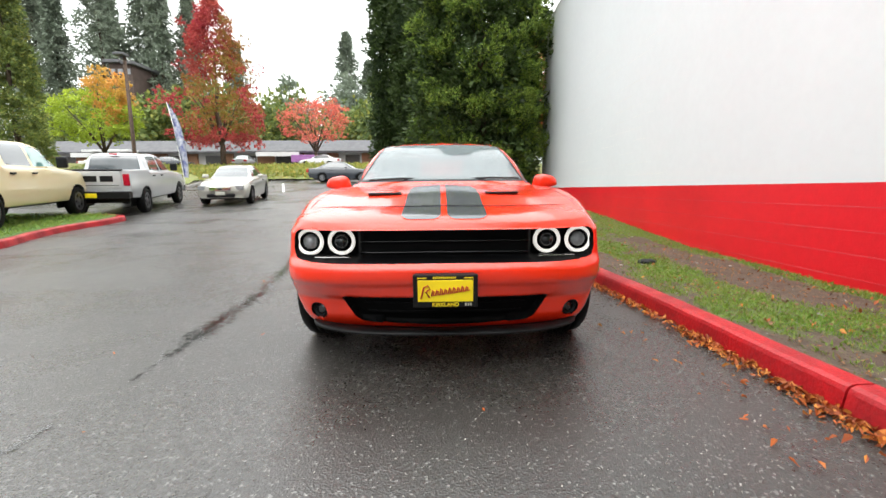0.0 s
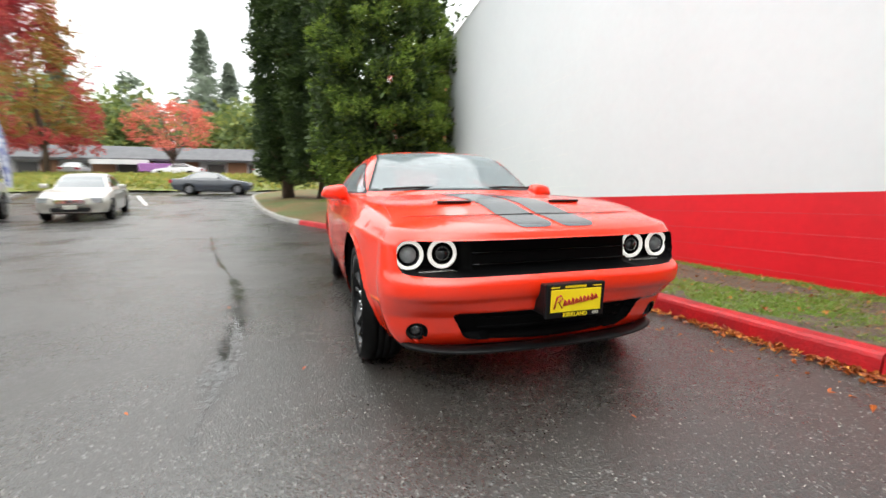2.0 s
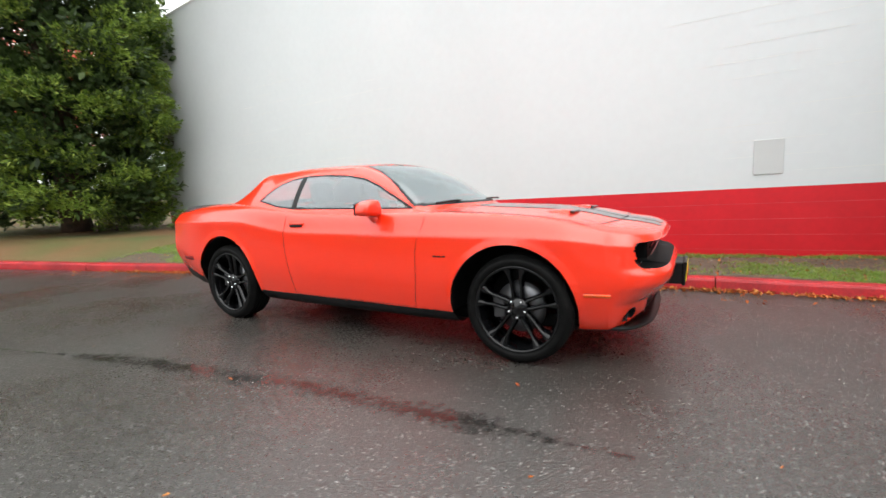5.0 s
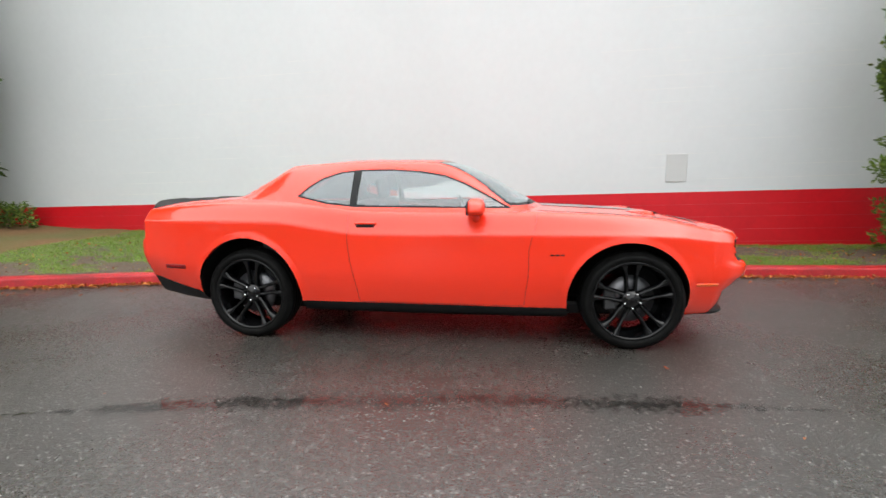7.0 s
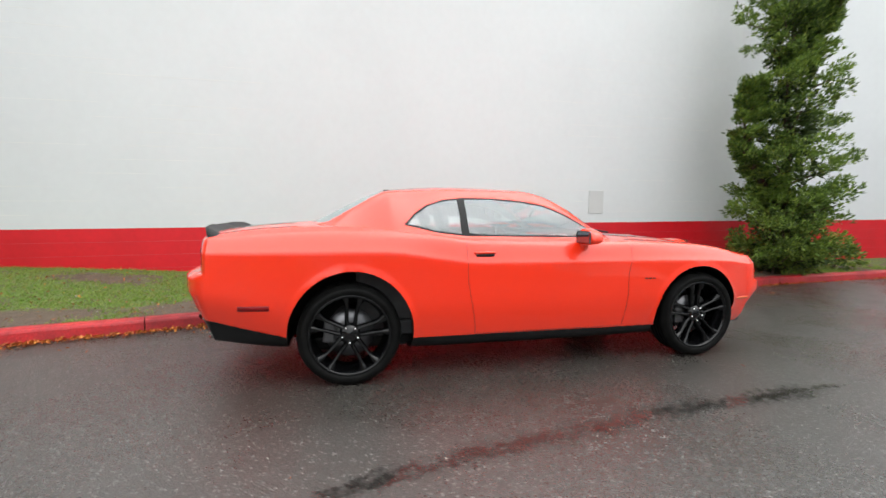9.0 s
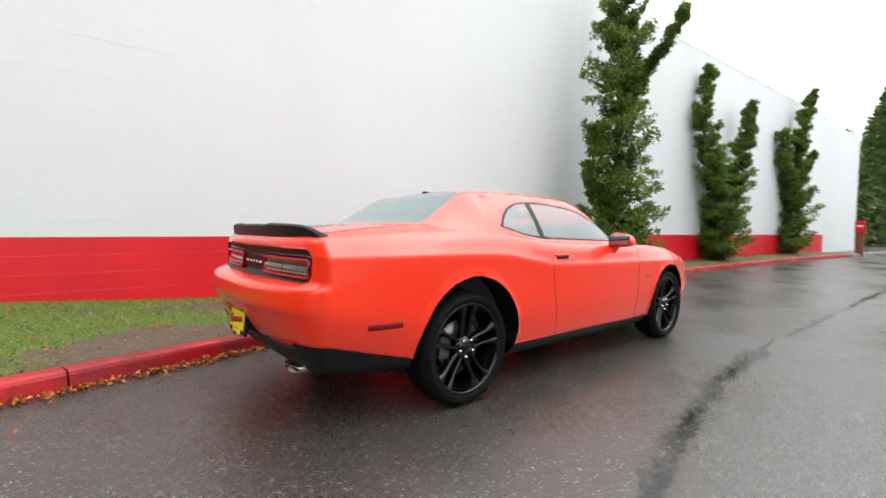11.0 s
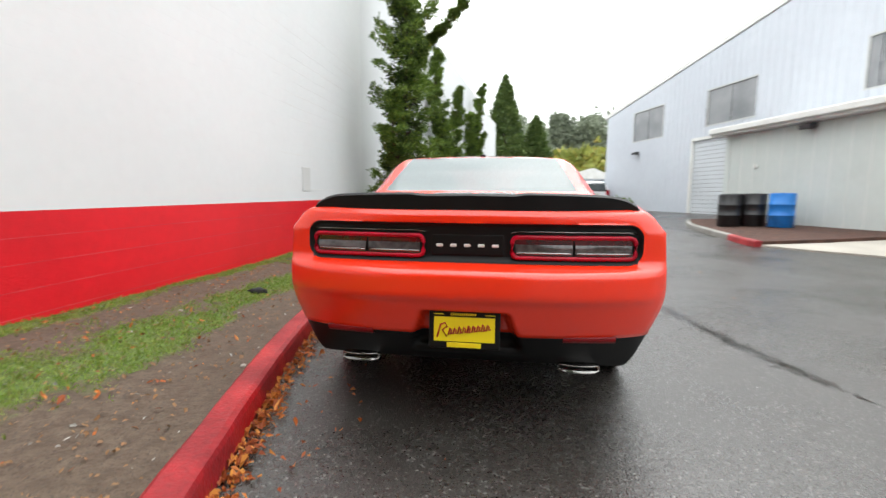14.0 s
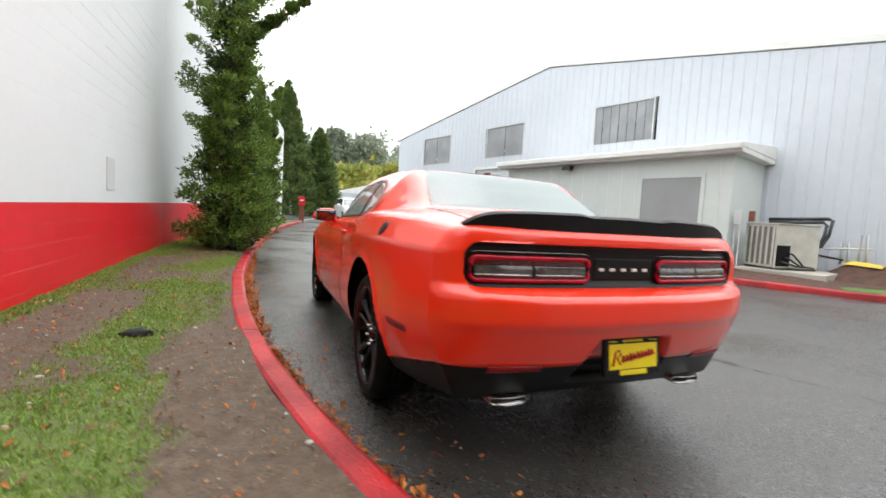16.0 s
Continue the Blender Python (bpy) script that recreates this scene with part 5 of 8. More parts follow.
wheel = build_wheel("wheel", Matrix())
car_child(wheel, pose(-0.803, CAR_FRONT, 0.362, -3))
for m in (pose(-0.812, CAR_REAR, 0.362, 5), pose(0.803, CAR_FRONT, 0.362, 20, 0, 180), pose(0.812, CAR_REAR, 0.362, 5, 0, 180)):
    copy_thing(wheel, m)
# wheel wells
for yc, ry, rz in ARCHES:
    for s in (-1, 1):
        bm = bmesh.new()
        rows = []
        for x in (0.935, 0.90, 0.60, 0.60):
            rows.append([])
            for j in range(33):
                a = radians(-7 + 194 * j / 32)
                k = 1 + (0.004 if x > 0.92 else 0.03) if len(rows) < 4 else 0.35
                y, z = yc + math.cos(a) * ry * k, 0.36 + math.sin(a) * rz * k
                xx = min(x, surf_x(min(max(y, 0.47), 4.85), min(max(z, 0.3), 0.95)) - (0.001 if x > 0.92 else 0.02))
                rows[-1].append(bm.verts.new((s * xx, y, z)))
        for a, b in zip(rows, rows[1:]):
            for k in range(32):
                bm.faces.new((a[k], a[k + 1], b[k + 1], b[k]))
        cpart("wheel_well", bm, M["satin_black"], None, "", True)
# underbody
cpart("underbody", boxed(-0.70, 0.70, 0.62, 4.30, 0.20, 0.30, 0.02), M["satin_black"])

# cabin
cpart("cabin_floor", boxed(-0.76, 0.76, 1.75, 3.95, 0.30, 0.42, 0.02), M["interior"])
cpart("dashboard", boxed(-0.74, 0.74, 1.86, 2.14, 0.66, 0.985, 0.06), M["interior"], None, "dark dashboard")
for s in (-1, 1):
    cpart("door_card", boxed(*sorted((s * 0.70, s * 0.77)), 1.9, 3.9, 0.42, 1.0, 0.02), M["interior"])
    for y, zt in ((2.95, 1.12),):
        seat = empty("front_seat", pose(s * 0.37, y, 0.42), "dark grey bucket seat")
        seat.parent, seat.matrix_parent_inverse = car, car.matrix_world.inverted()
        part("cushion", boxed(-0.25, 0.25, -0.50, 0.06, 0.0, 0.20, 0.05), M["seat_cloth"], seat)
        bm = bmesh.new()
        box(bm, -0.25, 0.25, -0.06, 0.08, 0.12, 0.70, 0.05, pose(0, 0, 0, -16))
        part("backrest", bm, M["seat_cloth"], seat)
        bm = bmesh.new()
        box(bm, -0.13, 0.13, 0.02, 0.10, 0.70, 0.90, 0.035, pose(0, 0.0, 0, -12))
        part("headrest", bm, M["seat_cloth"], seat)
cpart("rear_bench", boxed(-0.62, 0.62, 3.45, 3.80, 0.42, 1.02, 0.06), M["seat_cloth"], None, "dark grey rear bench")
cpart("parcel_shelf", boxed(-0.70, 0.70, 3.62, 4.25, 0.98, 1.06, 0.02), M["interior"])
bm = bmesh.new()
pts = [(0.37 + 0.18 * math.cos(a), 2.30 + 0.08 * math.sin(a), 0.93 + 0.165 * math.sin(a)) for a in [2 * math.pi * k / 28 for k in range(28)]]
tube(bm, pts + pts[:2], 0.016, 8, False)
box(bm, 0.32, 0.42, 2.26, 2.32, 0.88, 0.97, 0.02)
cpart("steering_wheel", bm, M["interior"], None, "black steering wheel", True)
bm = bmesh.new()
box(bm, -0.11, 0.11, 2.30, 2.33, 1.245, 1.305, 0.012)
cpart("inside_mirror", bm, M["satin_black"])

# ---------------------------------------------------------------- the metal workshop and its lean-to
shop_m = pose(-10.2, -7.1, 0, 0, 0, 106.85)
shop = empty("workshop", shop_m, "pale grey-blue metal workshop with a low gable and high windows", "building")


def shop_wall(u):
    """Height of the gable line."""
    return 7.70 - abs(u + 2.5) * (1.92 / 11.45)


bm = bmesh.new()
us = sorted(set(list(np.arange(-13.95, 12.01, 0.30)) + [-2.5]))
holes = [(-11.3, -8.85, 4.10, 5.62), (-6.08, -3.69, 4.14, 5.60), (-0.18, 2.12, 4.22, 5.68), (-6.8, -3.7, -1.0, 3.65)]
# ribbed siding: every 0.3 m a small rib, openings left free
for a, b in zip(us, us[1:]):
    spans = [(-0.6, min(shop_wall(a), shop_wall(b)))]
    for h0, h1, z0, z1 in holes:
        if a >= h0 - 0.16 and b <= h1 + 0.16:
            nxt = []
            for s0, s1 in spans:
                if z0 >= s1 or z1 <= s0:
                    nxt.append((s0, s1))
                    continue
                if z0 > s0:
                    nxt.append((s0, z0))
                if z1 < s1:
                    nxt.append((z1, s1))
            spans = nxt
    for s0, s1 in spans:
        t0, t1 = (shop_wall(a), shop_wall(b)) if s1 > 5.7 else (s1, s1)
        rib = a + 0.03
        prof = [(a, 0.0), (rib, 0.0), (rib + 0.012, -0.016), (rib + 0.045, -0.016), (rib + 0.057, 0.0), (b, 0.0)]
        for (p, o), (q, o2) in zip(prof, prof[1:]):
            k0, k1 = (p - a) / (b - a), (q - a) / (b - a)
            bm.faces.new([bm.verts.new(v) for v in ((p, o, s0), (q, o2, s0), (q, o2, t0 + (t1 - t0) * k1), (p, o, t0 + (t1 - t0) * k0))])
part("wall", bm, M["metal_wall"], shop, "pale ribbed metal siding")
bm = bmesh.new()
box(bm, -13.95, -13.75, 0.02, 25, -0.6, 5.75)
part("side_wall", bm, M["metal_wall"], shop)
# dark sheet added behind the front for the unlit inside
part("inner_dark", boxed(-13.7, 11.5, 0.40, 0.50, -0.5, 5.0), M["interior"], shop)
for s, name in ((-1, "roof"), (1, "roof")):
    bm = bmesh.new()
    e0, e1 = -2.5, (-14.25 if s < 0 else 12.3)
    v = [bm.verts.new(p) for p in ((e0, -0.035, 7.74), (e1, -0.035, shop_wall(e1) + 0.04), (e1, 26, shop_wall(e1) + 0.04), (e0, 26, 7.74), (e0, -0.035, 7.93), (e1, -0.035, shop_wall(e1) + 0.23), (e1, 26, shop_wall(e1) + 0.20), (e0, 26, 7.90))]
    for f in ((0, 1, 2, 3), (4, 7, 6, 5), (0, 4, 5, 1), (1, 5, 6, 2), (2, 6, 7, 3), (3, 7, 4, 0)):
        bm.faces.new([v[i] for i in f])
    part("roof", bm, M["trim"], shop, "pale metal roof with a white verge")
for h0, h1, z0, z1 in holes[:3]:
    win = empty("window", pose((h0 + h1) / 2, 0, (z0 + z1) / 2))
    win.parent = shop
    w, h = (h1 - h0) / 2, (z1 - z0) / 2
    bm = bmesh.new()
    for a in ((-w - 0.02, -w + 0.03, -h - 0.02, h + 0.02), (w - 0.03, w + 0.02, -h - 0.02, h + 0.02), (-w, w, -h - 0.02, -h + 0.03), (-w, w, h - 0.03, h + 0.02)):
        box(bm, a[0], a[1], -0.012, 0.10, a[2], a[3])
    part("window_frame", bm, M["grey_paint"], win)
    n = 7 if h0 > -1 else 2
    for k in range(n):
        x0, x1 = -w + 2 * w * k / n, -w + 2 * w * (k + 1) / n
        part("pane", boxed(x0 + 0.012, x1 - 0.012, 0.04 + 0.008 * (k % 2), 0.06 + 0.008 * (k % 2), -h, h), M["window_dark"], win, "grey hazy pane")
    if h0 < -1:
        m_strip = boxed(-w * 0.7, w * 0.5, 0.20, 0.28, -h * 0.62, -h * 0.42)
        part("tube_light", m_strip, M["halo"], win, "lit strip lamp inside the window")
door = empty("roller_door", pose(-5.25, 0, 0))
door.parent = shop
for k in range(21):
    z0 = 0.1 + k * 0.17
    part("slat", boxed(-1.5, 1.5, 0.06, 0.09, z0, z0 + 0.158, 0.012), M["roller"], door)
bm = bmesh.new()
box(bm, -1.62, -1.5, -0.03, 0.12, -0.3, 3.72)
box(bm, 1.5, 1.62, -0.03, 0.12, -0.3, 3.72)
box(bm, -1.62, 1.62, -0.03, 0.12, 3.62, 3.74)
part("door_frame", bm, M["trim"], door)


def wall_light(parent, m):
    """A wedge-shaped flood lamp on a wall bracket."""
    w = empty("wall_lamp", m)
    w.parent = parent
    bm = bmesh.new()
    box(bm, -0.16, 0.16, -0.30, -0.06, -0.02, 0.10, 0.02, pose(0, 0, 0, 14))
    part("lamp_head", bm, M["dark_metal"], w, "dark bronze lamp head")
    part("bracket", boxed(-0.06, 0.06, -0.10, 0.0, -0.07, 0.07, 0.01), M["dark_metal"], w)
    return w


wall_light(shop, pose(-10.77, 0, 3.5))

# the lean-to in front of it
lean = empty("lean_to", shop_m, "low pale green-grey lean-to shed with a white eave", "shed")
part("wall", boxed(-2.2, 5.5, -2.44, -0.02, -0.5, 3.12), M["cream_wall"], lean, "pale siding")
for u in np.arange(-2.0, 5.5, 0.45):
    if not 3.0 < u < 4.9:
        part("siding_joint", boxed(u, u + 0.012, -2.447, -2.44, 0.0, 3.1), M["trim"], lean)
part("eave", boxed(-2.5, 5.75, -2.75, -0.02, 3.13, 3.26, 0.02), M["trim"], lean, "white eave board")
part("gutter", boxed(-2.5, 5.75, -2.86, -2.74, 3.20, 3.38, 0.03), M["trim"], lean, "white gutter")
bm = bmesh.new()
v = [bm.verts.new(p) for p in ((-2.5, -2.78, 3.36), (5.75, -2.78, 3.36), (5.75, -0.02, 3.62), (-2.5, -0.02, 3.62), (-2.5, -2.78, 3.27), (5.75, -2.78, 3.27), (5.75, -0.02, 3.27), (-2.5, -0.02, 3.27))]
for f in ((0, 1, 2, 3), (4, 7, 6, 5), (0, 4, 5, 1), (1, 5, 6, 2), (2, 6, 7, 3), (3, 7, 4, 0)):
    bm.faces.new([v[i] for i in f])
part("roof", bm, M["trim"], lean)
d = empty("steel_door", pose(3.97, -2.44, 0.36))
d.parent = lean
part("leaf", boxed(-0.80, 0.80, -0.012, 0.04, 0.0, 2.22, 0.004), M["grey_door"], d, "flat grey steel door leaf")
bm = bmesh.new()
box(bm, -0.90, -0.80, -0.03, 0.03, 0.0, 2.30)
box(bm, 0.80, 0.90, -0.03, 0.03, 0.0, 2.30)
box(bm, -0.90, 0.90, -0.03, 0.03, 2.22, 2.32)
part("door_frame", bm, M["cream_wall"], d)
wall_light(lean, pose(0.63, -2.44, 3.02))
part("junction_box", boxed(-1.05, -0.93, -2.50, -2.44, 2.05, 2.17, 0.02), M["trim"], lean)
meter = empty("meter_post", shop_m @ pose(5.66, -2.25, 0.2), "grey meter box on two thin posts", "meter box")
part("box", boxed(-0.09, 0.09, -0.07, 0.07, 1.16, 1.50, 0.012), M["grey_paint"], meter, "grey service box")
for x in (-0.06, 0.05):
    part("leg", boxed(x - 0.018, x + 0.018, -0.02, 0.02, -0.2, 1.17, 0.004), M["grey_paint"], meter)
meter = empty("meter_post", shop_m @ pose(5.86, -1.95, 0.2), "small brownish box on a grey post", "meter box")
part("box", boxed(-0.06, 0.06, -0.05, 0.05, 1.25, 1.52, 0.012), M["wood_post"], meter, "faded brown service box")
part("leg", boxed(-0.02, 0.02, -0.02, 0.02, -0.2, 1.26, 0.004), M["grey_paint"], meter)

# air-conditioning unit on its pad, with pipework
ac = empty("air_conditioner", shop_m @ pose(6.45, -1.75, 0.30) @ pose(0, 0, 0, 0, 0, -32), "pale metal air-conditioning unit on a concrete pad", "air conditioner")
M["cream_metal"] = mat("weathered_cream_metal", (0.52, 0.51, 0.45), 0.5, color2=(0.42, 0.41, 0.37), scale=4, fine=0.06)
M["coil"] = mat("grey_brown_coil_fins", (0.17, 0.155, 0.135), 0.6, color2=(0.12, 0.11, 0.10), scale=6, fine=0.15, fine_scale=90)
bm = boxed(-0.46, 0.46, -0.55, 0.62, 0.06, 1.10, 0.02)
part("casing", bm, M["cream_metal"], ac, "cream steel casing")
part("coil", boxed(-0.42, 0.42, -0.556, -0.545, 0.12, 1.04), M["coil"], ac, "grey-brown coil behind the slats")
for k in range(6):
    x = -0.43 + k * 0.157
    part("slat", boxed(x, x + 0.055, -0.575, -0.552, 0.10, 1.06, 0.006), M["cream_metal"], ac)
part("control_panel", boxed(0.452, 0.468, -0.52, -0.16, 0.10, 0.60, 0.005), M["satin_black"], ac, "black opening with valves")
for k in range(3):
    bm = bmesh.new()
    tube(bm, [(0.45, -0.40 + k * 0.1, 0.22 + 0.1 * k), (0.56, -0.38 + k * 0.1, 0.20 + 0.1 * k), (0.60, -0.1 + k * 0.1, 0.12), (0.62, 0.35, 0.10)], 0.022, 7)
    part("hose", bm, M["black_plastic"], ac, "black rubber hose", True)
part("top_lid", boxed(-0.48, 0.48, -0.57, 0.64, 1.10, 1.125, 0.008), M["cream_metal"], ac)
part("base_frame", boxed(-0.44, 0.44, -0.53, 0.60, 0.0, 0.07), M["dark_metal"], ac)
tagged(part("concrete_pad", boxed(5.72, 7.55, -2.62, -0.75, -0.2, 0.31, 0.02), M["concrete"], None), "grey concrete pad under the air conditioner", "concrete pad").matrix_world = shop_m
pipe = empty("pipework", shop_m, "black lagged pipes looping from the air conditioner", "pipes")
for run in ([(6.02, -1.15, 1.56), (6.6, -1.1, 1.58), (7.2, -1.0, 1.61), (7.28, -1.0, 1.56), (7.24, -1.05, 1.2), (7.14, -1.15, 0.92), (6.95, -1.4, 0.86), (6.75, -1.6, 0.80), (6.72, -1.65, 0.55)],
            [(6.06, -1.28, 1.47), (6.7, -1.2, 1.49), (7.12, -1.1, 1.52), (7.20, -1.1, 1.44), (7.16, -1.15, 1.1), (7.06, -1.25, 0.86), (6.86, -1.5, 0.76), (6.66, -1.75, 0.70), (6.62, -1.8, 0.42)]):
    bm = bmesh.new()
    tube(bm, [tuple(q) for q in run], 0.042, 8)
    part("pipe", bm, M["black_plastic"], pipe, "", True)
for k in range(4):
    bm = bmesh.new()
    tube(bm, [(6.75 + 0.07 * k, -1.55, 0.36), (6.78 + 0.08 * k, -1.45, 0.62 + 0.05 * k), (6.98 + 0.06 * k, -1.2, 0.70), (7.22 + 0.04 * k, -0.9, 0.66), (7.5, -0.55 - 0.05 * k, 0.62)], 0.022, 7)
    part("hose", bm, M["black_plastic"] if k % 2 else M["grey_paint"], pipe, "", True)
part("valve", boxed(6.90, 6.98, -1.25, -1.15, 0.84, 1.02, 0.02), M["black_plastic"], pipe, "black valve body")
for u, z in ((7.42, 1.04), (7.75, 1.26)):
    bm = bmesh.new()
    tube(bm, [(u, -0.5, 0.5), (u, -0.5, z), (u + 0.12, -0.5, z + 0.01), (u + 0.14, -0.5, 0.5)], 0.026, 7)
    part("conduit", bm, M["grey_paint"], pipe, "", True)
bm = bmesh.new()
tube(bm, [(7.1, -0.55, 0.86), (7.5, -0.5, 0.90), (8.0, -0.45, 0.92)], 0.03, 7)
part("conduit", bm, M["grey_paint"], pipe, "", True)

# planting bed, apron and kerbs before the lean-to
def bed(name, pts, label, material, lift, cat):
    """A flat bed on the ground with a thick edge."""
    bm = bmesh.new()
    top = [bm.verts.new((x, y, ground_z(x, y) + lift)) for x, y in pts]
    low = [bm.verts.new((x, y, ground_z(x, y) - 0.2)) for x, y in pts]
    bm.faces.new(top)
    for i in range(len(pts)):
        k = (i + 1) % len(pts)
        bm.faces.new((top[i], low[i], low[k], top[k]))
    return tagged(part(name, bm, material, None), label, cat, kind="structure")


bed("mulch_bed", [(-5.45, -3.0), (-5.52, -4.2), (-5.62, -5.6), (-5.75, -7.0), (-6.6, -9.2), (-7.9, -8.6), (-8.3, -7.2), (-8.7, -5.5), (-9.15, -3.9), (-8.2, -3.2), (-7.0, -3.05)], "dark red bark mulch bed beside the shed", M["mulch"], 0.10, "planting bed")
bed("apron", [(-5.5, -2.95), (-6.9, -3.0), (-9.1, -3.85), (-9.75, -1.85), (-8.6, -1.35), (-7.1, -1.25), (-6.75, -1.5), (-6.0, -2.2)], "pale concrete apron before the steel door", M["concrete"], 0.035, "pavement")
bed("mulch_bed_far", [(-7.1, -1.2), (-8.6, -1.3), (-9.8, -1.8), (-10.6, 1.0), (-13.6, 1.4), (-15.0, 3.3), (-12.0, 3.22), (-10.05, 2.85), (-8.6, 1.3)], "bark mulch and thin grass round the air conditioner", M["mulch"], 0.10, "planting bed")
bed("grass_patch", [(-9.0, 1.62), (-9.7, 1.2), (-11.2, 1.7), (-13.4, 2.3), (-14.0, 3.15), (-12.0, 3.1), (-10.1, 2.75)], "patch of green grass behind the kerb", M["lawn"], 0.125, "lawn")
us, vs_ = np.linspace(7.0, 12.5, 34), np.linspace(-2.6, -0.015, 18)
vs, fs = [], []
for u in us:
    for v in vs_:
        p = shop_m @ Vector((u, v, 0))
        vs.append((p.x, p.y, ground_z(p.x, p.y) + 0.06 + 0.40 * smooth01(-2.3, -0.7, v) * smooth01(7.0, 7.7, u) + 0.02 * noise.noise(Vector((u * 3, v * 3, 0)))))
fs = [(i * 18 + j, i * 18 + j + 1, (i + 1) * 18 + j + 1, (i + 1) * 18 + j) for i in range(33) for j in range(17)]
tagged(obj("mulch_bank", mesh_from("mulch_bank", vs, [f[::-1] for f in fs], True), M["mulch"]), "bark mulch bank rising to the workshop wall", "planting bed", kind="structure")
M["yellow_sheet"] = mat("yellow_plastic_sheet", (0.72, 0.50, 0.06), 0.5, color2=(0.62, 0.44, 0.07), scale=5, fine=0.08)
vs, fs = [], []
for i in range(16):
    for j in range(9):
        u, v = 7.55 + 0.68 * i / 15, -1.0 + 0.42 * j / 8
        p = shop_m @ Vector((u, v, 0))
        edge = min(1.0, 4 * min(i / 15, 1 - i / 15, j / 8, 1 - j / 8))
        vs.append((p.x, p.y, ground_z(p.x, p.y) + 0.06 + 0.40 * smooth01(-2.3, -0.7, v) * smooth01(7.0, 7.7, u) + 0.03 + edge * (0.035 + 0.03 * noise.noise(Vector((u * 9, v * 9, 0))))))
fs = [(i * 9 + j, (i + 1) * 9 + j, (i + 1) * 9 + j + 1, i * 9 + j + 1) for i in range(15) for j in range(8)]
sheet_ob = obj("yellow_sheet", mesh_from("yellow_sheet", vs, [f[::-1] for f in fs], True), M["yellow_sheet"])
sheet_ob.modifiers.new("thickness", "SOLIDIFY").thickness = 0.02
tagged(sheet_ob, "crumpled yellow plastic sheet on the mulch", "plastic sheet")
build_kerb("kerb_2", [(-5.35, -2.9), (-5.36, -3.6), (-5.55, -5.6), (-5.75, -7.2), (-6.2, -8.6)], "low kerb round the mulch bed with a red painted end", M["kerb_grey"], piece=1.2, side=1, mats=lambda p: M["kerb_red"] if p[1] > -4.2 else M["kerb_grey"])
build_kerb("kerb_3", [(-6.85, -1.45), (-7.0, -1.0), (-7.75, 0.45), (-8.15, 0.95), (-9.15, 2.2), (-10.0, 3.0), (-12, 3.35), (-16, 3.5)], "worn red painted kerb before the air conditioner", M["kerb_red"], piece=2.4, side=-1)


# drums
def drum(m, color, label):
    d = empty("drum", m, label, "drum", "drums by the shed")
    part("barrel", lathe([(0.0, 0.001), (0.0, 0.27), (0.01, 0.285), (0.29, 0.285), (0.30, 0.297), (0.32, 0.297), (0.33, 0.285), (0.57, 0.285), (0.58, 0.297), (0.60, 0.297), (0.61, 0.285), (0.86, 0.285), (0.88, 0.28), (0.885, 0.265), (0.86, 0.26), (0.86, 0.001)], 32, "Z"), color, d, "", True)
    part("bung", lathe([(0.86, 0.001), (0.895, 0.001), (0.895, 0.035), (0.86, 0.035)], 12, "Z"), M["black_plastic"], d)
    return d


M["blue_plastic"] = mat("blue_plastic", (0.02, 0.20, 0.62), 0.38, color2=(0.015, 0.16, 0.5), scale=5, fine=0.05)
for x, y, key, lab in ((-7.35, -5.55, "blue_plastic", "bright blue plastic drum on the mulch"), (-7.0, -6.15, "black_plastic", "black plastic drum beside the shed"), (-6.75, -6.75, "black_plastic", "black plastic drum beside the shed"),
                       (-6.45, -6.3, "black_plastic", "black plastic drum beside the shed")):
    drum(pose(x, y, ground_z(x, y) + 0.10), M[key], lab)


# ---------------------------------------------------------------- foliage
def leaf_arrays(centres, dirs, length, width, k, spread, rng, droop=0.0):
    """k lozenge leaves round each centre; returns points and quads."""
    n = len(centres)
    c = np.repeat(centres, k, 0)
    d = np.repeat(dirs, k, 0) + spread * rng.normal(size=(n * k, 3))
    d[:, 2] -= droop
    d /= np.linalg.norm(d, axis=1, keepdims=True) + 1e-9
    s = np.cross(d, rng.normal(size=(n * k, 3)))
    s /= np.linalg.norm(s, axis=1, keepdims=True) + 1e-9
    L = (length * rng.uniform(0.6, 1.3, n * k))[:, None]
    W = (width * rng.uniform(0.7, 1.3, n * k))[:, None]
    up = np.cross(s, d) * L * 0.12
    p0 = c + rng.normal(size=(n * k, 3)) * length * 0.25
    V = np.stack((p0, p0 + d * L * 0.45 + s * W + up, p0 + d * L, p0 + d * L * 0.45 - s * W + up), 1)
    return V.reshape(-1, 3)


def leaf_mesh(name, V):
    me = bpy.data.meshes.new(name)
    n = len(V) // 4
    me.vertices.add(len(V))
    me.vertices.foreach_set("co", V.astype(np.float32).ravel())
    me.loops.add(n * 4)
    me.loops.foreach_set("vertex_index", np.arange(n * 4, dtype=np.int32))
    me.polygons.add(n)
    me.polygons.foreach_set("loop_start", np.arange(0, n * 4, 4, dtype=np.int32))
    me.polygons.foreach_set("loop_total", np.full(n, 4, dtype=np.int32))
    me.update()
    me.validate()
    return me


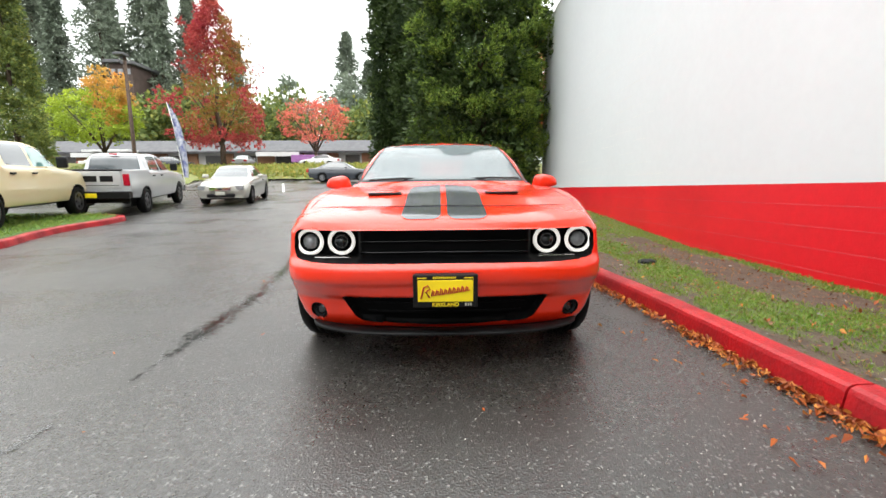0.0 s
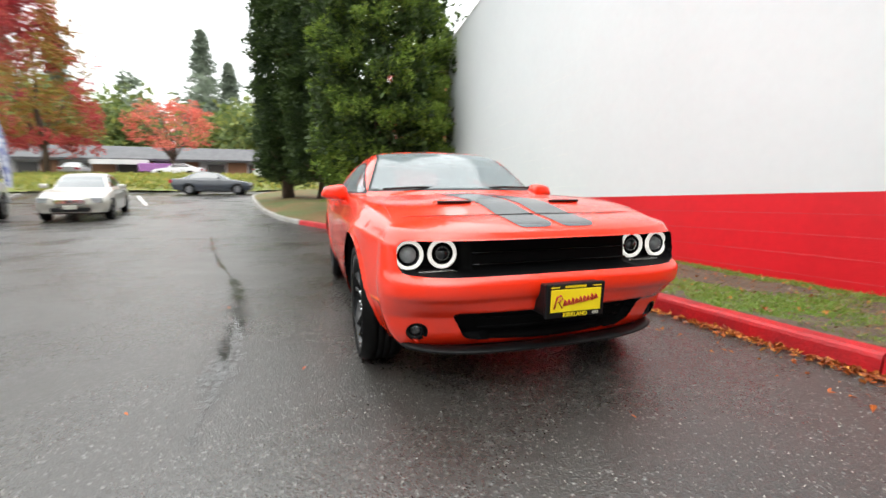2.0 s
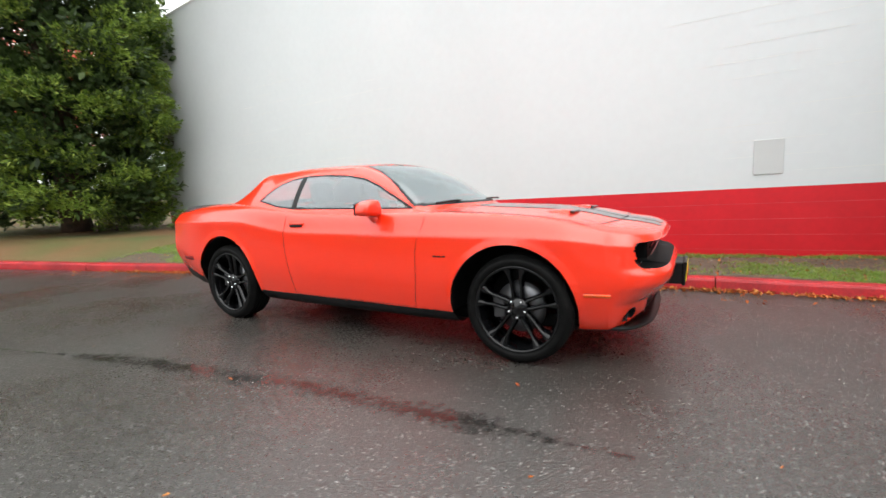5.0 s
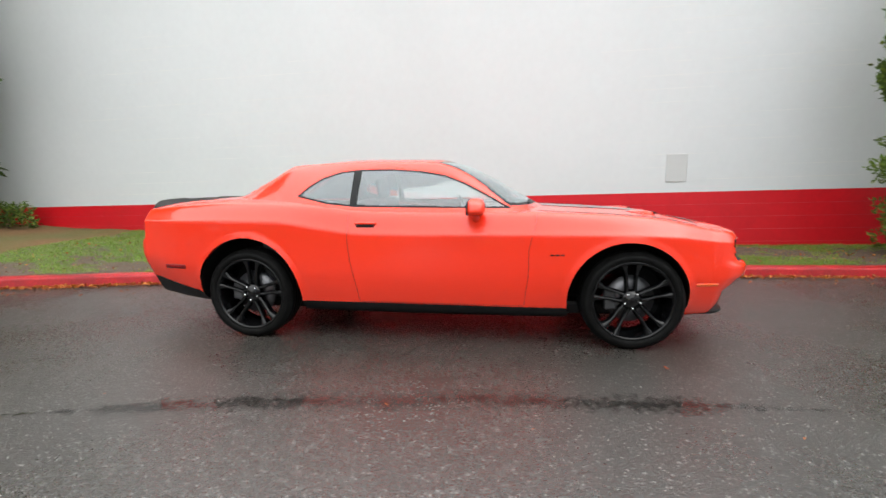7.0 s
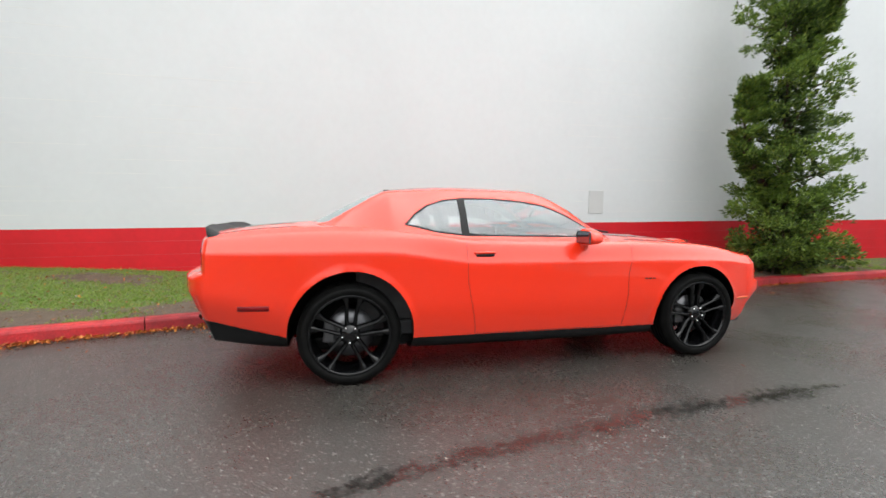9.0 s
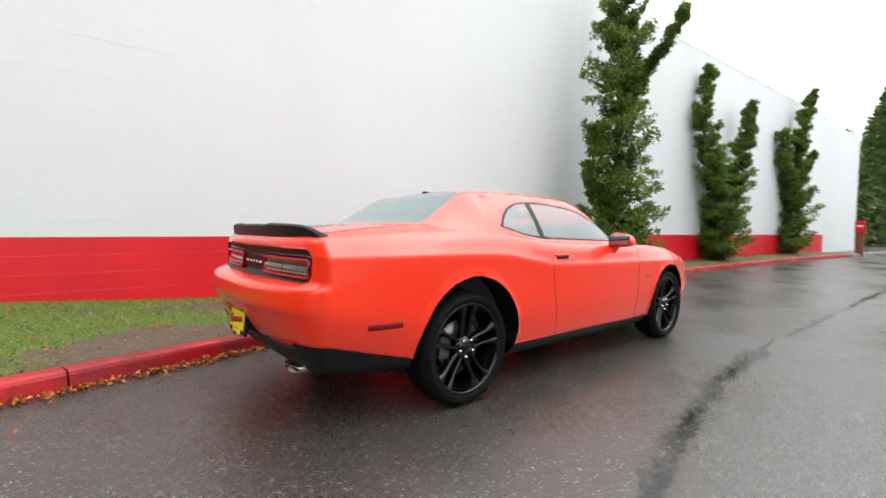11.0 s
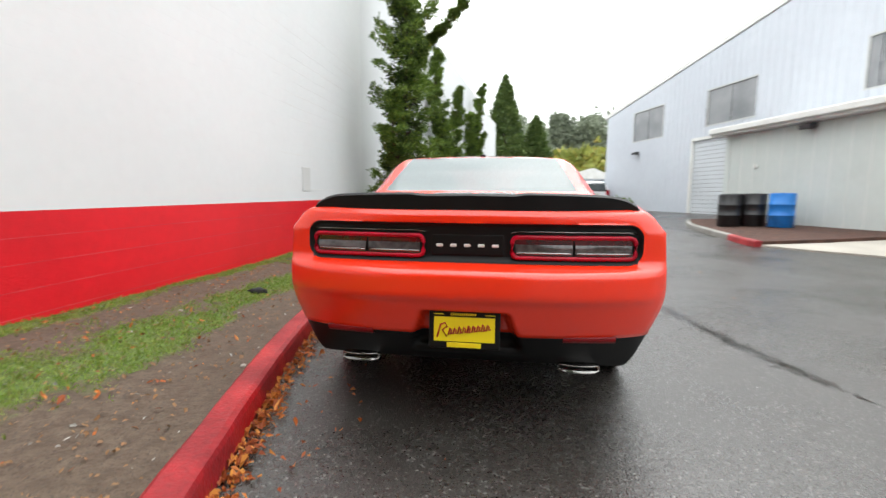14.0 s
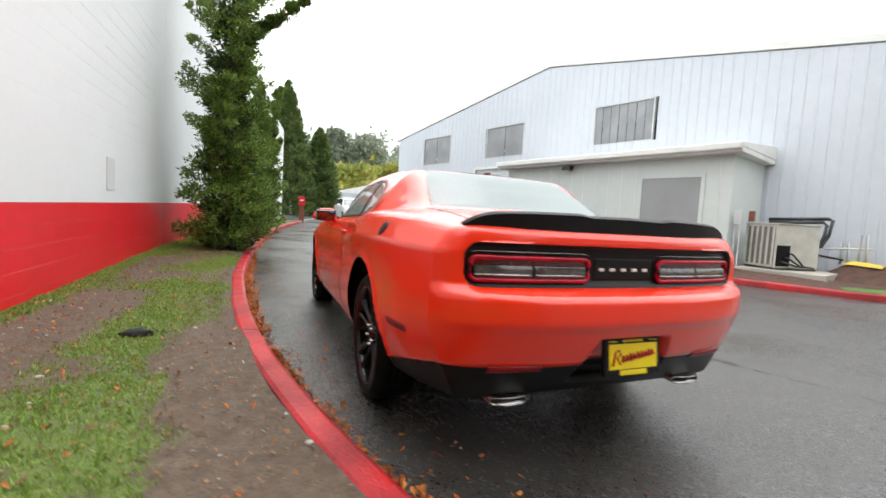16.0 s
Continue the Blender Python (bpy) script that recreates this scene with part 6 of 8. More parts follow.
def leaf_mat(name, c1, c2, c3=None, scale=1.0, light=0.25):
    """Leaves: colour by leaf and by larger drifts; a little light comes through."""
    m = mat(name, c1, 0.5, color2=c2, scale=scale, island=0.22, spec=0.3)
    n, l = m.node_tree.nodes, m.node_tree.links
    b = n["Principled BSDF"]
    out = n["Material Output"]
    tr = n.new("ShaderNodeBsdfTranslucent")
    src = b.inputs["Base Color"].links[0].from_socket
    if c3:
        geo = n.new("ShaderNodeNewGeometry")
        r = n.new("ShaderNodeMapRange")
        r.inputs[1].default_value, r.inputs[2].default_value = 0.62, 0.9
        l.new(geo.outputs["Random Per Island"], r.inputs[0])
        x = n.new("ShaderNodeMixRGB")
        x.inputs[2].default_value = tuple(c3) + (1,)
        l.new(r.outputs[0], x.inputs[0])
        l.new(src, x.inputs[1])
        src = x.outputs[0]
        l.new(src, b.inputs["Base Color"])
    l.new(src, tr.inputs[0])
    mx = n.new("ShaderNodeMixShader")
    mx.inputs[0].default_value = light
    l.new(b.outputs[0], mx.inputs[1])
    l.new(tr.outputs[0], mx.inputs[2])
    l.new(mx.outputs[0], out.inputs[0])
    return m


M["sequoia"] = leaf_mat("bright_conifer_green", (0.200, 0.300, 0.044), (0.085, 0.148, 0.028), (0.31, 0.40, 0.066), 0.9)
# core needles: the shade inside the crowns is put into a darker green
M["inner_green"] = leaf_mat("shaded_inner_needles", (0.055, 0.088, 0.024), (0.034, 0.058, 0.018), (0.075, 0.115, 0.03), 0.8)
M["column_green"] = leaf_mat("dark_column_green", (0.035, 0.062, 0.022), (0.020, 0.037, 0.015), (0.052, 0.085, 0.027), 0.8)
M["juniper"] = leaf_mat("juniper_green", (0.150, 0.240, 0.040), (0.070, 0.122, 0.027), (0.25, 0.35, 0.06), 1.2)
M["cypress"] = leaf_mat("hedge_cypress_green", (0.125, 0.19, 0.055), (0.085, 0.14, 0.042), (0.17, 0.225, 0.06), 0.7)
# next two greens are greyed and paled: distance haze put into the leaf colour
M["fir"] = leaf_mat("haze_paled_fir_green", (0.24, 0.28, 0.21), (0.18, 0.22, 0.16), None, 0.15)
M["hazy_fir"] = leaf_mat("haze_paled_hill_green", (0.33, 0.37, 0.28), (0.26, 0.30, 0.22), None, 0.1)
M["red_leaf"] = leaf_mat("red_maple_leaves", (0.50, 0.05, 0.085), (0.42, 0.08, 0.06), (0.54, 0.14, 0.10), 0.25)
M["olive_leaf"] = leaf_mat("olive_maple_leaves", (0.30, 0.26, 0.05), (0.36, 0.20, 0.06), (0.46, 0.13, 0.07), 0.3)
M["pink_leaf"] = leaf_mat("light_red_leaves", (0.76, 0.19, 0.15), (0.66, 0.13, 0.11), (0.80, 0.30, 0.18), 0.3)
M["lime_leaf"] = leaf_mat("lime_green_leaves", (0.42, 0.52, 0.05), (0.32, 0.42, 0.05), None, 0.4)
M["orange_leaf"] = leaf_mat("orange_leaves", (0.72, 0.36, 0.10), (0.62, 0.42, 0.08), None, 0.4)
M["wood_green"] = leaf_mat("mixed_wood_green", (0.20, 0.26, 0.075), (0.13, 0.18, 0.06), (0.32, 0.33, 0.08), 0.12)
M["yellow_green"] = leaf_mat("autumn_yellow_green", (0.32, 0.34, 0.08), (0.24, 0.28, 0.06), (0.40, 0.32, 0.08), 0.2)


def trunk_mesh(bm, base, top, r0, r1, rng, bend=0.1, seg=7):
    pts = [np.array(base) + (np.array(top) - np.array(base)) * t + np.append(rng.normal(size=2) * bend * math.sin(math.pi * t), 0) for t in np.linspace(0, 1, seg)]
    tube(bm, pts, list(np.linspace(r0, r1, seg)), 9)
    return pts


def tree(name, pos, label, trunk_r, trunk_h, tufts, material, leaf, rng, limbs=(), category="tree", group="", k=5, per=30, extra=(), spread=0.7):
    """A thing of trunk, limbs and crown; tufts: rows of (centre, direction, radius)."""
    t = empty(name, pose(*pos), label, category, group)
    bm = bmesh.new()
    trunk_mesh(bm, (0, 0, -0.25), (0, 0, trunk_h), trunk_r, trunk_r * 0.25, rng, trunk_r * 0.5)
    part("trunk", bm, M["bark"], t, "", True)
    for pts, r in limbs:
        bm = bmesh.new()
        tube(bm, pts, list(np.linspace(r, r * 0.3, len(pts))), 7)
        part("limb", bm, M["bark"], t, "", True)
    groups = [(material, tufts)] + list(extra)
    for mt, tf, *own in groups:
        if not len(tf):
            continue
        lw, many, each = own[0] if own else (leaf, per, k)
        C, D = [], []
        for c, d, r in tf:
            q = rng.normal(size=(many, 3))
            q /= np.linalg.norm(q, axis=1, keepdims=True)
            q = q * (rng.uniform(0.35, 1.0, (many, 1)) ** 0.5) * np.array((1, 1, 0.75)) * r
            C.append(np.array(c) + q)
            D.append(q / r * 0.9 + np.array(d) * 0.7)
        V = leaf_arrays(np.vstack(C), np.vstack(D), lw[0], lw[1], each, spread, rng, leaf[2] if len(leaf) > 2 else 0)
        obj("crown", leaf_mesh("crown", V), mt, t)
    return t


def cone_tufts(rng, n, h0, h1, radius, tuft, inner=0.55, jitter=0.12):
    """Tufts over a crown of revolution, with a few deeper ones."""
    out = []
    for i in range(n):
        u = rng.uniform(0, 1)
        h = h0 + (h1 - h0) * u
        r = radius(u) * rng.uniform(inner, 1.0) ** 0.6
        a = rng.uniform(0, 2 * math.pi)
        r *= 1 + jitter * math.sin(5 * a + 9 * u) + rng.normal() * jitter * 0.5
        out.append(((math.cos(a) * r, math.sin(a) * r, h), (math.cos(a), math.sin(a), 0.25), tuft * rng.uniform(0.7, 1.3)))
    return out


def clump_tufts(rng, n, h0, h1, radius, reach, tuft, deep=0.72):
    """Bough-end clumps over a column, each a handful of tufts on a rising spray, with dark gaps between."""
    out = []
    for i in range(n):
        u = (i + rng.uniform()) / n
        h, a = h0 + (h1 - h0) * u, i * 2.399963 + rng.normal() * 0.35
        if h > 10.6 and i % 2:
            continue
        R = radius(u) * rng.uniform(deep, 1.0)
        d = np.array((math.cos(a), math.sin(a), 0.35))
        side = np.array((-math.sin(a), math.cos(a), 0))
        c = np.array((math.cos(a) * R, math.sin(a) * R, h))
        w = reach * rng.uniform(0.75, 1.3)
        for k in range(9):
            s = rng.uniform(-1, 1)
            q = c + side * s * w + d * rng.uniform(-0.9, 0.35) * w * (1 - 0.5 * abs(s)) + np.array((0, 0, rng.normal() * 0.22 * w))
            out.append((q, d + side * s * 0.5, tuft * rng.uniform(0.7, 1.25)))
    return out


rng = np.random.default_rng(5)
# three big conifers at the end of the verge
col = lambda R: (lambda u: R * (0.92 + 0.12 * min(1, u * 5) if u < 0.2 else 1.02 - 0.10 * (u - 0.2)) * (1 if u < 0.6 else 1 - (u - 0.6) * 1.9))
for (x, y), R, h0, mt, lab, n in (((1.34, 13.25), 2.34, 0.45, "sequoia", "broad bright-green conifer with tufted foliage", 620), ((-0.55, 19.6), 1.5, 1.0, "column_green", "tall dark green conifer column", 420), ((-2.1, 21.2), 1.35, 1.0, "column_green", "tall dark green conifer column", 380)):
    h = 13.5
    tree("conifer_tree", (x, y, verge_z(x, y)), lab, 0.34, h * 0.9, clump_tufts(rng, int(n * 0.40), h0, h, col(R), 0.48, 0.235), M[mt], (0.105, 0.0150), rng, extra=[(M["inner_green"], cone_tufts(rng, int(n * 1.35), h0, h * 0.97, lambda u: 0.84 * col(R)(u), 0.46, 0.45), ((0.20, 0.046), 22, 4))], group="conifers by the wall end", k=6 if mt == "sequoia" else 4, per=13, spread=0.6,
         limbs=[([(0, 0, 0.5 + 0.2 * i), (0.8 * math.cos(i * 2.1), 0.8 * math.sin(i * 2.1), 0.75 + 0.2 * i), (1.4 * math.cos(i * 2.1), 1.4 * math.sin(i * 2.1), 1.1 + 0.2 * i)], 0.05) for i in range(6)])


# three twisted junipers against the wall
def juniper(x, y, z, stems, lab, seed):
    """Leaning stems set with separate cushions of needles on short boughs."""
    r = np.random.default_rng(seed)
    tufts, limbs, core = [], [], []
    boughs = []
    for path, r0, r1 in stems:
        p = smooth_line(path, 0.2)
        limbs.append(([tuple(q) for q in p], 0.07 if r0 > 0.5 else 0.04))
        n = max(4, int(sum(np.linalg.norm(b - a) for a, b in zip(p, p[1:])) * 9.5))
        for i in range(n):
            u = (i + r.uniform(0, 0.8)) / n
            c = p[min(len(p) - 1, int(u * (len(p) - 1) + 0.5))]
            rad = r0 + (r1 - r0) * u ** 0.8
            a = i * 2.399963 + r.normal() * 0.3
            out = np.array((math.cos(a), math.sin(a), 0.12 + 0.55 * u))
            side = np.array((-math.sin(a), math.cos(a), 0))
            reach = rad * r.uniform(0.55, 1.12)
            c = np.array((c[0], c[1], max(c[2], 0.12)))
            boughs.append(tube(bmesh.new(), [c - np.array((0, 0, 0.12)), c + out * reach * 0.55 - np.array((0, 0, 0.04)), c + out * reach * 0.95], [0.018, 0.012, 0.005], 5))
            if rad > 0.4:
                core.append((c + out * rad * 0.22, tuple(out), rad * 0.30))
            # a flat pad of needles along the bough, its end swept up
            for f in (0.30, 0.50, 0.70, 0.87, 1.0):
                wide = 0.46 * reach * math.sin(math.pi * min(0.93, f * 0.86)) + 0.02
                for j in range(3):
                    q = c + out * reach * f + side * r.normal() * wide * 0.6 + np.array((0, 0, 0.16 * f * f * reach + r.normal() * 0.03))
                    tufts.append((q, tuple(out + np.array((0, 0, 0.5))), (0.075 + 0.075 * rad) * r.uniform(0.75, 1.25) * (1.2 - 0.4 * f)))
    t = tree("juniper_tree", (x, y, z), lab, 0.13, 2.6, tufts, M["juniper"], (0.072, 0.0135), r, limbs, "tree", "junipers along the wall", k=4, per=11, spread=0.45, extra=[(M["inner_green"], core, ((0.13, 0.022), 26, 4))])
    for b in boughs:
        part("bough", b, M["bark"], t)


juniper(2.20, -3.95, verge_z(2.20, -3.95), [(((0, 0, 0.1), (0.0, 0.1, 1.5), (0.1, 0.1, 3.0), (0.0, 0.2, 4.6), (0.1, 0.1, 5.8), (0.0, 0.05, 7.0)), 1.16, 0.46), (((0, 0, 0.0), (0.1, 0.2, 0.5), (0.0, 0.0, 1.1)), 1.0, 0.95), (((0.05, 0, 3.87), (-0.37, -0.27, 4.62), (-0.91, 0.05, 5.04), (-1.45, 0.37, 5.45)), 0.19, 0.06),
                                          (((0, 0.3, 1.2), (0.2, 0.9, 2.4), (0.1, 0.8, 3.3)), 0.40, 0.15)], "tall irregular juniper with gaps in its green foliage", 3)
juniper(2.18, -10.7, verge_z(2.18, -10.7), [(((0, 0, 0.1), (0.0, 0.2, 1.2), (0.1, 0.8, 3.0), (0.25, 1.2, 4.6), (0.2, 0.9, 6.1)), 1.0, 0.14), (((0, 0, 0.0), (0.1, 0.0, 0.4), (0.0, 0.0, 0.9)), 0.9, 0.85), (((0, 0, 1.2), (-0.2, -0.7, 2.7), (-0.25, -1.2, 4.0), (-0.35, -1.5, 5.3)), 0.8, 0.14)], "forked juniper with bare gaps", 4)
juniper(1.55, -17.2, verge_z(1.55, -17.2), [(((0, 0, 0.1), (0.0, 0.1, 1.4), (0.0, 0.0, 3.2), (-0.2, 0.0, 5.0), (-0.5, -0.3, 6.6)), 1.15, 0.14), (((0, 0, 0.0), (0.1, 0.0, 0.4), (0.0, 0.0, 0.9)), 0.95, 0.9), (((0, 0.1, 2.0), (0.1, 1.0, 3.5), (0.1, 1.4, 4.8)), 0.7, 0.2), (((0, 0, 2.6), (-0.3, -0.2, 3.3), (-0.6, -0.4, 4.1)), 0.30, 0.08)], "forked juniper with bare gaps", 6)
# low growth at the juniper's foot
for x, y in ((2.15, -3.6), (2.3, -5.3), (2.5, 12.3), (2.95, 11.3), (1.9, 12.6)):
    tree("low_shrub", (x, y, verge_z(x, y)), "low green shrub at the wall's foot", 0.03, 0.3, cone_tufts(rng, 16, 0.08, 0.42, lambda u: 0.42 * (1 - u * 0.6), 0.15), M["juniper"], (0.07, 0.018), rng, category="shrub", k=4, per=18)

# clipped cypresses at the yard's end
for x, y, h, R in ((-0.1, -38.5, 11.7, 3.25), (-3.35, -40.0, 8.2, 2.5), (3.2, -41.0, 7.6, 2.4)):
    tree("cypress_tree", (x, y, ground_z(x, y)), "dense conical green cypress", 0.2, h * 0.9, cone_tufts(rng, 560, 0.2, h, lambda u, R=R: R * (1 - u) ** 0.82 * (0.86 + 0.14 * min(1, u * 8)), 0.42, 0.7, 0.07), M["cypress"], (0.27, 0.065), rng, group="cypresses at the yard's end", k=4, per=15,
         extra=[(M["cypress"], cone_tufts(rng, 70, h * 0.78, h * 1.08, lambda u, R=R: R * 0.22 * (1 - u) ** 0.8, 0.17, 0.3, 0.1), ((0.20, 0.045), 12, 4))])

# autumn trees round the front lot
def crown_tufts(rng, n, c, size, tuft, keep=lambda p: True):
    out = []
    while len(out) < n:
        q = rng.normal(size=3)
        q /= np.linalg.norm(q)
        q *= rng.uniform(0.35, 1.0) ** 0.5
        if keep(q):
            out.append((np.array(c) + q * np.array(size), q, tuft * rng.uniform(0.6, 1.3)))
    return out


def spread_limbs(rng, h, n, R, top):
    return [([(0, 0, h * 0.8), (R * 0.4 * math.cos(a), R * 0.4 * math.sin(a), h + (top - h) * 0.35), (R * 0.8 * math.cos(a), R * 0.8 * math.sin(a), h + (top - h) * rng.uniform(0.5, 0.9))], 0.09) for a in np.linspace(0, 6.28, n, endpoint=False)]


gz = ground_z
big = cone_tufts(rng, 400, 2.3, 16.2, lambda u: 5.1 * (1 - u) ** 0.60 * (0.6 + 0.4 * min(1, u * 5)), 0.58, 0.25, 0.26)
red = [t for t in big if (t[0][2] > 9 and t[0][0] < 0.9) or t[0][0] < -2.2 or t[0][0] > 2.9 or t[0][2] < 3.6]
olive = [t for t in big if not ((t[0][2] > 9 and t[0][0] < 0.9) or t[0][0] < -2.2 or t[0][0] > 2.9 or t[0][2] < 3.6)]
tree("maple_tree", (-22.4, 44, gz(-22.4, 44)), "large maple with red and olive autumn leaves", 0.32, 12, red, M["red_leaf"], (0.20, 0.075), rng, spread_limbs(rng, 2.6, 9, 3.5, 11), k=4, per=20, extra=[(M["olive_leaf"], olive)])
tree("maple_tree", (-14.4, 50, gz(-14.4, 50)), "spreading maple with light red leaves", 0.24, 5, crown_tufts(rng, 120, (0, 0, 5.2), (4.4, 3.6, 2.7), 0.55), M["pink_leaf"], (0.17, 0.06), rng, spread_limbs(rng, 2.0, 8, 3.4, 7.5), k=4, per=15)
tree("maple_tree", (-1.5, 47, gz(-1.5, 47)), "maple with bright red leaves", 0.24, 5, crown_tufts(rng, 170, (0, 0, 5.6), (3.4, 3.4, 3.4), 0.6), M["pink_leaf"], (0.24, 0.09), rng, spread_limbs(rng, 2.0, 6, 3.0, 7.5), k=4, per=18)
tree("maple_tree", (8.6, 34, gz(8.6, 34)), "maple with orange-red leaves behind the wall", 0.24, 6, crown_tufts(rng, 130, (0, 0, 6.6), (3.0, 3.0, 4.2), 0.6), M["pink_leaf"], (0.24, 0.09), rng, k=4, per=18)
tree("street_tree", (-30.0, 38, gz(-30, 38)), "young tree with lime green leaves and an orange top", 0.17, 7, crown_tufts(rng, 120, (-0.6, 0, 4.9), (3.9, 3.2, 2.4), 0.5), M["lime_leaf"], (0.19, 0.07), rng, spread_limbs(rng, 2.2, 6, 3.0, 6.5), k=4, per=20,
     extra=[(M["orange_leaf"], crown_tufts(rng, 60, (0.9, 0, 6.7), (1.7, 1.5, 2.4), 0.5))])
tree("cypress_tree", (-28.6, 28.5, gz(-28.6, 28.5)), "dense dark evergreen column", 0.25, 12, cone_tufts(rng, 340, 0.3, 14.5, lambda u: 1.75 * (1 - u) ** 0.5, 0.4, 0.6, 0.08), M["wood_green"], (0.24, 0.05), rng, k=4, per=24)


def fir(x, y, h, R, seed, mt="fir", n=170):
    """A tall narrow fir with sparse tiers of drooping boughs."""
    r = np.random.default_rng(seed)
    tufts = []
    z = h * 0.14
    while z < h * 0.985:
        u = (z / h - 0.14) / 0.86
        reach = R * (1 - u) ** 0.9 * r.uniform(0.75, 1.15) + 0.25
        a0 = r.uniform(0, 6.283)
        for b in range(8):
            if r.uniform() < 0.12:
                continue
            a = a0 + b * 0.785 + r.normal() * 0.2
            L = reach * r.uniform(0.7, 1.15)
            for f in (0.22, 0.5, 0.76, 1.0):
                tufts.append(((math.cos(a) * L * f, math.sin(a) * L * f, z + 0.05 * L * f - 0.26 * L * f * f), (math.cos(a), math.sin(a), -0.3), (0.24 + 0.10 * reach) * (1.25 - 0.65 * f)))
        z += 0.85 + 0.20 * reach
    tree("fir_tree", (x, y, gz(x, y)), "tall fir on the hillside, coloured pale for haze", 0.45, h * 0.97, tufts, M[mt], (0.85, 0.17, 0.15), r, group="hillside firs", k=2, per=7)


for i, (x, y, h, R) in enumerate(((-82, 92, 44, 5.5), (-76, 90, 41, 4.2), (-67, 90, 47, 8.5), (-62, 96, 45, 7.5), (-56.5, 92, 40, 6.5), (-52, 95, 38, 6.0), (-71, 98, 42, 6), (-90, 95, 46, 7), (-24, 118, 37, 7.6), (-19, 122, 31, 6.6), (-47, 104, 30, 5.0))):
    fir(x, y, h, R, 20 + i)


def woods(name, label, n, area, hlo, hhi, rad, mt, seed, per=64, leaf=(1.0, 0.36)):
    """A belt of broad-leaved trees too far off to count."""
    r = np.random.default_rng(seed)
    C, D = [], []
    for _ in range(n):
        x, y = area(r)
        h = r.uniform(hlo, hhi)
        R = rad * r.uniform(0.7, 1.3)
        z = gz(x, y)
        for _ in range(22):
            q = r.normal(size=3)
            q /= np.linalg.norm(q)
            c = np.array((x, y, z + h * 0.58)) + q * np.array((R, R, h * 0.42)) * r.uniform(0.5, 1)
            s = r.normal(size=(per // 4, 3)) * R * 0.24
            C.append(c + s)
            D.append(np.tile(q, (len(s), 1)) + s / R)
    V = leaf_arrays(np.vstack(C), np.vstack(D), leaf[0], leaf[1], 4, 0.8, r)
    return tagged(obj(name, leaf_mesh(name, V), M[mt]), label, "woods", kind="stuff")


woods("far_woods", "mixed green woods on the hillside behind the shops", 60, lambda r: (r.uniform(-75, 8), r.uniform(74, 92)), 10, 17, 4.2, "wood_green", 41, 44, (0.82, 0.30))
woods("dark_woods", "conifer woods far behind the shops, coloured pale for haze", 46, lambda r: (r.uniform(-45, 30), r.uniform(96, 112)), 14, 21, 3.5, "fir", 42, 44)
woods("hill_woods", "wooded hill beyond the yard, coloured pale for haze", 48, lambda r: (r.uniform(-60, 10), r.uniform(-118, -90)), 11, 19, 5.0, "hazy_fir", 43, 56, (0.92, 0.32))
woods("autumn_scrub", "yellow-green scrub below the hill", 34, lambda r: (r.uniform(-26, -8), r.uniform(-74, -60)), 4.5, 8.5, 3.0, "yellow_green", 44, 48)
woods("hill_trees", "grey-green broad trees on the hill, coloured pale for haze", 5, lambda r: (r.uniform(-17.5, -12.5), r.uniform(-84, -78)), 14, 17.5, 3.4, "hazy_fir", 46, 150, (0.62, 0.24))
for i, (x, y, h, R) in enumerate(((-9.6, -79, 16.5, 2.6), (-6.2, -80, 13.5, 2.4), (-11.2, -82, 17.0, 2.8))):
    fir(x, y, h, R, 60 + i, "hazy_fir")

# ---------------------------------------------------------------- front lot: bank, shops, poles
M["bank_green"] = mat("ivy_bank", (0.13, 0.165, 0.04), 0.9, color2=(0.20, 0.19, 0.06), scale=0.6, fine=0.25, fine_scale=9, bump=0.05, bump_scale=6)


def sheet(name, xs, ys, lift, material, label, cat, wob=0.0):
    return tagged(obj(name, grid_mesh(name, xs, ys, lambda x, y: gz(x, y) + lift + wob * noise.noise(Vector((x * 0.7, y * 0.7, 0)))), material), label, cat, kind="structure")


sheet("grass_bank", list(np.arange(-70, 13, 1.0)), list(np.arange(31.8, 47, 0.6)), 0.10, M["bank_green"], "sloping bank of green ground cover between the lots", "bank", 0.12)
rngb = np.random.default_rng(9)
C = np.stack((rngb.uniform(-48, 6, 5200), rngb.uniform(31.9, 45.5, 5200), np.zeros(5200)), 1)
C[:, 2] = [gz(x, y) + 0.16 for x, y, _ in C]
V = leaf_arrays(C, np.tile((0, -0.2, 1.0), (len(C), 1)), 0.30, 0.09, 4, 0.8, rngb)
tagged(obj("ground_cover", leaf_mesh("ground_cover", V), M["yellow_green"]), "leafy ground cover on the bank", "ground cover", kind="stuff")

M["shingle"] = mat("grey_shingle_roof", (0.13, 0.13, 0.135), 0.8, color2=(0.10, 0.10, 0.105), scale=1.5, fine=0.08, fine_scale=5)
M["brick"] = mat("tan_brick", (0.33, 0.17, 0.09), 0.8, color2=(0.27, 0.14, 0.08), scale=1.5, fine=0.08, fine_scale=12)
M["shop_white"] = mat("shop_front_white", (0.62, 0.62, 0.60), 0.6, color2=(0.55, 0.55, 0.53), scale=0.6)
M["shop_dark"] = mat("shop_front_dark", (0.05, 0.045, 0.04), 0.35, color2=(0.08, 0.07, 0.06), scale=0.5)
mall = empty("shop_row", pose(-57, 61, 3.45, 0, 0, 3.5), "long low row of shops with a grey shingle roof", "building")
bm = bmesh.new()
